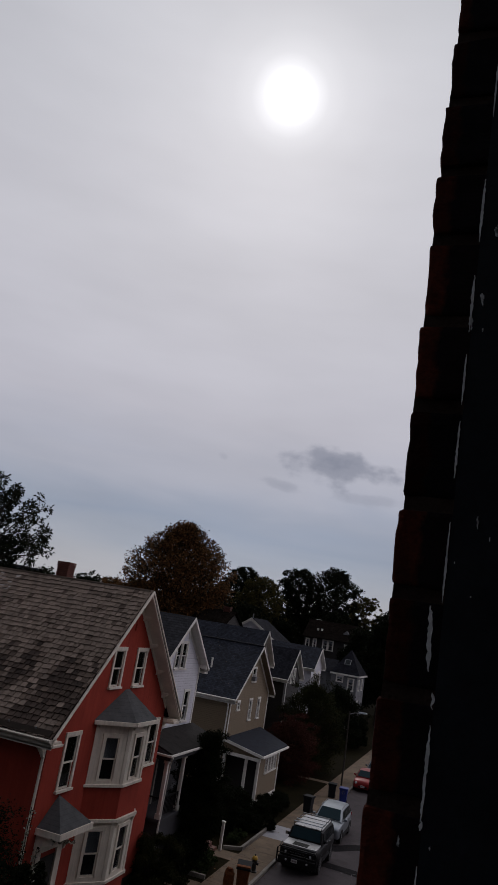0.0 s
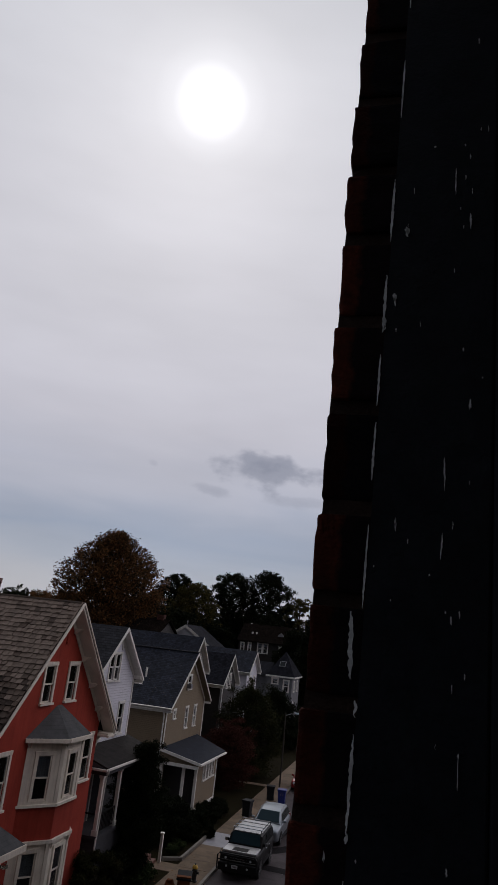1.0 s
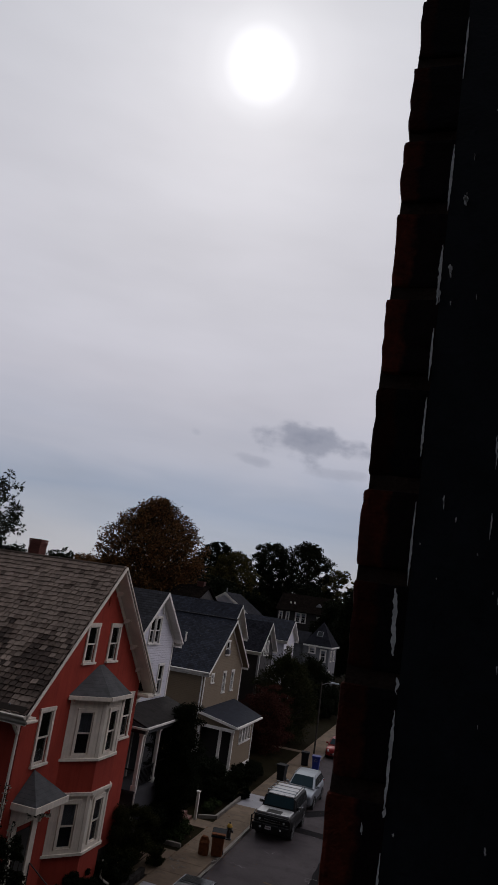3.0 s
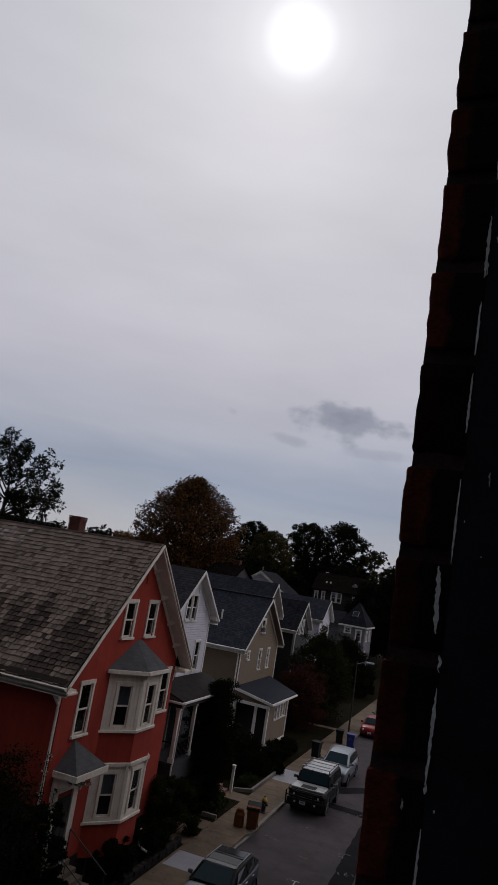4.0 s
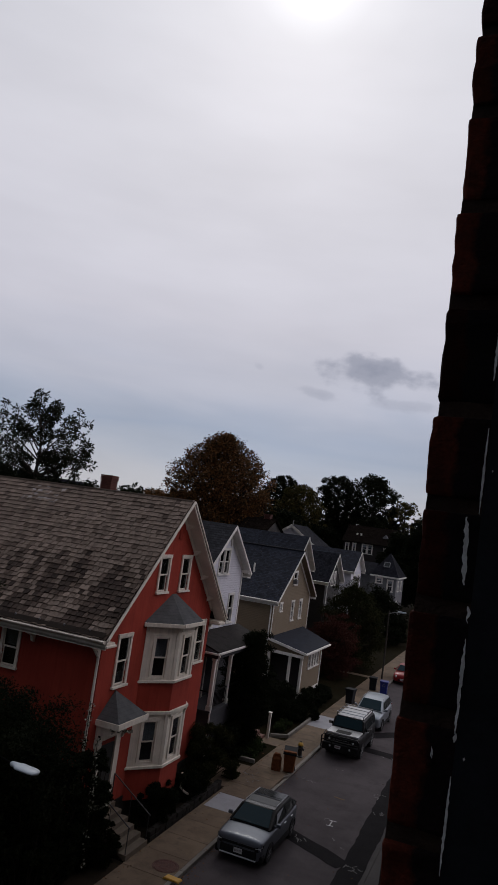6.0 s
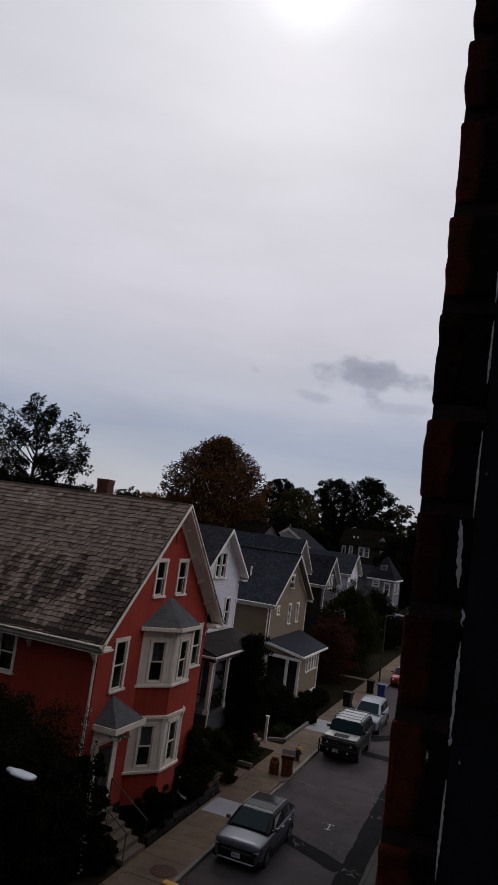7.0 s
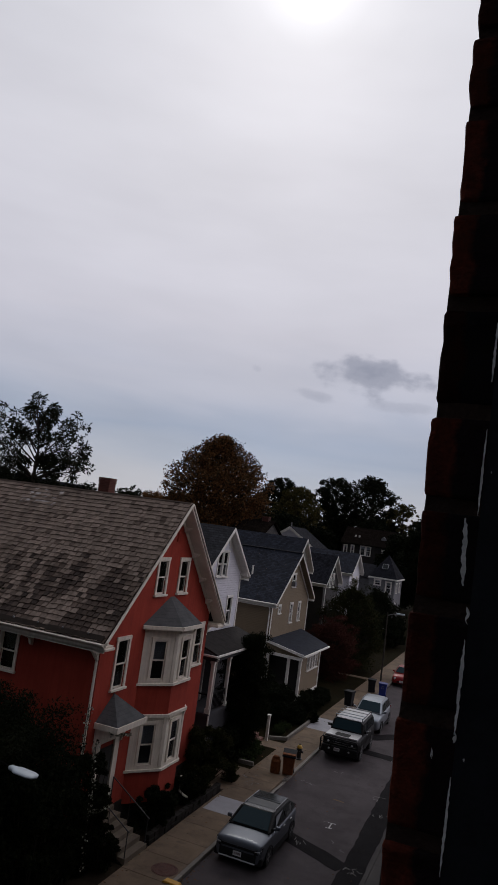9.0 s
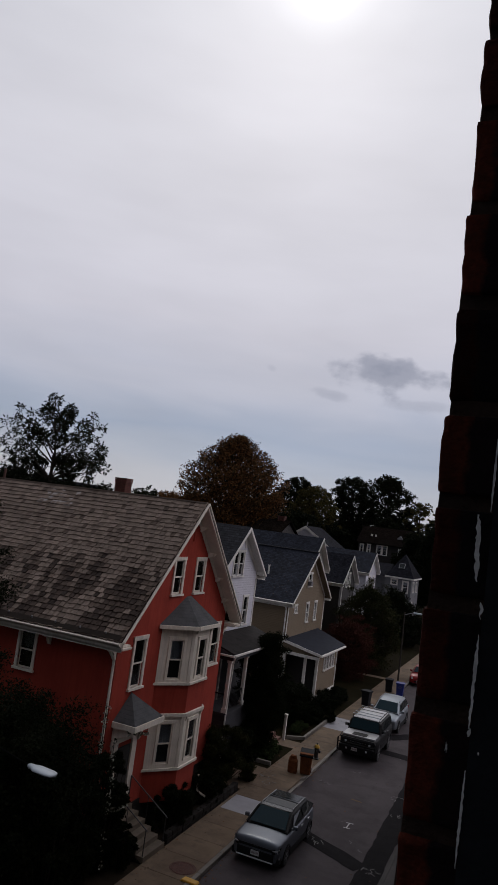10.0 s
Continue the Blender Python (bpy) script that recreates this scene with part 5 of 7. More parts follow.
# boxy black and silver off-roader
HBODY = [(0.0, 0.86, 0.55, 1.12, 1.14), (0.06, 0.96, 0.5, 1.18, 1.20), (0.5, 1.0, 0.48, 1.22, 1.26), (1.35, 1.01, 0.48, 1.26, 1.30), (2.2, 1.01, 0.46, 1.28, 1.31), (4.2, 1.0, 0.48, 1.28, 1.31), (4.62, 0.97, 0.55, 1.22, 1.28)]
HCAB = [(1.30, 0.93, 0.90, 1.28, 1.32), (1.62, 0.96, 0.83, 1.28, 1.84), (2.5, 0.96, 0.84, 1.28, 1.88), (3.5, 0.96, 0.83, 1.28, 1.87), (4.5, 0.95, 0.82, 1.27, 1.80)]
c, P = car("off_roader", "boxy black and silver off-road vehicle with a roof rack", -8.36, 39.35, 2.02, HBODY, HCAB, BLACKPAINT, BLACKPAINT, (1.0, 3.75), 0.44, True)
front("bonnet", c, P, SILVER, -0.90, 0.90, 0.10, 1.30, 1.20, 1.315, 0.03, "silver bonnet")
front("bonnet_vent", c, P, BLACKPAINT, -0.40, 0.40, 0.15, 0.75, 1.31, 1.335, 0.01)
front("roof_panel", c, P, SILVER, -0.76, 0.76, 1.70, 4.3, 1.865, 1.905, 0.02, "silver roof")
front("grille", c, P, TRIMBLACK, -0.86, 0.86, -0.06, 0.05, 0.86, 1.12, 0.02)
for k in range(7):
    front("grille_slot", c, P, RIM, -0.42 + k * 0.13, -0.33 + k * 0.13, -0.075, -0.055, 0.985, 1.02, 0.006)
front("bumper", c, P, TRIMBLACK, -1.0, 1.0, -0.22, 0.05, 0.42, 0.80, 0.04)
front("skid_plate", c, P, TRIMBLACK, -0.8, 0.8, -0.1, 0.3, 0.3, 0.46, 0.04)
front("valance", c, P, TRIMBLACK, -0.97, 0.97, -0.03, 0.08, 0.7, 1.13, 0.02)
for g in (-1, 1):
    bm = bmesh.new()
    lathe(bm, (0, 0, 0), [(0.055, 0.0), (0.06, 0.03), (0.05, 0.05)], 14)
    bmesh.ops.transform(bm, matrix=Matrix.Translation(P(g * 0.66, -0.04, 0.98)) @ Matrix.Rotation(math.pi / 2, 4, "X"), verts=bm.verts[:])
    part("headlight", bm, HEADLAMP, c)
    bm = bmesh.new()
    lathe(bm, (0, 0, 0), [(0.05, 0.0), (0.055, 0.03), (0.045, 0.05)], 12)
    bmesh.ops.transform(bm, matrix=Matrix.Translation(P(g * 0.55, -0.23, 0.66)) @ Matrix.Rotation(math.pi / 2, 4, "X"), verts=bm.verts[:])
    part("fog_lamp", bm, HEADLAMP, c)
    bm = bmesh.new()
    tube(bm, [P(g * 0.76, 1.65, 1.86), P(g * 0.76, 1.7, 2.03), P(g * 0.76, 4.2, 2.03), P(g * 0.76, 4.3, 1.85)], 0.022, 6)
    part("roof_rail", bm, TRIMBLACK, c)
    front("mirror_cap", c, P, RIM, g * 1.04, g * 1.18, 1.62, 1.66, 1.34, 1.5, 0.01)
bm = bmesh.new()
tube(bm, [P(-1.03, -0.28, 0.5), P(-1.03, -0.33, 1.14), P(-0.93, -0.34, 1.25), P(0.93, -0.34, 1.25), P(1.03, -0.33, 1.14), P(1.03, -0.28, 0.5)], 0.04, 8)
tube(bm, [P(-0.93, -0.30, 1.25), P(-0.97, 0.25, 1.30)], 0.025, 8)
tube(bm, [P(0.93, -0.30, 1.25), P(0.97, 0.25, 1.30)], 0.025, 8)
tube(bm, [P(-1.0, -0.32, 0.95), P(1.0, -0.32, 0.95)], 0.025, 8)
for u in (-0.45, 0.45):
    tube(bm, [P(u, -0.28, 0.6), P(u, -0.33, 1.2)], 0.03, 8)
part("brush_guard", bm, TRIMBLACK, c, "black tubular brush guard")
for s in (1.75, 2.35, 3.1, 3.9):
    bm = bmesh.new()
    box(bm, P(-0.82, 0, 0)[0], P(0.82, 0, 0)[0], P(0, s, 0)[1], P(0, s + 0.07, 0)[1], 2.03, 2.065, bevel=0.008)
    part("roof_bar", bm, LAMPHEAD if s < 3 else RIM, c)
for g in (-0.5, -0.2, 0.2, 0.5):
    front("roof_lamp", c, P, HEADLAMP, g - 0.05, g + 0.05, 1.66, 1.74, 1.875, 1.93, 0.012)
number_plate(c, P, -0.225, 0.58, -0.12)

# pale silver sport utility
SBODY = [(0.0, 0.70, 0.36, 0.82, 0.86), (0.07, 0.86, 0.28, 0.92, 0.97), (0.3, 0.92, 0.25, 1.0, 1.06), (1.1, 0.94, 0.24, 1.08, 1.15), (2.2, 0.94, 0.24, 1.1, 1.17), (4.0, 0.93, 0.26, 1.12, 1.18), (4.6, 0.88, 0.34, 1.08, 1.1), (4.75, 0.8, 0.45, 1.0, 1.05)]
SCAB = [(1.05, 0.83, 0.78, 1.1, 1.14), (1.85, 0.87, 0.68, 1.11, 1.64), (2.8, 0.87, 0.69, 1.12, 1.72), (4.0, 0.86, 0.67, 1.13, 1.68), (4.6, 0.82, 0.72, 1.12, 1.25)]
c, P = car("sport_utility", "pale silver sport utility parked behind the off-roader", -8.42, 46.1, 1.9, SBODY, SCAB, PEARL, PEARL, (0.95, 3.75), 0.36)
front("grille", c, P, TRIMBLACK, -0.55, 0.55, -0.02, 0.12, 0.42, 0.78, 0.02)
for g in (-1, 1):
    bm = bmesh.new()
    prism(bm, [P(g * 0.58, 0.03, 0.78), P(g * 0.88, 0.22, 0.82), P(g * 0.89, 0.28, 0.95), P(g * 0.6, 0.06, 0.88)], (0, -0.035, 0.0))
    part("headlight", bm, HEADLAMP, c)
    bm = bmesh.new()
    tube(bm, [P(g * 0.66, 1.95, 1.66), P(g * 0.66, 2.05, 1.745), P(g * 0.65, 3.8, 1.73), P(g * 0.64, 3.95, 1.68)], 0.018, 6)
    part("roof_rail", bm, RIM, c)
    front("tail_light", c, P, TAILLAMP, g * 0.76, g * 0.88, 4.5, 4.68, 0.9, 1.12, 0.02)
number_plate(c, P, -0.03, 0.5)

# red hatchback further on
RBODY = [(0.0, 0.62, 0.34, 0.66, 0.70), (0.06, 0.76, 0.26, 0.76, 0.82), (0.25, 0.84, 0.22, 0.86, 0.93), (0.9, 0.86, 0.21, 0.97, 1.04), (2.0, 0.86, 0.21, 1.0, 1.06), (3.3, 0.85, 0.23, 1.0, 1.04), (3.85, 0.76, 0.36, 0.92, 0.96)]
RCAB = [(0.85, 0.77, 0.72, 0.99, 1.03), (1.55, 0.8, 0.60, 1.0, 1.46), (2.3, 0.8, 0.61, 1.01, 1.52), (3.0, 0.8, 0.59, 1.01, 1.47), (3.7, 0.74, 0.66, 1.0, 1.1)]
c, P = car("hatchback", "small red hatchback parked at the kerb", -8.78, 63.2, 1.72, RBODY, RCAB, REDPAINT, REDPAINT, (0.78, 3.1), 0.31)
front("grille", c, P, TRIMBLACK, -0.4, 0.4, -0.012, 0.1, 0.36, 0.5, 0.02)
for g in (-1, 1):
    bm = bmesh.new()
    lathe(bm, (0, 0, 0), [(0.10, 0.0), (0.105, 0.03), (0.08, 0.06)], 14)
    bmesh.ops.transform(bm, matrix=Matrix.Translation(P(g * 0.58, 0.07, 0.68)) @ Matrix.Rotation(math.pi / 2, 4, "X"), verts=bm.verts[:])
    part("headlight", bm, HEADLAMP, c)
number_plate(c, P, -0.016, 0.4)
car("hatchback", "dark car parked further along the street", -8.7, 69.0, 1.72, RBODY, RCAB, SILVERGREY, SILVERGREY, (0.78, 3.1), 0.31)


# ---- street furniture ----
BINBLACK = surface("black_bin_plastic", (0.010, 0.011, 0.014), 0.75, 0.12, 90, 3, 0.1, spec=0.2)
BINBROWN = surface("brown_paper_bag", (0.15, 0.053, 0.02), 0.9, 0.2, 60, 6, 0.4, tint=(0.075, 0.03, 0.014), spec=0.15)
BINBLUE = surface("blue_bin_plastic", (0.012, 0.026, 0.19), 0.45, 0.12, 90, 3, 0.1)
HYDBLACK = surface("hydrant_black", (0.013, 0.013, 0.014), 0.45, 0.15, 90, 5, 0.1)
HYDYELLOW = surface("hydrant_yellow", (0.45, 0.27, 0.03), 0.5, 0.15, 90, 5, 0.1)
PAINTMARK = surface("worn_road_paint", (0.15, 0.145, 0.145), 0.9, 0.4, 90, 9, 0.1)
YELLOWPAINT = surface("worn_yellow_paint", (0.10, 0.062, 0.022), 0.9, 0.3, 90, 9, 0.1)
PALEMARK = surface("fresh_survey_paint", (0.45, 0.45, 0.45), 0.9, 0.3, 90, 9, 0.1)
YELLOWPLASTIC = surface("yellow_plastic", (0.55, 0.30, 0.03), 0.5, 0.12, 90, 5, 0.1)


def bin_(label, x, y, z, h, w, material, turn=0.0, lid_tilt=0.0, lid=None, emblem=False, name="wheeled_bin"):
    b = thing(name, label, "bin", (x, y, z), "wheeled bins on the pavement")
    m = Matrix.Translation((x, y, z)) @ Matrix.Rotation(radians(turn), 4, "Z")
    t, f = w / 2, w * 0.40
    rings = []
    for k, zz in ((f, 0.05), (f * 1.05, 0.3 * h), (t * 0.96, 0.86 * h), (t, 0.9 * h), (t * 1.06, 0.9 * h), (t * 1.06, 0.94 * h)):
        c = 0.03
        rings.append([m @ Vector(p) for p in ((k - c, -k, zz), (k, -k + c, zz), (k, k - c, zz), (k - c, k, zz), (-k + c, k, zz), (-k, k - c, zz), (-k, -k + c, zz), (-k + c, -k, zz))])
    body = part("body", skin(bmesh.new(), rings), material, b)
    bm = bmesh.new()
    lm = m @ Matrix.Translation((0, t, 0.95 * h)) @ Matrix.Rotation(radians(lid_tilt), 4, "X")
    box(bm, -t * 1.1, t * 1.1, -2.15 * t, 0.06, -0.01, 0.085, bevel=0.025, m=lm)
    part("lid", bm, lid or material, b)
    bm = bmesh.new()
    tube(bm, [m @ Vector((-t * 0.8, t + 0.06, h * 0.9)), m @ Vector((t * 0.8, t + 0.06, h * 0.9))], 0.018, 6)
    part("bar", bm, BINBLACK, b)
    for s in (-1, 1):
        bm = bmesh.new()
        lathe(bm, (0, 0, 0), [(0.11, -0.025), (0.12, 0), (0.11, 0.025)], 14)
        bmesh.ops.transform(bm, matrix=m @ Matrix.Translation((s * f * 1.05, f, 0.12)) @ Matrix.Rotation(math.pi / 2, 4, "Y"), verts=bm.verts[:])
        part("wheel", bm, RUBBER, b)
    if emblem:
        bm = bmesh.new()
        k = t * 0.99
        for a in range(3):
            r = Matrix.Rotation(a * 2.0944, 4, "Y")
            box(bm, -0.07, 0.07, -0.006, 0.006, 0.07, 0.11, m=m @ Matrix.Translation((0, -k * 0.985, h * 0.72)) @ r)
        part("emblem", bm, PAINTMARK, b, "pale triangle of bars")
    return b


bin_("brown wheeled bin with an open black lid", -9.88, 35.0, 0.135, 1.08, 0.62, BINBROWN, 12, 14, BINBLACK)


def paper_bag(x, y, z, h, w, turn):
    b = thing("yard_bag", "brown paper yard waste bag with a crumpled top", "bag", (x, y, z))
    m = Matrix.Translation((x, y, z)) @ Matrix.Rotation(radians(turn), 4, "Z")
    rnd = random.Random(4)
    rings = []
    for k in range(8):
        zz = h * k / 7
        q = 1.0 - (0.35 * max(0, k - 5) / 2)
        rings.append([m @ Vector((math.copysign(abs(math.cos(a)) ** 0.5, math.cos(a)) * w / 2 * q + rnd.uniform(-0.02, 0.02), math.copysign(abs(math.sin(a)) ** 0.5, math.sin(a)) * w * 0.36 * (q if k < 6 else 0.45) + rnd.uniform(-0.02, 0.02), zz + (rnd.uniform(-0.03, 0.05) if k > 5 else 0))) for a in [6.2832 * i / 16 for i in range(16)]])
    part("bag", skin(bmesh.new(), rings), BINBROWN, b)


paper_bag(-10.47, 34.75, 0.13, 0.78, 0.46, 8)


def hydrant(x, y, z):
    h = thing("fire_hydrant", "black fire hydrant with a yellow bonnet", "hydrant", (x, y, z))
    bm = bmesh.new()
    lathe(bm, (x, y, z), [(0.17, 0), (0.17, 0.05), (0.12, 0.07), (0.11, 0.12), (0.115, 0.45), (0.15, 0.47), (0.15, 0.52), (0.125, 0.53), (0.12, 0.58)], 18)
    part("barrel", bm, HYDBLACK, h)
    bm = bmesh.new()
    lathe(bm, (x, y, z + 0.58), [(0.145, 0), (0.145, 0.05), (0.125, 0.10), (0.085, 0.15), (0.05, 0.165)], 18)
    part("bonnet", bm, HYDYELLOW, h, "yellow bonnet")
    bm = bmesh.new()
    lathe(bm, (x, y, z + 0.74), [(0.045, 0), (0.045, 0.06), (0.03, 0.075)], 6)
    part("top_nut", bm, HYDBLACK, h)
    for a, r in ((0, 0.055), (math.pi, 0.055), (-math.pi / 2, 0.075)):
        bm = bmesh.new()
        d = Vector((math.cos(a), math.sin(a), 0))
        tube(bm, [Vector((x, y, z + 0.4)) + d * 0.1, Vector((x, y, z + 0.4)) + d * 0.17, Vector((x, y, z + 0.4)) + d * 0.175, Vector((x, y, z + 0.4)) + d * 0.21], [r, r, r * 1.2, r * 1.2], 10)
        part("outlet_cap", bm, HYDBLACK, h)


hydrant(-10.12, 37.6, 0.134)
bin_("black wheeled bin on the pavement", -10.75, 51.9, 0.125, 1.05, 0.62, BINBLACK, -10)
bin_("dark wheeled bin beside the pole", -10.35, 58.2, 0.125, 1.0, 0.6, BINBLACK, 6)
bin_("blue recycling bin with a pale emblem", -9.42, 58.0, 0.02, 1.02, 0.62, BINBLUE, 4, emblem=True)


def utility_pole(x, y, z, h):
    p = thing("street_lamp", "slim wooden street pole with a lamp arm", "street lamp", (x, y, z))
    bm = bmesh.new()
    tube(bm, [(x, y, z), (x + 0.02, y, z + h * 0.5), (x, y, z + h)], [0.075, 0.065, 0.05], 12)
    part("pole", bm, surface("weathered_pole", (0.055, 0.048, 0.042), 0.9, 0.25, 30, 3, 0.5, streak=0.3, spec=0.15), p)
    bm = bmesh.new()
    tube(bm, [(x, y, z + h - 0.25), (x + 0.5, y - 0.05, z + h - 0.05), (x + 0.9, y - 0.05, z + h)], 0.03, 8)
    part("arm", bm, METAL, p)
    bm = bmesh.new()
    box(bm, x + 0.8, x + 1.5, y - 0.18, y + 0.08, z + h - 0.03, z + h + 0.10, bevel=0.04)
    part("lamp_head", bm, LAMPHEAD, p)


utility_pole(-10.6, 63.6, 0.12, 5.95)


def near_lamp():
    """The street lamp near the window; only its head reaches into view."""
    y, z = 14.0, 5.70
    p = thing("street_lamp", "pale grey street lamp head on a steel arm", "street lamp", (-12.6, y, 0.1))
    bm = bmesh.new()
    tube(bm, [(-12.6, y, 0.1), (-12.6, y, 5.9)], [0.11, 0.07], 12)
    part("pole", bm, METAL, p)
    bm = bmesh.new()
    tube(bm, [(-12.6, y, 5.7), (-12.2, y, 5.98), (-11.6, y, 5.96), (-10.95, y, 5.83), (-10.5, y, 5.76)], 0.018, 8)
    part("arm", bm, surface("matt_black_steel", (0.005, 0.005, 0.005), 0.95, 0.2, 80, 3, 0.1, spec=0.03), p)
    rings = []
    for s, hw, up, dn in ((0.0, 0.05, 0.04, 0.04), (0.05, 0.08, 0.06, 0.06), (0.16, 0.11, 0.055, 0.055), (0.24, 0.19, 0.05, 0.05), (0.62, 0.19, 0.045, 0.045), (0.73, 0.15, 0.035, 0.04), (0.78, 0.05, 0.02, 0.03)):
        rings.append([Vector((-10.58 + s, y + math.cos(a) * hw, z + 0.06 - s * 0.05 + (math.sin(a) * up if math.sin(a) > 0 else math.sin(a) * dn))) for a in [6.2832 * i / 16 for i in range(16)]])
    part("lamp_head", skin(bmesh.new(), rings), LAMPHEAD, p, "pale cast lamp head", smooth=True)
    bm = bmesh.new()
    box(bm, -10.2, -9.95, y - 0.1, y + 0.1, z - 0.07, z - 0.02, bevel=0.02)
    part("lens", bm, CARGLASS, p)


near_lamp()


def manhole(x, y, z, r):
    h = thing("manhole_cover", "rusty brown manhole cover set in the pavement", "manhole cover", (x, y, z))
    bm = bmesh.new()
    lathe(bm, (x, y, z), [(r + 0.05, -0.05), (r + 0.05, 0.006), (r + 0.01, 0.006), (r + 0.01, 0.0)], 32)
    part("rim", bm, RUST, h)
    bm = bmesh.new()
    lathe(bm, (x, y, z), [(r, -0.03), (r, 0.010), (r * 0.9, 0.012), (r * 0.88, 0.006), (r * 0.5, 0.007), (r * 0.48, 0.012), (r * 0.2, 0.012)], 32)
    part("cover", bm, RUST, h)


manhole(-10.35, 22.95, 0.136, 0.42)


def ramp(x, y, z):
    h = thing("kerb_ramp", "yellow plastic wedge lying on the kerb", "ramp", (x, y, z))
    bm = bmesh.new()
    prism(bm, [(x - 0.32, y - 0.14, z), (x + 0.30, y - 0.14, z), (x + 0.26, y - 0.14, z + 0.06), (x - 0.24, y - 0.14, z + 0.07)], (0.03, 0.26, 0))
    bmesh.ops.bevel(bm, geom=bm.edges[:], offset=0.015, segments=2, affect="EDGES")
    part("wedge", bm, YELLOWPLASTIC, h)


ramp(-9.75, 22.3, 0.143)


def mark(pts, width, z=0.004, material=PAINTMARK):
    """A sprayed survey mark on the road: a broken line through points."""
    bm = bmesh.new()
    for a, b in zip(pts, pts[1:]):
        beam(bm, (*a, z), (*b, z), width, 0.004)
    part("sprayed_mark", bm, material, road, "worn sprayed survey mark")


mark([(-6.70, 30.45), (-6.42, 30.5)], 0.045, 0.004, PALEMARK)
mark([(-6.72, 31.02), (-6.40, 31.06)], 0.045, 0.004, PALEMARK)
mark([(-6.56, 30.49), (-6.57, 31.02)], 0.045, 0.004, PALEMARK)
rm = random.Random(6)


def scrawl(cx, cy, z, spread, n):
    """Hand-sprayed letters worn past reading: short broken strokes."""
    for _ in range(n):
        ax, ay = cx + rm.uniform(-spread, spread), cy + rm.uniform(-spread, spread) * 0.8
        pts, a = [(ax, ay)], rm.uniform(0, 6.28)
        for _ in range(3):
            a += rm.uniform(-1.5, 1.5)
            ax, ay = ax + math.cos(a) * 0.085, ay + math.sin(a) * 0.12
            pts.append((ax, ay))
        mark(pts, 0.024, z)


for cx, cy, n_ in ((-7.89, 37.37, 2), (-8.8, 35.0, 4), (-5.5, 35.4, 5), (-4.95, 33.3, 5), (-7.2, 28.35, 5), (-4.92, 27.25, 8), (-5.9, 29.0, 2), (-6.1, 41.7, 3), (-6.9, 30.9, 1)):
    scrawl(cx, cy, 0.019, 0.3, n_)
mark([(-7.2, 33.8), (-6.7, 33.72)], 0.10, 0.004, YELLOWPAINT)


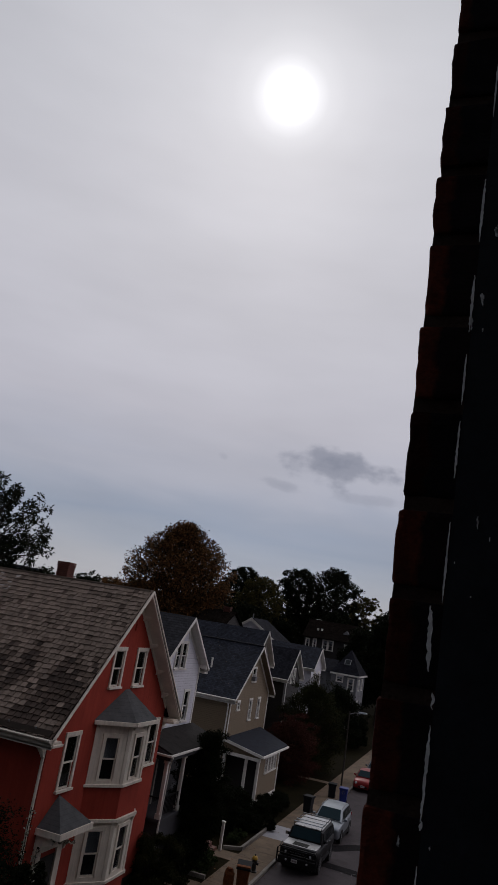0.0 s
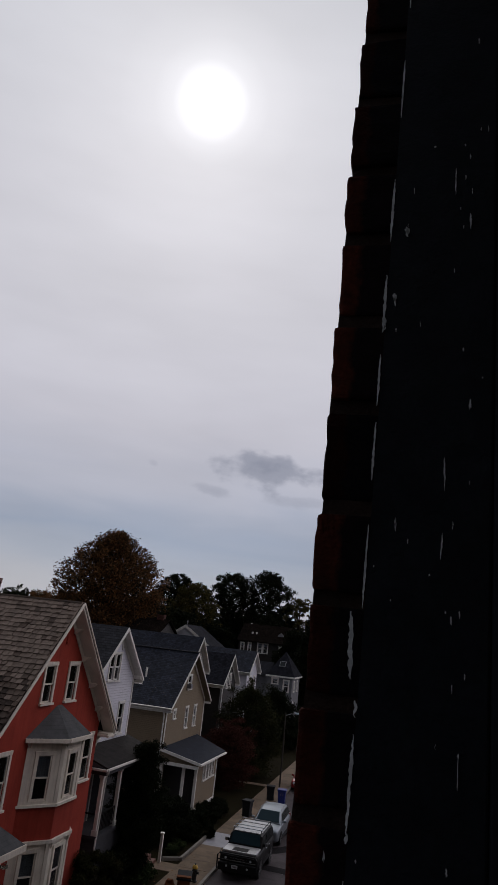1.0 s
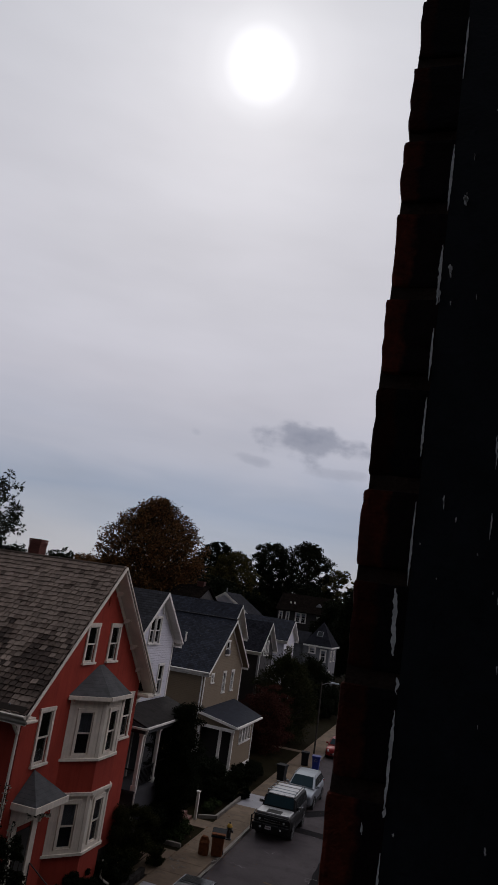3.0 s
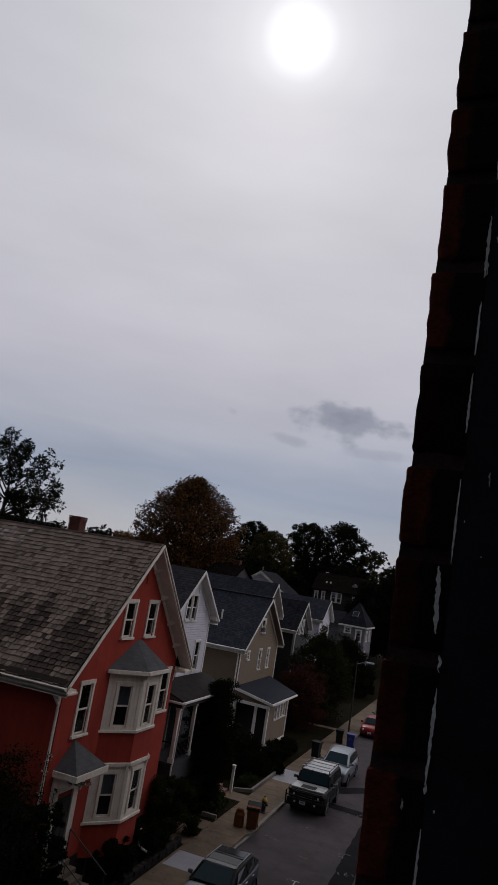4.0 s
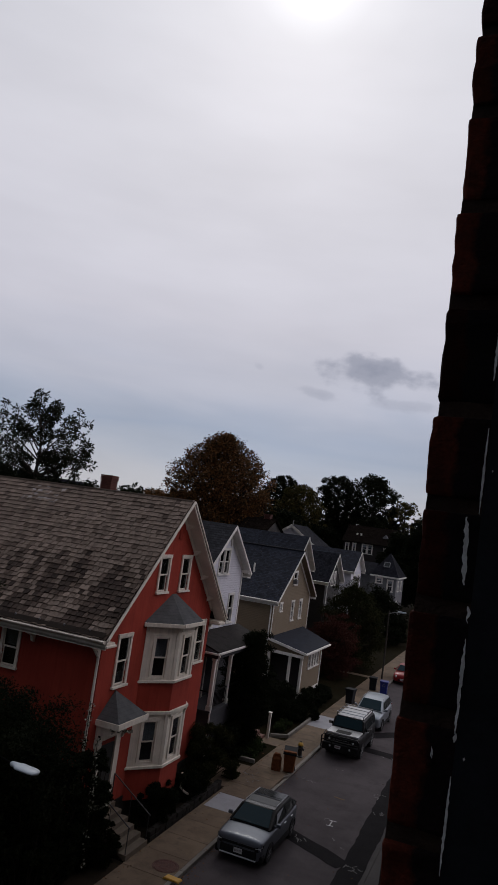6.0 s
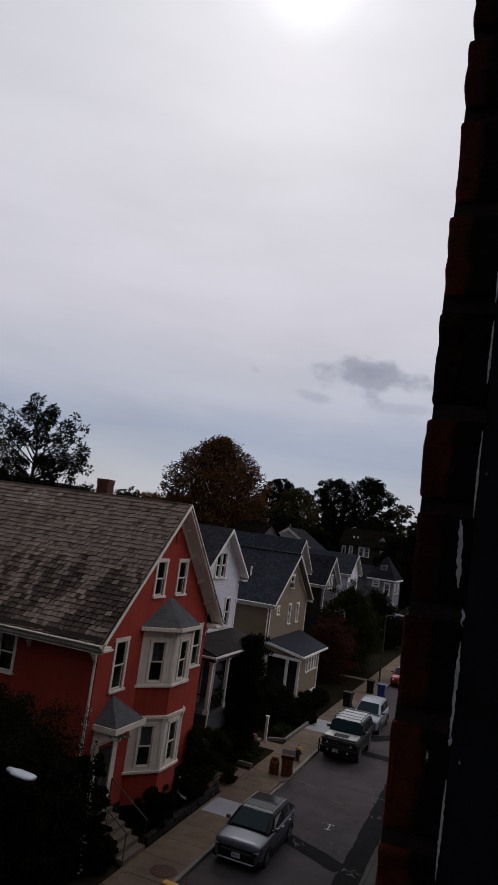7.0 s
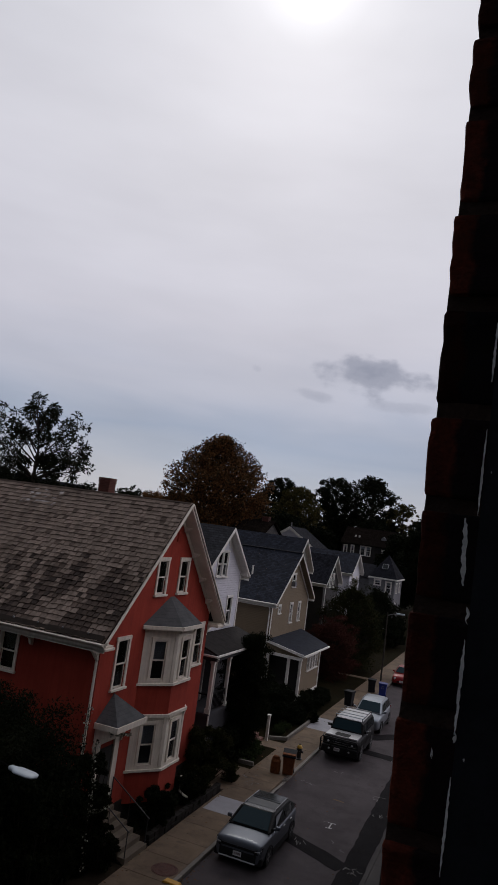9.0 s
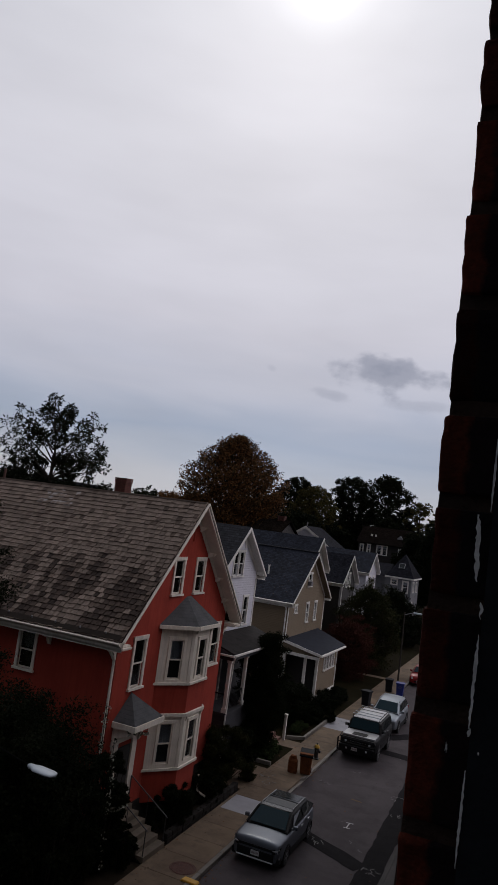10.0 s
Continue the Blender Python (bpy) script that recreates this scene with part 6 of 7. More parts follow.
# ---- porches ----
def white_porch():
    y0, y1, xf, xw, fl, ev, top = 32.45, 38.2, -13.5, -15.0, 2.72, 5.62, 6.2
    bm = bmesh.new()
    prism(bm, [(xf + 0.25, y0 - 0.3, ev), (xw, y0 - 0.3, top), (xw, y1 + 0.3, top), (xf + 0.25, y1 + 0.3, ev)], (0, 0, -0.1))
    roof = part("porch_roof", bm, PORCHROOF, white, "dark grey porch roof")
    part("porch_gutter", boxes((xf + 0.2, xf + 0.32, y0 - 0.32, y1 + 0.3, ev - 0.15, ev - 0.04), bevel=0.02), WHITE, roof)
    part("porch_frieze", boxes((xf - 0.1, xf + 0.12, y0 - 0.1, y1 + 0.1, ev - 0.38, ev - 0.11), (xw, xf - 0.1, y0 - 0.1, y0 + 0.06, ev - 0.38, ev - 0.11)), SHADESIDING, roof)
    bm = bmesh.new()
    prism(bm, [(xw, y0 - 0.32, top - 0.1), (xf + 0.3, y0 - 0.32, ev - 0.1), (xf + 0.3, y0 - 0.32, ev - 0.18), (xw, y0 - 0.32, ev - 0.18)], (0, 0.05, 0))
    part("porch_rake", bm, SHADESIDING, roof)
    part("side_gutter", boxes((xw, xf + 0.3, y0 - 0.44, y0 - 0.325, ev - 0.16, ev - 0.06), bevel=0.02), WHITE, roof)
    deck = part("porch_deck", boxes((xw, xf + 0.08, y0 - 0.08, y1 + 0.08, fl - 0.14, fl)), SHADESIDING, white)
    part("porch_skirt", boxes((xw, xf, y0, y0 + 0.1, 0.05, fl - 0.14), (xf - 0.1, xf, y0 + 0.1, y1, 0.05, fl - 0.14)), SHADESIDING, deck)
    for y in (y0 + 0.1, 34.6, 36.4, y1 - 0.1):
        bm = boxes((xf - 0.18, xf - 0.02, y - 0.08, y + 0.08, fl, ev - 0.38), (xf - 0.22, xf + 0.02, y - 0.12, y + 0.12, fl, fl + 0.22), (xf - 0.22, xf + 0.02, y - 0.12, y + 0.12, ev - 0.52, ev - 0.38))
        part("porch_post", bm, WHITE, deck)
    part("porch_rail", boxes((xf - 0.13, xf - 0.07, y0 + 0.2, 36.3, fl + 0.82, fl + 0.88), (xf - 0.13, xf - 0.07, y0 + 0.2, 36.3, fl + 0.10, fl + 0.14), (xw + 0.05, xf - 0.2, y0 + 0.07, y0 + 0.13, fl + 0.82, fl + 0.88)), TRIMBLACK, deck)
    y = y0 + 0.3
    while y < 36.3:
        part("baluster", boxes((xf - 0.115, xf - 0.085, y - 0.015, y + 0.015, fl + 0.14, fl + 0.82)), TRIMBLACK, deck)
        y += 0.16
    # dark sheet laid over the white wall to paint the shade under the roof
    part("porch_back", boxes((xw + 0.001, xw + 0.012, y0 + 0.2, 38.1, fl, ev - 0.1)), SHADESIDING, white)
    door = part("porch_door", boxes((xw + 0.013, xw + 0.06, 33.5, 34.45, fl, fl + 2.1)), GREYSIDING, white, "pale grey front door")
    part("door_casing", boxes((xw + 0.013, xw + 0.08, 33.38, 33.5, fl, fl + 2.22), (xw + 0.013, xw + 0.08, 34.45, 34.57, fl, fl + 2.22), (xw + 0.013, xw + 0.08, 33.5, 34.45, fl + 2.1, fl + 2.22)), WHITE, door)
    bm = bmesh.new()
    tube(bm, [(xf + 0.27, y0 - 0.2, ev - 0.2), (xf + 0.1, y0 + 0.02, ev - 0.55), (xf + 0.06, y0 + 0.02, fl + 0.3), (xf + 0.06, y0 - 0.05, fl - 0.1), (xf + 0.06, y0 - 0.05, 0.3)], 0.045, 8)
    part("downspout", bm, WHITE, white)
    # corner board and gable trim of the front
    part("corner_board", boxes((-15.0, -14.97, 38.05, 38.18, 0.1, 9.3)), WHITE, white)
    bm = bmesh.new()
    prism(bm, [(-14.995, 38.17, 9.12), (-14.995, 38.75, 9.02), (-14.995, 38.75, 9.1), (-14.995, 38.17, 9.3)], (0.38, 0, 0))
    part("eave_return", bm, WHITE, white)
    bm = bmesh.new()
    # arched verge board in the gable
    pts = [(35.42 + 0.62 * math.cos(a), 10.62 + 0.62 * math.sin(a)) for a in [math.pi * i / 10 for i in range(11)]]
    inner = [(35.42 + 0.50 * math.cos(a), 10.62 + 0.50 * math.sin(a)) for a in [math.pi * i / 10 for i in range(10, -1, -1)]]
    prism(bm, [(-14.998, y, z) for y, z in pts + inner], (0.05, 0, 0))
    part("arched_trim", bm, WHITE, white)


white_porch()


def tan_porch():
    xw, xf, y0, y1 = -16.6, -14.1, 49.4, 55.0
    bm = bmesh.new()
    prism(bm, [(xw, y0 - 0.25, 4.08), (xw, 57.6, 4.12), (-13.6, 55.35, 3.56), (-13.6, y0 - 0.65, 3.50)], (0, 0, -0.12))
    roof = part("porch_roof", bm, BLUEPORCH, tan, "blue-grey shingle porch roof")
    part("porch_gutter", boxes((-13.62, -13.48, y0 - 0.65, 55.4, 3.36, 3.47)), WHITE, roof)
    bm = bmesh.new()
    beam(bm, (xw, y0 - 0.32, 3.98), (-13.6, y0 - 0.67, 3.44), 0.06, 0.18)
    beam(bm, (xw, y0 - 0.30, 3.20), (-13.7, y0 - 0.6, 3.20), 0.08, 0.2)
    part("porch_rake", bm, WHITE, roof)
    part("porch_tympanum", prism(bmesh.new(), [(xw, y0 - 0.2, 3.1), (-13.8, y0 - 0.2, 3.1), (-13.8, y0 - 0.2, 3.36), (xw, y0 - 0.2, 3.9)], (0, 0.1, 0)), TAN, roof)
    holes = [(51.55 + k * 0.72, 51.55 + k * 0.72 + 0.52, 2.0, 2.95) for k in range(4)]
    part("porch_wall", holed(bmesh.new(), lambda u, v: (xf, u, v), [(y0 + 0.5, 0.2), (y1, 0.2), (y1, 3.3), (y0 + 0.5, 3.3)], holes, (-0.15, 0, 0)), TAN, tan)
    part("porch_wall", boxes((xw, xf - 0.15, y1 - 0.15, y1, 0.2, 3.3)), TAN, tan)
    # added dark partition, painting the shade inside the open porch
    part("porch_partition", boxes((xw, xf - 0.2, y0 + 0.9, y0 + 1.02, 0.2, 3.3)), BROWN, tan)
    for a, b, z0, z1 in holes:
        window(tan, (xf, (a + b) / 2, z0), (0, 1, 0), (1, 0, 0), b - a, z1 - z0, 0.09, WHITE, 0, plain=True)
    part("porch_base", boxes((xf, xf + 0.04, y0 + 0.4, y1 + 0.05, 0.12, 0.42)), WHITE, tan)
    for x, y in ((xf - 0.02, y0 + 0.42), (xf - 0.75, y0 - 0.1), (xw + 0.15, y0 - 0.1)):
        part("porch_post", boxes((x - 0.09, x + 0.09, y - 0.09, y + 0.09, 0.15, 3.3), (x - 0.12, x + 0.12, y - 0.12, y + 0.12, 0.15, 0.4)), WHITE, tan)
    part("porch_corner", boxes((xf - 0.08, xf + 0.05, y1 - 0.08, y1 + 0.05, 0.2, 3.36)), WHITE, tan)
    part("porch_floor", boxes((xw, xf - 0.15, y0 - 0.2, y1 - 0.15, 0.1, 0.7)), STONE, tan)
    downspout(tan, -16.72, 49.3, 6.55, 0.3, WHITE)
    part("corner_board", boxes((-16.6, -16.57, 49.3, 49.45, 0.1, 6.6)), WHITE, tan)
    part("corner_board", boxes((-16.6, -16.57, 58.45, 58.6, 0.1, 6.6)), WHITE, tan)
    for x, y, z in ((-19.2, 51.2, 8.55), (-21.5, 53.0, 9.95)):
        bm = bmesh.new()
        lathe(bm, (x, y, z - 0.3), [(0.07, 0), (0.07, 0.75), (0.09, 0.76), (0.09, 0.8)], 10)
        part("roof_vent", bm, WHITE, tan)
    # air conditioner in the gable window
    bm = bmesh.new()
    box(bm, -16.62, -16.3, 53.35, 53.85, 7.78, 8.1, bevel=0.02)
    part("air_conditioner", bm, GREYSIDING, tan)


tan_porch()
RIDGE = surface("pale_ridge_shingle", (0.055, 0.056, 0.062), 0.9, 0.3, 30, 3, 0.3, spec=0.15)
part("ridge_cap", beam(bmesh.new(), (-30.3, 53.95, 10.44), (-16.15, 53.95, 10.44), 0.26, 0.05), RIDGE, tan)


def roof_litter():
    """Small pale leaves and seed husks lying on the tan house's roof."""
    rnd = random.Random(71)
    verts, faces = [], []
    slope = (10.42 - 6.72) / 5.0
    for _ in range(90):
        d = rnd.uniform(0.1, 4.8)
        p = Vector((rnd.uniform(-24.5, -16.3), 53.95 - d, 10.42 - d * slope + 0.02))
        a, k = rnd.uniform(0, 6.28), rnd.uniform(0.015, 0.034)
        o = len(verts)
        for q in range(4):
            u, v = math.cos(a + q * 1.5708) * k, math.sin(a + q * 1.5708) * k
            verts.append((p.x + u, p.y - v * 0.8, p.z - v * 0.8 * slope + 0.006))
        faces.append((o, o + 1, o + 2, o + 3))
    ob = add_mesh("roof_litter", verts, faces, CONCRETE, None)
    tagged(ob, "pale fallen leaves on the blue-grey roof", "leaves", kind="stuff")


roof_litter()


# ---- far houses ----
def hip_house():
    h = thing("grey_house", "grey house with a steep hipped roof and white trim", "house", (-16.7, 97, 0))
    x0, x1, y0, y1, ze, za = -18.6, -15.35, 95.0, 101.0, 7.55, 10.65
    holes = [(-18.0, -17.3, 6.5, 7.15), (-16.45, -15.85, 5.6, 7.0), (-18.1, -17.5, 3.0, 4.4), (-16.45, -15.85, 3.0, 4.4)]
    part("front_wall", holed(bmesh.new(), lambda u, v: (u, y0, v), [(x0, 0), (x1, 0), (x1, ze), (x0, ze)], holes, (0, 0.2, 0)), GREYSIDING, h)
    side = [(96.2, 96.9, 5.7, 6.9), (98.6, 99.3, 5.7, 6.9), (96.2, 96.9, 3.0, 4.3)]
    part("side_wall", holed(bmesh.new(), lambda u, v: (x1, u, v), [(y0 + 0.2, 0), (y1, 0), (y1, ze), (y0 + 0.2, ze)], side, (-0.2, 0, 0)), GREYSIDING, h)
    part("back_wall", boxes((x0, x1 - 0.2, y1, y1 + 0.2, 0, ze), (x0 - 0.2, x0, y0, y1, 0, ze)), GREYSIDING, h)
    part("attic_floor", boxes((x0, x1 - 0.2, y0 + 0.2, y1, ze - 0.2, ze - 0.05), (x0, x1 - 0.2, 97.5, 97.6, 0, ze - 0.2)), INSIDE, h)
    for a, b, z0, z1 in holes:
        window(h, ((a + b) / 2, y0, z0), (1, 0, 0), (0, -1, 0), b - a, z1 - z0, 0.14, WHITE, 0.3)
    for a, b, z0, z1 in side:
        window(h, (x1, (a + b) / 2, z0), (0, 1, 0), (1, 0, 0), b - a, z1 - z0, 0.14, WHITE, 0.3)
    bm = bmesh.new()
    e = 0.3
    c = [bm.verts.new(p) for p in ((x0 - e, y0 - e, ze), (x1 + e, y0 - e, ze), (x1 + e, y1 + e, ze), (x0 - e, y1 + e, ze))]
    t = bm.verts.new(((x0 + x1) / 2, 98, za))
    for i in range(4):
        bm.faces.new((c[i], c[(i + 1) % 4], t))
    bm.faces.new(c[::-1])
    part("roof", bm, SHINGLEFAR, h)
    part("eave_board", boxes((x0 - e, x1 + e, y0 - e - 0.03, y0 - e, ze - 0.2, ze), (x1 + e, x1 + e + 0.03, y0 - e, y1 + e, ze - 0.2, ze)), WHITE, h)
    n = Vector((0, -(za - ze), 98 - y0 + e)).normalized()
    m = Matrix.Translation((-17.0, 96.2, 8.98)) @ Matrix.Rotation(math.atan2(za - ze, 98 - y0 + e), 4, "X")
    bm = bmesh.new()
    box(bm, -0.4, 0.4, -0.45, 0.45, -0.05, 0.1, m=m)
    sk = part("skylight", bm, METAL, h)
    bm = bmesh.new()
    box(bm, -0.34, 0.34, -0.39, 0.39, 0.1, 0.115, m=m)
    part("pane", bm, CARGLASS, sk)
    part("wing", boxes((-26, x0 - 0.2, 96.5, 102, 0, 7.4)), GREYSIDING, h)
    part("wing_roof", prism(bmesh.new(), [(-26.3, 96.0, 7.3), (-26.3, 99.3, 9.0), (-26.3, 102.5, 7.3)], (7.5, 0, 0)), SHINGLEFAR, h)


hip_house()


def far_house(name, label, x0, x1, y0, y1, ze, zr, along, wall, roofing, wins=()):
    """A house seen far off; along tells whether its ridge runs in x or in y."""
    h = thing(name, label, "house", ((x0 + x1) / 2, (y0 + y1) / 2, 0))
    holes = [(m - w / 2, m + w / 2, z, z + t) for m, z, w, t in wins]
    xm, ym = (x0 + x1) / 2, (y0 + y1) / 2
    if along == "y":
        outline = [(x0, 0), (x1, 0), (x1, ze), (xm, zr), (x0, ze)]
    else:
        outline = [(x0, 0), (x1, 0), (x1, ze), (x0, ze)]
    part("front_wall", holed(bmesh.new(), lambda u, v: (u, y0, v), outline, holes, (0, 0.2, 0)), wall, h)
    part("back_wall", prism(bmesh.new(), [(u, y1, v) for u, v in outline], (0, -0.2, 0)), wall, h)
    if along == "y":
        for x in (x0, x1 - 0.2):
            part("side_wall", boxes((x, x + 0.2, y0 + 0.2, y1 - 0.2, 0, ze - 0.05)), wall, h)
        for s, x in ((-1, x0), (1, x1)):
            xe = x + s * 0.4
            zz = ze - 0.4 * (zr - ze) / (xm - x0)
            part("roof", prism(bmesh.new(), [(xm, y0 - 0.4, zr + 0.15), (xe, y0 - 0.4, zz + 0.15), (xe, y0 - 0.4, zz), (xm, y0 - 0.4, zr)], (0, y1 - y0 + 0.8, 0)), roofing, h)
            part("rake_board", prism(bmesh.new(), [(xm, y0 - 0.404, zr + 0.12), (xe, y0 - 0.404, zz + 0.12), (xe, y0 - 0.404, zz - 0.26), (xm, y0 - 0.404, zr - 0.3)], (0, -0.05, 0)), WHITE, h)
    else:
        for x in (x0, x1 - 0.2):
            part("side_wall", prism(bmesh.new(), [(x, y0 + 0.2, 0), (x, y1 - 0.2, 0), (x, y1 - 0.2, ze), (x, ym, zr - 0.1), (x, y0 + 0.2, ze)], (0.2, 0, 0)), wall, h)
        for s, y in ((-1, y0), (1, y1)):
            ye = y + s * 0.4
            zz = ze - 0.4 * (zr - ze) / (ym - y0)
            part("roof", prism(bmesh.new(), [(x0 - 0.3, ym, zr + 0.15), (x0 - 0.3, ye, zz + 0.15), (x0 - 0.3, ye, zz), (x0 - 0.3, ym, zr)], (x1 - x0 + 0.6, 0, 0)), roofing, h)
    part("inner_floor", boxes((x0 + 0.2, x1 - 0.2, y0 + 0.25, y1 - 0.25, ze - 0.3, ze - 0.15), (x0 + 0.2, x1 - 0.2, ym, ym + 0.1, 0, ze - 0.3)), INSIDE, h)
    for m, z, w, t in wins:
        window(h, (m, y0, z), (1, 0, 0), (0, -1, 0), w, t, 0.16, WHITE, 0.3, plain=True)
    return h


fb = far_house("brown_roofed_house", "brown-roofed house with white dormers and windows", -30.6, -21.5, 126, 134, 11.5, 14.3, "x", BROWN, SHINGLEBROWN,
               [(-29.9, 9.5, 0.45, 1.4), (-28.6, 9.3, 0.4, 1.7), (-26.7, 9.5, 0.7, 1.6), (-25.7, 9.5, 0.7, 1.6), (-22.7, 9.2, 0.9, 1.6)])
for x in (-28.6, -27.85):
    part("roof_vent", boxes((x - 0.14, x + 0.14, 127.4, 127.7, 11.9, 13.0)), WHITE, fb)
for x in (-23.4,):
    part("dormer", prism(bmesh.new(), [(x - 0.5, 127.4, 12.1), (x + 0.5, 127.4, 12.1), (x + 0.5, 127.4, 12.8), (x, 127.4, 13.25), (x - 0.5, 127.4, 12.8)], (0, 2.5, 0)), GREYSIDING, fb)
fw = far_house("white_gabled_house", "far white gabled house with a grey roof", -36.9, -27.8, 100, 107.2, 9.65, 12.65, "y", WHITESIDING, SHINGLEFAR, [(-32.4, 9.4, 0.9, 1.5)])
bm = bmesh.new()
lathe(bm, (-32.9, 102, 12.1), [(0.09, 0), (0.09, 1.3)], 8)
part("flue", bm, METAL, fw)
fc = far_house("brown_house", "far brown house with a brick chimney", -35.4, -31.0, 84, 92, 11.0, 12.9, "x", BROWN, SHINGLEBROWN)
chimney(fc, -32.0, 88, 12.4, 13.5, 0.9, 0.7)
# a cross gable on the roof of the tall tan house
tall = [o for o in scene.objects if o.name == "tall_tan_house"][0]
bm = bmesh.new()
prism(bm, [(-27.6, 62.2, 9.6), (-24.2, 62.2, 9.6), (-25.9, 62.2, 11.2)], (0, 2.4, 0))
part("cross_gable", bm, CREAM, tall)
bm = bmesh.new()
beam(bm, (-25.9, 62.0, 11.35), (-24.0, 62.0, 9.55), 0.5, 0.14)
beam(bm, (-25.9, 62.0, 11.35), (-27.8, 62.0, 9.55), 0.5, 0.14)
part("cross_gable_rake", bm, WHITE, tall)
brown = [o for o in scene.objects if o.name == "brown_house"][0]
part("side_porch", prism(bmesh.new(), [(-18.0, 69.0, 4.6), (-16.2, 69.0, 3.9), (-16.2, 73.0, 3.9), (-18.0, 73.0, 4.6)], (0, 0, -0.15)), SHINGLEFAR, brown)
for y in (69.2, 71.0, 72.8):
    part("porch_post", boxes((-16.45, -16.3, y - 0.08, y + 0.08, 0.1, 3.8)), WHITE, brown)
part("corner_board", boxes((-18.0, -17.96, 69.3, 69.45, 0.1, 6.9)), WHITE, brown)

# ---- yards ----
wall_y = thing("retaining_wall", "low dark fieldstone wall along the pavement", "wall", (-11.72, 27, 0.1))
rs = random.Random(12)
y = 24.15
while y < 30.6:
    d = rs.uniform(0.28, 0.55)
    for z0 in (0.08, 0.27):
        bm = boxes((-11.87 - rs.uniform(0, 0.04), -11.66 + rs.uniform(-0.02, 0.02), y + 0.01, y + d - 0.01, z0, z0 + 0.18), bevel=0.02)
        part("stone", bm, STONE, wall_y)
    y += d
edge = thing("bed_edging", "pale stone edging round a planting bed", "edging", (-12.0, 40, 0.1))
for a, b in (((-13.6, 35.5), (-12.45, 34.82)), ((-12.45, 34.82), (-11.66, 34.86)), ((-12.55, 39.75), (-11.7, 40.3)), ((-11.7, 40.3), (-11.7, 45.6))):
    L = math.hypot(b[0] - a[0], b[1] - a[1])
    k = max(1, int(L / (0.25 if a[1] < 36 else 0.6)))
    for i in range(k):
        p, q = Vector((a[0] + (b[0] - a[0]) * i / k, a[1] + (b[1] - a[1]) * i / k, 0.2)), Vector((a[0] + (b[0] - a[0]) * (i + 0.96) / k, a[1] + (b[1] - a[1]) * (i + 0.96) / k, 0.2))
        part("stone", beam(bmesh.new(), p, q, 0.14, 0.2), GRANITE, edge)
st = thing("garden_steps", "red-brown steps with a white newel post", "steps", (-13.2, 38.9, 0.1))
REDSTEP = surface("red_brown_step_paint", (0.14, 0.06, 0.045), 0.75, 0.2, 60, 3, 0.2)
for i in range(4):
    part("step", boxes((-12.75 - 0.3 * (i + 1), -12.75 - 0.3 * i, 38.3, 39.3, 0.1, 0.1 + 0.19 * (i + 1)), bevel=0.01), REDSTEP, st)
part("newel_post", boxes((-12.66, -12.52, 39.28, 39.42, 0.1, 1.5), (-12.69, -12.49, 39.25, 39.45, 1.5, 1.56)), WHITE, st, "white square newel post")
part("walk", boxes((-12.75, PAVE_IN, 38.3, 39.6, 0.05, 0.135)), CONCRETE, st)
structure("garden_walk", boxes((-16.4, PAVE_IN - 0.015, 62.95, 63.75, 0.02, 0.136)), CONCRETE, "narrow concrete walk across the lawn", "walk")
pale = part("pale_patch", boxes((-11.5, -9.9, 28.45, 30.2, 0.1, 0.131)), PALECONCRETE, pavement, "pale new concrete patch")
part("pale_patch", boxes((-11.6, -9.86, 43.9, 46.9, 0.1, 0.131)), PALECONCRETE, pavement, "pale new concrete patch")

shrub("shrub", "low dark shrub below the bay window", (-12.25, 25.6, 0.1), 0.62, 1.6, 1.5, DARKLEAF, 22000, 0.042, 32)
shrub("shrub", "low dark shrub below the bay window", (-12.3, 28.4, 0.1), 0.6, 1.4, 1.3, DARKLEAF, 16000, 0.042, 33)
shrub("shrub", "small straggling shrub beside the driveway", (-11.75, 32.1, 0.1), 0.42, 0.55, 0.75, GREENLEAF, 2600, 0.04, 34)
shrub("shrub", "low green plants in the bed beside the steps", (-12.5, 36.7, 0.1), 0.6, 1.1, 0.6, GRASSLEAF, 6000, 0.05, 35)
shrub("shrub", "low green plants in the bed beside the steps", (-12.5, 35.55, 0.1), 0.8, 0.5, 0.4, GRASSLEAF, 5000, 0.04, 36)
shrub("hedge", "long dark clipped hedge in front of the tan house", (-12.85, 49.6, 0.1), 0.85, 3.6, 1.0, DARKLEAF, 30000, 0.042, 37, "hedge", 70)
shrub("shrub", "low green plants inside the stone edging", (-12.55, 41.7, 0.1), 0.45, 1.3, 0.45, GRASSLEAF, 9000, 0.035, 54)
shrub("hedge", "dark hedge along the pavement", (-12.5, 44.5, 0.1), 0.6, 1.4, 0.9, DARKLEAF, 14000, 0.042, 38, "hedge", 34)
shrub("shrub", "small dark clipped shrub by the pavement", (-11.55, 45.3, 0.12), 0.35, 0.35, 0.8, DARKLEAF, 2500, 0.045, 39)
shrub("shrub", "dark shrubs between the houses", (-15.2, 42.8, 0.1), 1.6, 2.6, 2.4, DARKLEAF, 9000, 0.08, 40)
shrub("shrub", "dark shrubs below the brown house", (-15.4, 67.5, 0.1), 1.4, 5.5, 3.0, DARKLEAF, 14000, 0.1, 41, "shrub", 50)
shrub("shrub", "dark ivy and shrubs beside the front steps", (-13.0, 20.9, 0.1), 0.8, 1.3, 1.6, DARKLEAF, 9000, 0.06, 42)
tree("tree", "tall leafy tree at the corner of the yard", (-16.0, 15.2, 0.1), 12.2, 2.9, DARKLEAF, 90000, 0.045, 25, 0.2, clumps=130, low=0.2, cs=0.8)
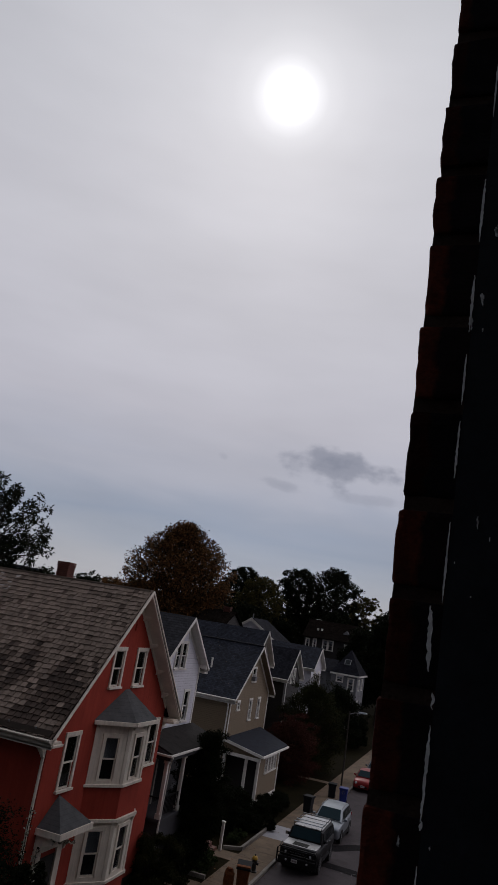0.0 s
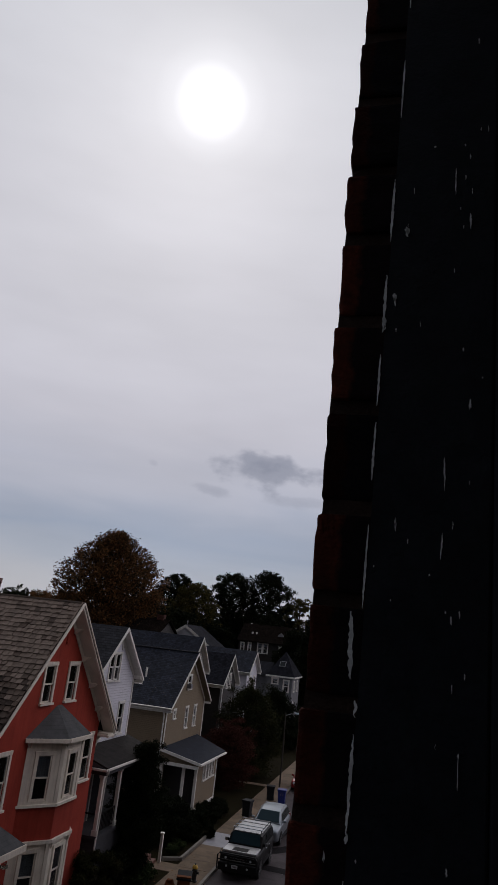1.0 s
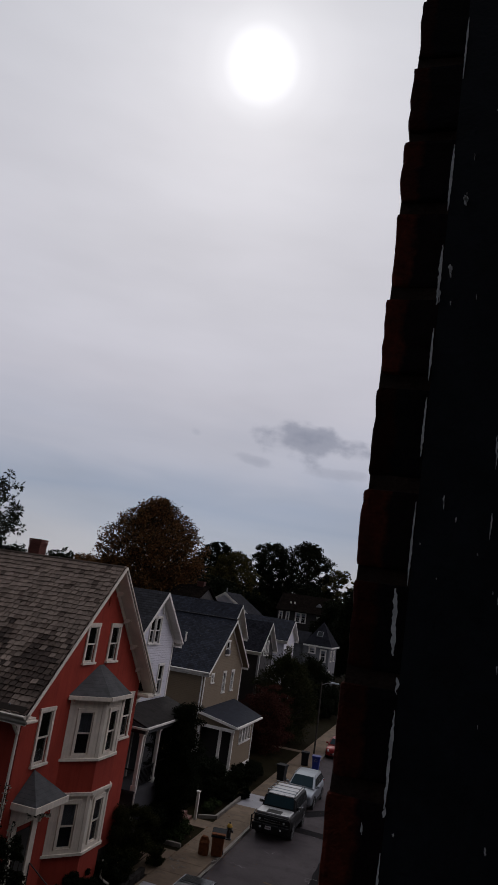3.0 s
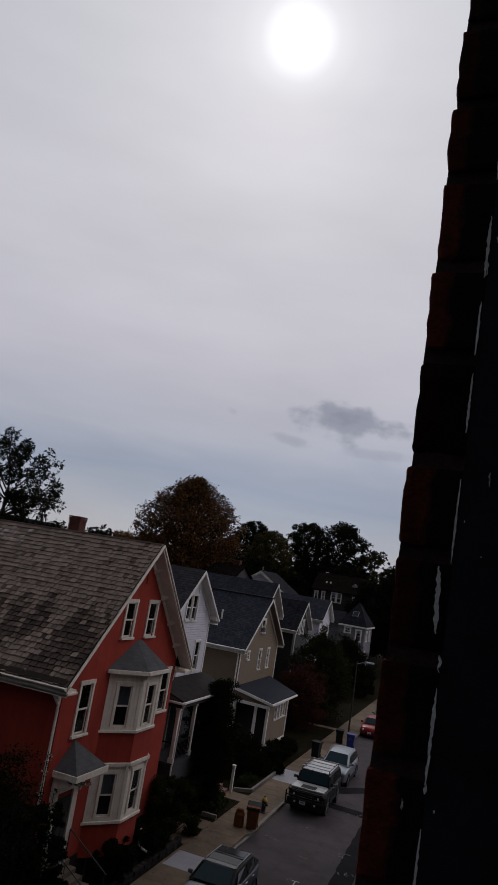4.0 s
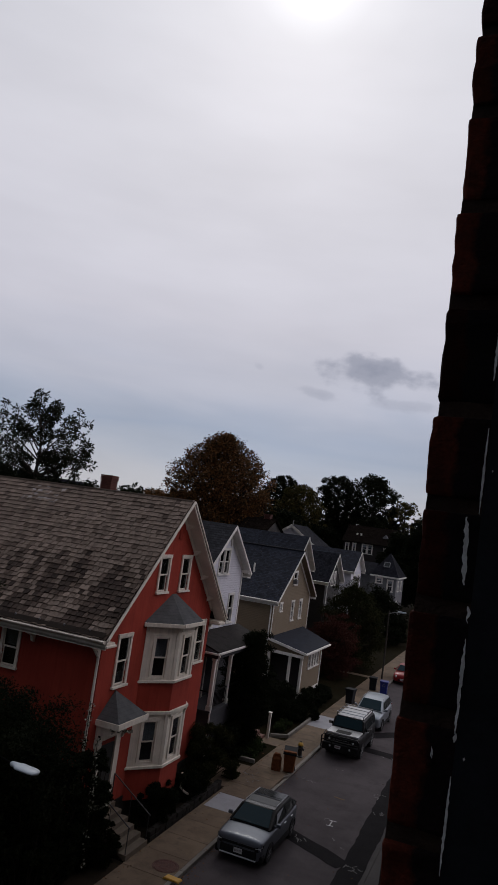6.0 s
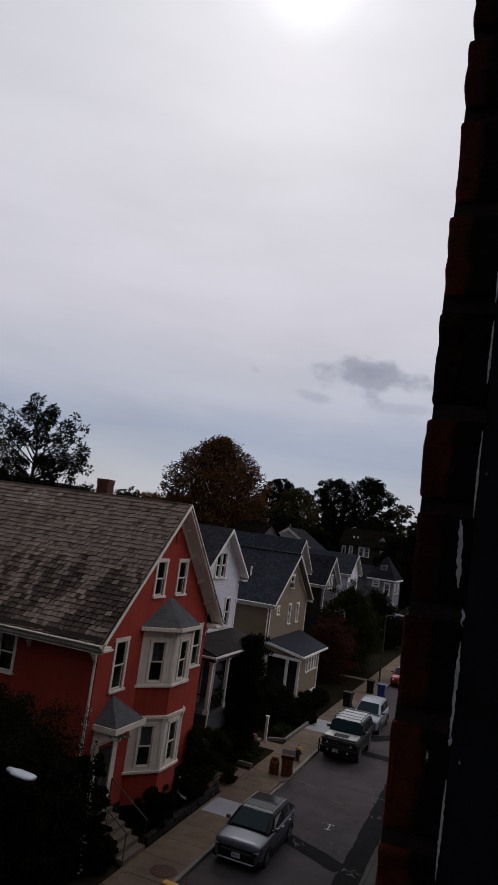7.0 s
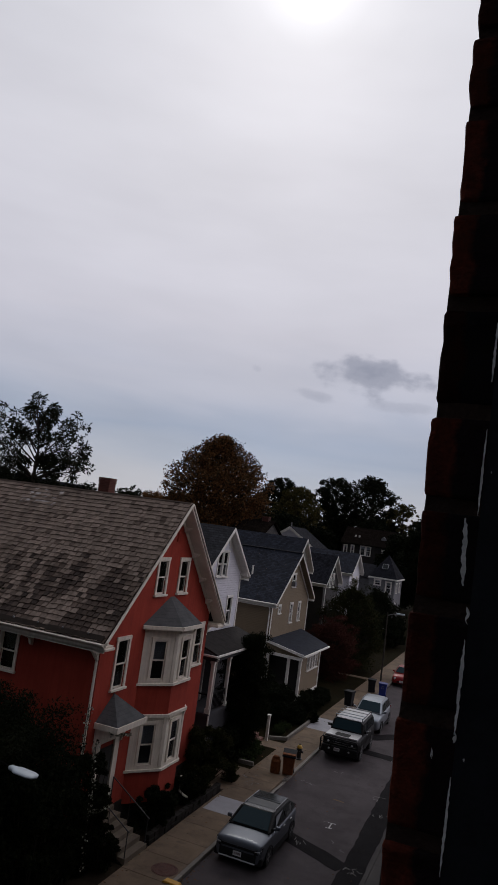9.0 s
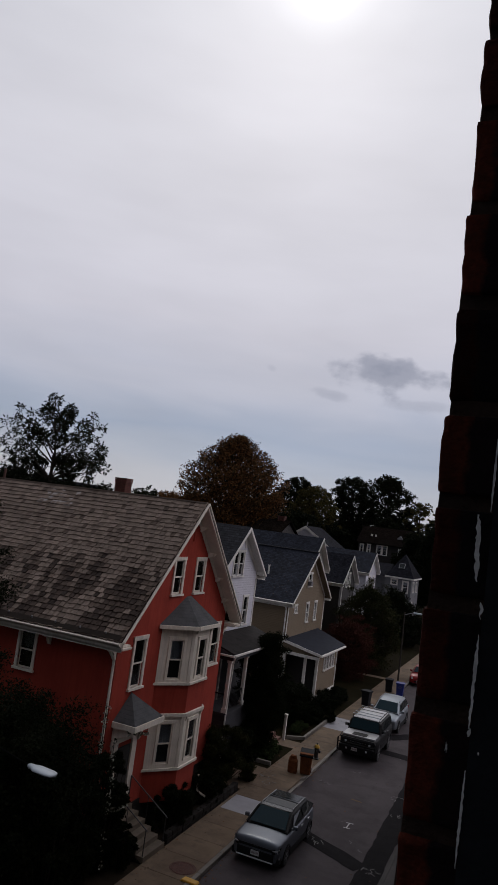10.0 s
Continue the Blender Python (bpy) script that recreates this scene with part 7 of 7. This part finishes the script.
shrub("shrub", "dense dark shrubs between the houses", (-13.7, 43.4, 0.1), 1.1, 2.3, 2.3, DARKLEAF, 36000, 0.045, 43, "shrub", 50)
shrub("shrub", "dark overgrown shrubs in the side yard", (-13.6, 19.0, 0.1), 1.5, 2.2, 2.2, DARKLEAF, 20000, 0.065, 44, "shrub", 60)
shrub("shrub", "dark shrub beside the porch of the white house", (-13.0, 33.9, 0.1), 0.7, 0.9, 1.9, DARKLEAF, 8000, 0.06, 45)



def ivy(label, stems, count, seed):
    """A made-up vine: its pale specks stand for white trim glimpsed through leaves."""
    rnd = random.Random(seed)
    v = thing("ivy", label, "ivy", stems[0][-1])
    bm = bmesh.new()
    verts, faces = [], []
    for stem in stems:
        pts = [Vector(p) for p in stem]
        tube(bm, pts, 0.012, 5)
        for _ in range(count):
            k = rnd.randrange(len(pts) - 1)
            p = pts[k].lerp(pts[k + 1], rnd.random()) + Vector((rnd.gauss(0.03, 0.05), rnd.gauss(-0.03, 0.07), rnd.gauss(0, 0.03)))
            n = Vector((rnd.uniform(0.0, 1.0), rnd.uniform(-1.0, 0.0), rnd.uniform(-0.2, 1.0))).normalized()
            u = n.orthogonal().normalized()
            w = n.cross(u)
            size = rnd.uniform(0.02, 0.05)
            o = len(verts)
            verts.extend([tuple(p + u * size), tuple(p + w * size * 0.8), tuple(p - u * size), tuple(p - w * size * 0.8)])
            faces.append((o, o + 1, o + 2, o + 3))
    part("stem", bm, BARK, v)
    add_mesh("leaves", verts, faces, TRIMSPECKS, v)


TRIMSPECKS = leaves("pale_trim_specks", (0.012, 0.016, 0.008), (0.16, 0.165, 0.13), (0.55, 0.55, 0.48))
ivy("added pale specks for the downspout showing through the leaves", [[(-13.35, 21.55, 0.2), (-13.32, 21.5, 2.5), (-13.36, 21.5, 4.2), (-13.4, 21.52, 5.2)]], 130, 61)
# door stems drawn forward along the camera's rays to clear the shrub
ivy("added pale specks for the door trim showing through the leaves", [[(-12.3, 20.75, 0.3), (-12.28, 20.7, 2.1), (-12.26, 20.62, 3.1), (-12.26, 20.5, 3.9), (-12.25, 20.45, 4.5)], [(-12.28, 20.75, 2.25), (-12.24, 21.1, 2.1), (-12.26, 21.7, 2.05)],
     [(-12.75, 22.1, 4.25), (-12.62, 22.6, 4.15), (-12.6, 23.3, 4.0)]], 110, 62)


def far_woods():
    rng = np.random.default_rng(9)
    k = 200
    a = rng.uniform(-0.95, 0.3, k)
    r = rng.uniform(240, 420, k)
    c = np.stack([np.sin(a) * r, np.cos(a) * r, rng.uniform(2, 12.5, k) + (r - 240) * 0.045], axis=1)
    v, f = leaf_cloud(rng, c, rng.uniform(6, 12, k), 70000, 1.0)
    ob = add_mesh("far_woods", v, f, DARKLEAF, None)
    tagged(ob, "distant wooded hillside", "woods", kind="stuff")


far_woods()
tree("tree", "dark bushy tree in front of the grey house", (-15.8, 88.0, 0.1), 6.2, 3.2, DARKLEAF, 24000, 0.10, 29, 0.16, clumps=60, low=0.1)
shrub("shrub", "dark shrubs in front of the grey house", (-13.4, 86.5, 0.1), 1.2, 4.5, 3.4, DARKLEAF, 16000, 0.09, 46, "shrub", 60)
tree("tree", "dark leafy tree beside the far brown-roofed house", (-19.0, 121, 0), 15.5, 4.5, DARKLEAF, 30000, 0.17, 47, 0.3, clumps=70, low=0.15, cs=0.85)
tree("tree", "dark leafy tree beside the far brown-roofed house", (-33.4, 122, 0), 14.8, 3.6, DARKLEAF, 26000, 0.17, 48, 0.3, clumps=60, low=0.15, cs=0.85)
shrub("shrub", "tall dark shrub at the corner of the red house", (-12.75, 21.15, 0.1), 0.6, 0.95, 3.9, DARKLEAF, 26000, 0.05, 49, "shrub", 60)
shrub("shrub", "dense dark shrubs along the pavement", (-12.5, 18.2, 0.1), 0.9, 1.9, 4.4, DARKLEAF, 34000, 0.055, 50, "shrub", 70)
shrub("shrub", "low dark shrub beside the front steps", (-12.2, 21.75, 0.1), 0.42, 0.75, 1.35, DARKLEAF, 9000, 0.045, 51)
flat = thing("flat_roofed_building", "dark flat-roofed building behind the trees", "building", (-49, 56, 0))
part("wall", boxes((-56, -43.2, 52, 62, 0, 13.6)), BROWN, flat)
part("parapet", boxes((-56.2, -43.0, 51.8, 62.2, 13.6, 13.85)), SHINGLEFAR, flat)

# ---- bare streaks where the frame's paint has flaked ----
SEAMBITS = [(0.55, 0.61, 1.0), (0.433, 0.492, 1.0), (0.314, 0.372, 1.4), (0.235, 0.284, 1.6), (0.175, 0.2164, 1.2), (0.118, 0.162, 1.2), (0.027, 0.0854, 1.0), (-0.044, -0.033, 1.6), (-0.114, -0.054, 1.6), (-0.119, -0.113, 1.4), (-0.2, -0.14, 1.2)]


def chip(rnd, x, z0, z1, w, y, lean=0.0):
    """A thin ragged flake of pale primer, upright."""
    bm = bmesh.new()
    k = max(5, int((z1 - z0) / 0.0022))
    left, right = [], []
    for i in range(k + 1):
        z = z0 + (z1 - z0) * i / k
        taper = min(1.0, 0.25 + 3 * min(i, k - i) / k)
        ww = w * taper * (rnd.uniform(0.55, 1.15) if z1 - z0 > 0.03 else rnd.choice((0.25, 0.5, 0.8, 1.0, 1.25)))
        cx = x + rnd.uniform(-0.4, 0.4) * w * (0.3 if z1 - z0 > 0.03 else 1.0) + (z - (z0 + z1) / 2) * lean
        left.append((cx - ww / 2, y, CZ + z)), right.append((cx + ww / 2, y, CZ + z))
    prism(bm, left + right[::-1], (0, -0.0008, 0))
    part("bare_streak", bm, CHIP, wf)


def flakes():
    rnd = random.Random(17)
    y = JY - 0.0143
    for z0, z1, w in SEAMBITS:
        chip(rnd, seam((z0 + z1) / 2) + 0.0012, z0, z1, 0.0015 * w, y, 0.014)
    chip(rnd, -0.0355, -0.02, 0.0245, 0.0042, y, -0.05)
    for x, z, h, w in ((-0.0129, 0.324, 0.016, 0.007), (-0.0195, 0.264, 0.016, 0.006), (-0.0245, 0.242, 0.012, 0.003), (-0.010, 0.087, 0.011, 0.003), (0.0225, 0.128, 0.034, 0.0025), (0.0215, 0.073, 0.02, 0.002),
                       (0.024, 0.365, 0.03, 0.0015), (0.0365, 0.332, 0.02, 0.003), (0.040, 0.506, 0.006, 0.003), (0.033, 0.2216, 0.005, 0.002), (0.0395, 0.177, 0.012, 0.003), (0.0365, -0.07, 0.03, 0.0014), (-0.0437, -0.128, 0.008, 0.0016)):
        for _ in range(2):
            chip(rnd, x + rnd.uniform(-0.3, 0.3) * w, z - h / 2 * rnd.uniform(0.2, 1), z + h / 2 * rnd.uniform(0.2, 1), w * rnd.uniform(0.25, 0.5), y)
    for _ in range(34):
        z = rnd.uniform(-0.25, 0.45)
        x = rnd.choice((rnd.gauss(0.028, 0.006), rnd.uniform(-0.025, 0.052)))
        h = rnd.uniform(0.001, 0.006)
        chip(rnd, min(x, 0.053), z, z + h, rnd.uniform(0.0004, 0.0011), y)


flakes()

# ---- pieces of roof, pavement and kerb ----
def slates():
    """Weathered slates on the street-side slope of the red house, laid in courses."""
    rnd = random.Random(21)
    yr, zr, ye, ze = RC, 12.58, RC - 5.17, 7.42
    dy, dz = ye - yr, ze - zr
    L = math.hypot(dy, dz)
    dn = Vector((0, dy / L, dz / L))
    up = Vector((0, dz / L, -dy / L)) * -1
    if up.z < 0:
        up = -up
    roof = [o for o in red.children if o.name.startswith("roof")][0]
    rows, wd = 31, 0.232
    ex = L / rows
    shapes, stainedshapes = [], []
    for k in range(8):
        bm = bmesh.new()
        w = wd - rnd.uniform(0.016, 0.042)
        cut = rnd.uniform(0, 0.03)
        pts = [(-w / 2, 0), (w / 2, 0), (w / 2, ex * 1.3 - cut), (w / 2 - rnd.uniform(0, 0.04), ex * 1.3), (-w / 2 + rnd.uniform(0, 0.03), ex * 1.3), (-w / 2, ex * 1.3 - rnd.uniform(0, 0.02))]
        prism(bm, [(a, b, 0.0) for a, b in pts], (0, 0, 0.036))
        bmesh.ops.recalc_face_normals(bm, faces=bm.faces[:])
        me = bpy.data.meshes.new("slate")
        bm.to_mesh(me)
        bm.free()
        me.materials.append(SLATE)
        shapes.append(me)
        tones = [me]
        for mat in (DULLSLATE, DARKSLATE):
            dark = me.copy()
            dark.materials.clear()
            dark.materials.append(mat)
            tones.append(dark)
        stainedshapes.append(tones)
    fields = [([], []), ([], []), ([], [])]
    count = 0
    for r in range(rows):
        x = -28.4 + (wd / 2 if r % 2 else 0.0) + rnd.uniform(-0.05, 0.05)
        while x < -12.84:
            w = wd * rnd.uniform(0.78, 1.2)
            mid = x + w / 2
            narrow = min(w, -12.88 - x) / wd
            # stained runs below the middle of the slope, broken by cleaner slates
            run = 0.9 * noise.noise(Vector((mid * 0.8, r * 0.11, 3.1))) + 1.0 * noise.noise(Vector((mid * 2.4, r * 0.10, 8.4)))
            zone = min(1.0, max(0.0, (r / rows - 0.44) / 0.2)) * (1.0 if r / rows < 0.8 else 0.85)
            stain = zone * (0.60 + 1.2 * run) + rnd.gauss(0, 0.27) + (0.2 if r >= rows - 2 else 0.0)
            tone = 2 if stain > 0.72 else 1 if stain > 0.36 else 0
            lift = rnd.uniform(0, 0.008)
            base = Vector((mid if narrow > 0.99 else x + narrow * wd / 2, yr, zr)) + dn * (r * ex + rnd.uniform(-0.018, 0.024)) + up * (0.004 + lift)
            d2 = (dn + up * rnd.uniform(0.11, 0.21)).normalized()
            s2 = (Vector((1, 0, 0)) + dn * rnd.uniform(-0.05, 0.05)).normalized()
            n2 = s2.cross(d2)
            n2 = n2 if n2.z > 0 else -n2
            m = Matrix(((s2.x, d2.x, n2.x, base.x), (s2.y, d2.y, n2.y, base.y), (s2.z, d2.z, n2.z, base.z), (0, 0, 0, 1))) @ Matrix.Diagonal((min(narrow, w / wd), 1, 1, 1))
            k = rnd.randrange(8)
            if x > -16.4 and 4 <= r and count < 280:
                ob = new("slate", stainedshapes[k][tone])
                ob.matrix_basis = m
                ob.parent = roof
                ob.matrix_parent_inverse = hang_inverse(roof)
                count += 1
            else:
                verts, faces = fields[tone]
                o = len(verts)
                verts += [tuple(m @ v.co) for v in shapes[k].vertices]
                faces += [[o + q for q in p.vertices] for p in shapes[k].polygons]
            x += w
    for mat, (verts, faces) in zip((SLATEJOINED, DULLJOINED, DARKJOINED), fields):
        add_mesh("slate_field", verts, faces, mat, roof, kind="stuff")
    # a few paler slates in one spot
    pale = surface("pale_slate", (0.40, 0.365, 0.35), 0.85, 0.2, 70, 2, 0.4, piece=0.25, spec=0.2)
    for k in range(26):
        r, x = rnd.randint(1, 4), rnd.uniform(-20.9, -19.2)
        base = Vector((x, yr, zr)) + dn * (r * ex + rnd.uniform(-0.01, 0.01)) + up * 0.022
        d2 = (dn + up * 0.06).normalized()
        n2 = Vector((1, 0, 0)).cross(d2)
        n2 = n2 if n2.z > 0 else -n2
        me = shapes[k % 8].copy()
        me.materials.clear()
        me.materials.append(pale)
        ob = new("slate", me)
        ob.matrix_basis = Matrix(((1, d2.x, n2.x, base.x), (0, d2.y, n2.y, base.y), (0, d2.z, n2.z, base.z), (0, 0, 0, 1)))
        ob.parent = roof
        ob.matrix_parent_inverse = hang_inverse(roof)
    # snow guards above the gutter
    bm = bmesh.new()
    q = [Vector((x, yr, zr)) + dn * d + up * 0.085 for x, d in ((-28.4, L - 0.20), (-12.95, L - 0.20), (-12.95, L + 0.02), (-28.4, L + 0.02))]
    prism(bm, q, up * 0.012)
    part("eave_flashing", bm, SLATEJOINT, roof, "dark metal flashing above the gutter")
    for k in range(14):
        p = Vector((-13.6 - k * 1.08, yr, zr)) + dn * (L - 0.16) + up * 0.12
        bm = bmesh.new()
        lathe(bm, p, [(0.03, -0.03), (0.035, 0.02), (0.02, 0.05)], 8)
        part("snow_guard", bm, METAL, roof)
    bm = bmesh.new()
    lathe(bm, (-23.85, RC - 0.05, 12.4), [(0.06, 0), (0.06, 0.62), (0.08, 0.63), (0.08, 0.67)], 10)
    part("vent_pipe", bm, RUST, red)
    bm = bmesh.new()
    beam(bm, (-28.4, RC, 12.61), (-12.9, RC, 12.61), 0.24, 0.05)
    part("ridge_cap", bm, SLATE, red)


def hang_inverse(parent):
    chain, off = [parent], Matrix()
    while chain[-1].parent:
        chain.append(chain[-1].parent)
    for p in reversed(chain):
        off = off @ p.matrix_parent_inverse @ p.matrix_basis if p.parent else p.matrix_basis.copy()
    return off.inverted()


SLATEJOINED = surface("weathered_slate_field", (0.205, 0.160, 0.131), 0.85, 0.22, 70, 0.9, 0.5, tint=(0.135, 0.102, 0.082), island=0.22, spec=0.2)
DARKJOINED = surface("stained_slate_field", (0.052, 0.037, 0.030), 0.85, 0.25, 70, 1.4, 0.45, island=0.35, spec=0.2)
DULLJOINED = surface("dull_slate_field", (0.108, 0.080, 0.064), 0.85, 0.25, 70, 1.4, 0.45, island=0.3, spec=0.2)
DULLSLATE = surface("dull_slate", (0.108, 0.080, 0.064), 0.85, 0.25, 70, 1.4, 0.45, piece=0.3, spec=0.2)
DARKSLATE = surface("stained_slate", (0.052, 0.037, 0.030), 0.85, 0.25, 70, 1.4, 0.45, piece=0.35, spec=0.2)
slates()


def laid(parent, name, material, x0, x1, ys, z0, z1, gap=0.012, bevel=0.012, rnd=random.Random(2)):
    """Slabs or stones end to end along the street."""
    for a, b in zip(ys, ys[1:]):
        bm = boxes((x0, x1, a + gap / 2, b - gap / 2, z0, z1 + rnd.uniform(-0.004, 0.004)), bevel=bevel)
        part(name, bm, material, parent)


laid(pavement, "slab", CONCRETE, PAVE_IN, KERB - 0.17, [16 + 1.55 * k for k in range(9)], 0.05, 0.134)
laid(pavement, "slab", CONCRETE, PAVE_IN, -11.52, [28.42, 30.22], 0.05, 0.134)
laid(pavement, "slab", CONCRETE, PAVE_IN, KERB - 0.17, [30.23 + 1.52 * k for k in range(10)], 0.05, 0.134)
laid(pavement, "slab", CONCRETE, PAVE_IN, KERB - 0.17, [46.93 + 1.55 * k for k in range(18)], 0.05, 0.134)
laid(kerb_1, "kerb_stone", GRANITE, KERB - 0.155, KERB, [14 + 1.8 * k for k in range(9)] + [30.0], 0.0, 0.142, 0.01, 0.012)
laid(kerb_1, "kerb_stone", GRANITE, KERB - 0.155, KERB, [34.55 + 1.75 * k for k in range(30)], 0.0, 0.142, 0.01, 0.012)


def kerb_bend(cx, cy, r):
    """Kerb stones that turn from the street into the driveway round (cx, cy)."""
    for k in range(4):
        a, b = [-math.pi / 2 * q / 4 for q in (k + 0.03, k + 0.97)]
        ring = [(cx + math.cos(w) * q, cy + math.sin(w) * q, 0.0) for q, ws in ((r, (a, (a + b) / 2, b)), (r - 0.15, (b, (a + b) / 2, a))) for w in ws]
        part("kerb_stone", prism(bmesh.new(), ring, (0, 0, 0.142 - 0.012 * k)), GRANITE, kerb_1)


kerb_bend(KERB - 0.62, 34.5, 0.62)


def fallen_leaves():
    """Fallen leaves along the kerbs and on the pavement."""
    rng = np.random.default_rng(31)
    k = 700
    side = rng.uniform(0, 1, k)
    x = np.where(side < 0.55, KERB + rng.exponential(0.14, k), np.where(side < 0.8, PAVE_IN + rng.exponential(0.25, k), rng.uniform(-11.9, -4.5, k)))
    z = np.where(x > KERB, 0.012, 0.15)
    y = rng.uniform(16, 70, k)
    a = rng.uniform(0, 6.28, k)
    s = rng.uniform(0.02, 0.045, k)
    v = np.stack([np.stack([x + s * np.cos(a + q), y + s * np.sin(a + q), z + rng.uniform(0, 0.012, k)], axis=1) for q in (0, 1.57, 3.14, 4.71)], axis=1).reshape(-1, 3)
    ob = add_mesh("fallen_leaves", v.tolist(), np.arange(k * 4).reshape(-1, 4).tolist(), RUSTLEAF, None)
    tagged(ob, "brown fallen leaves on pavement and gutter", "leaves", kind="stuff")


fallen_leaves()
for cx, cy, n_ in ((-11.2, 33.2, 6), (-10.7, 32.6, 5)):
    scrawl(cx, cy, 0.141, 0.4, n_)
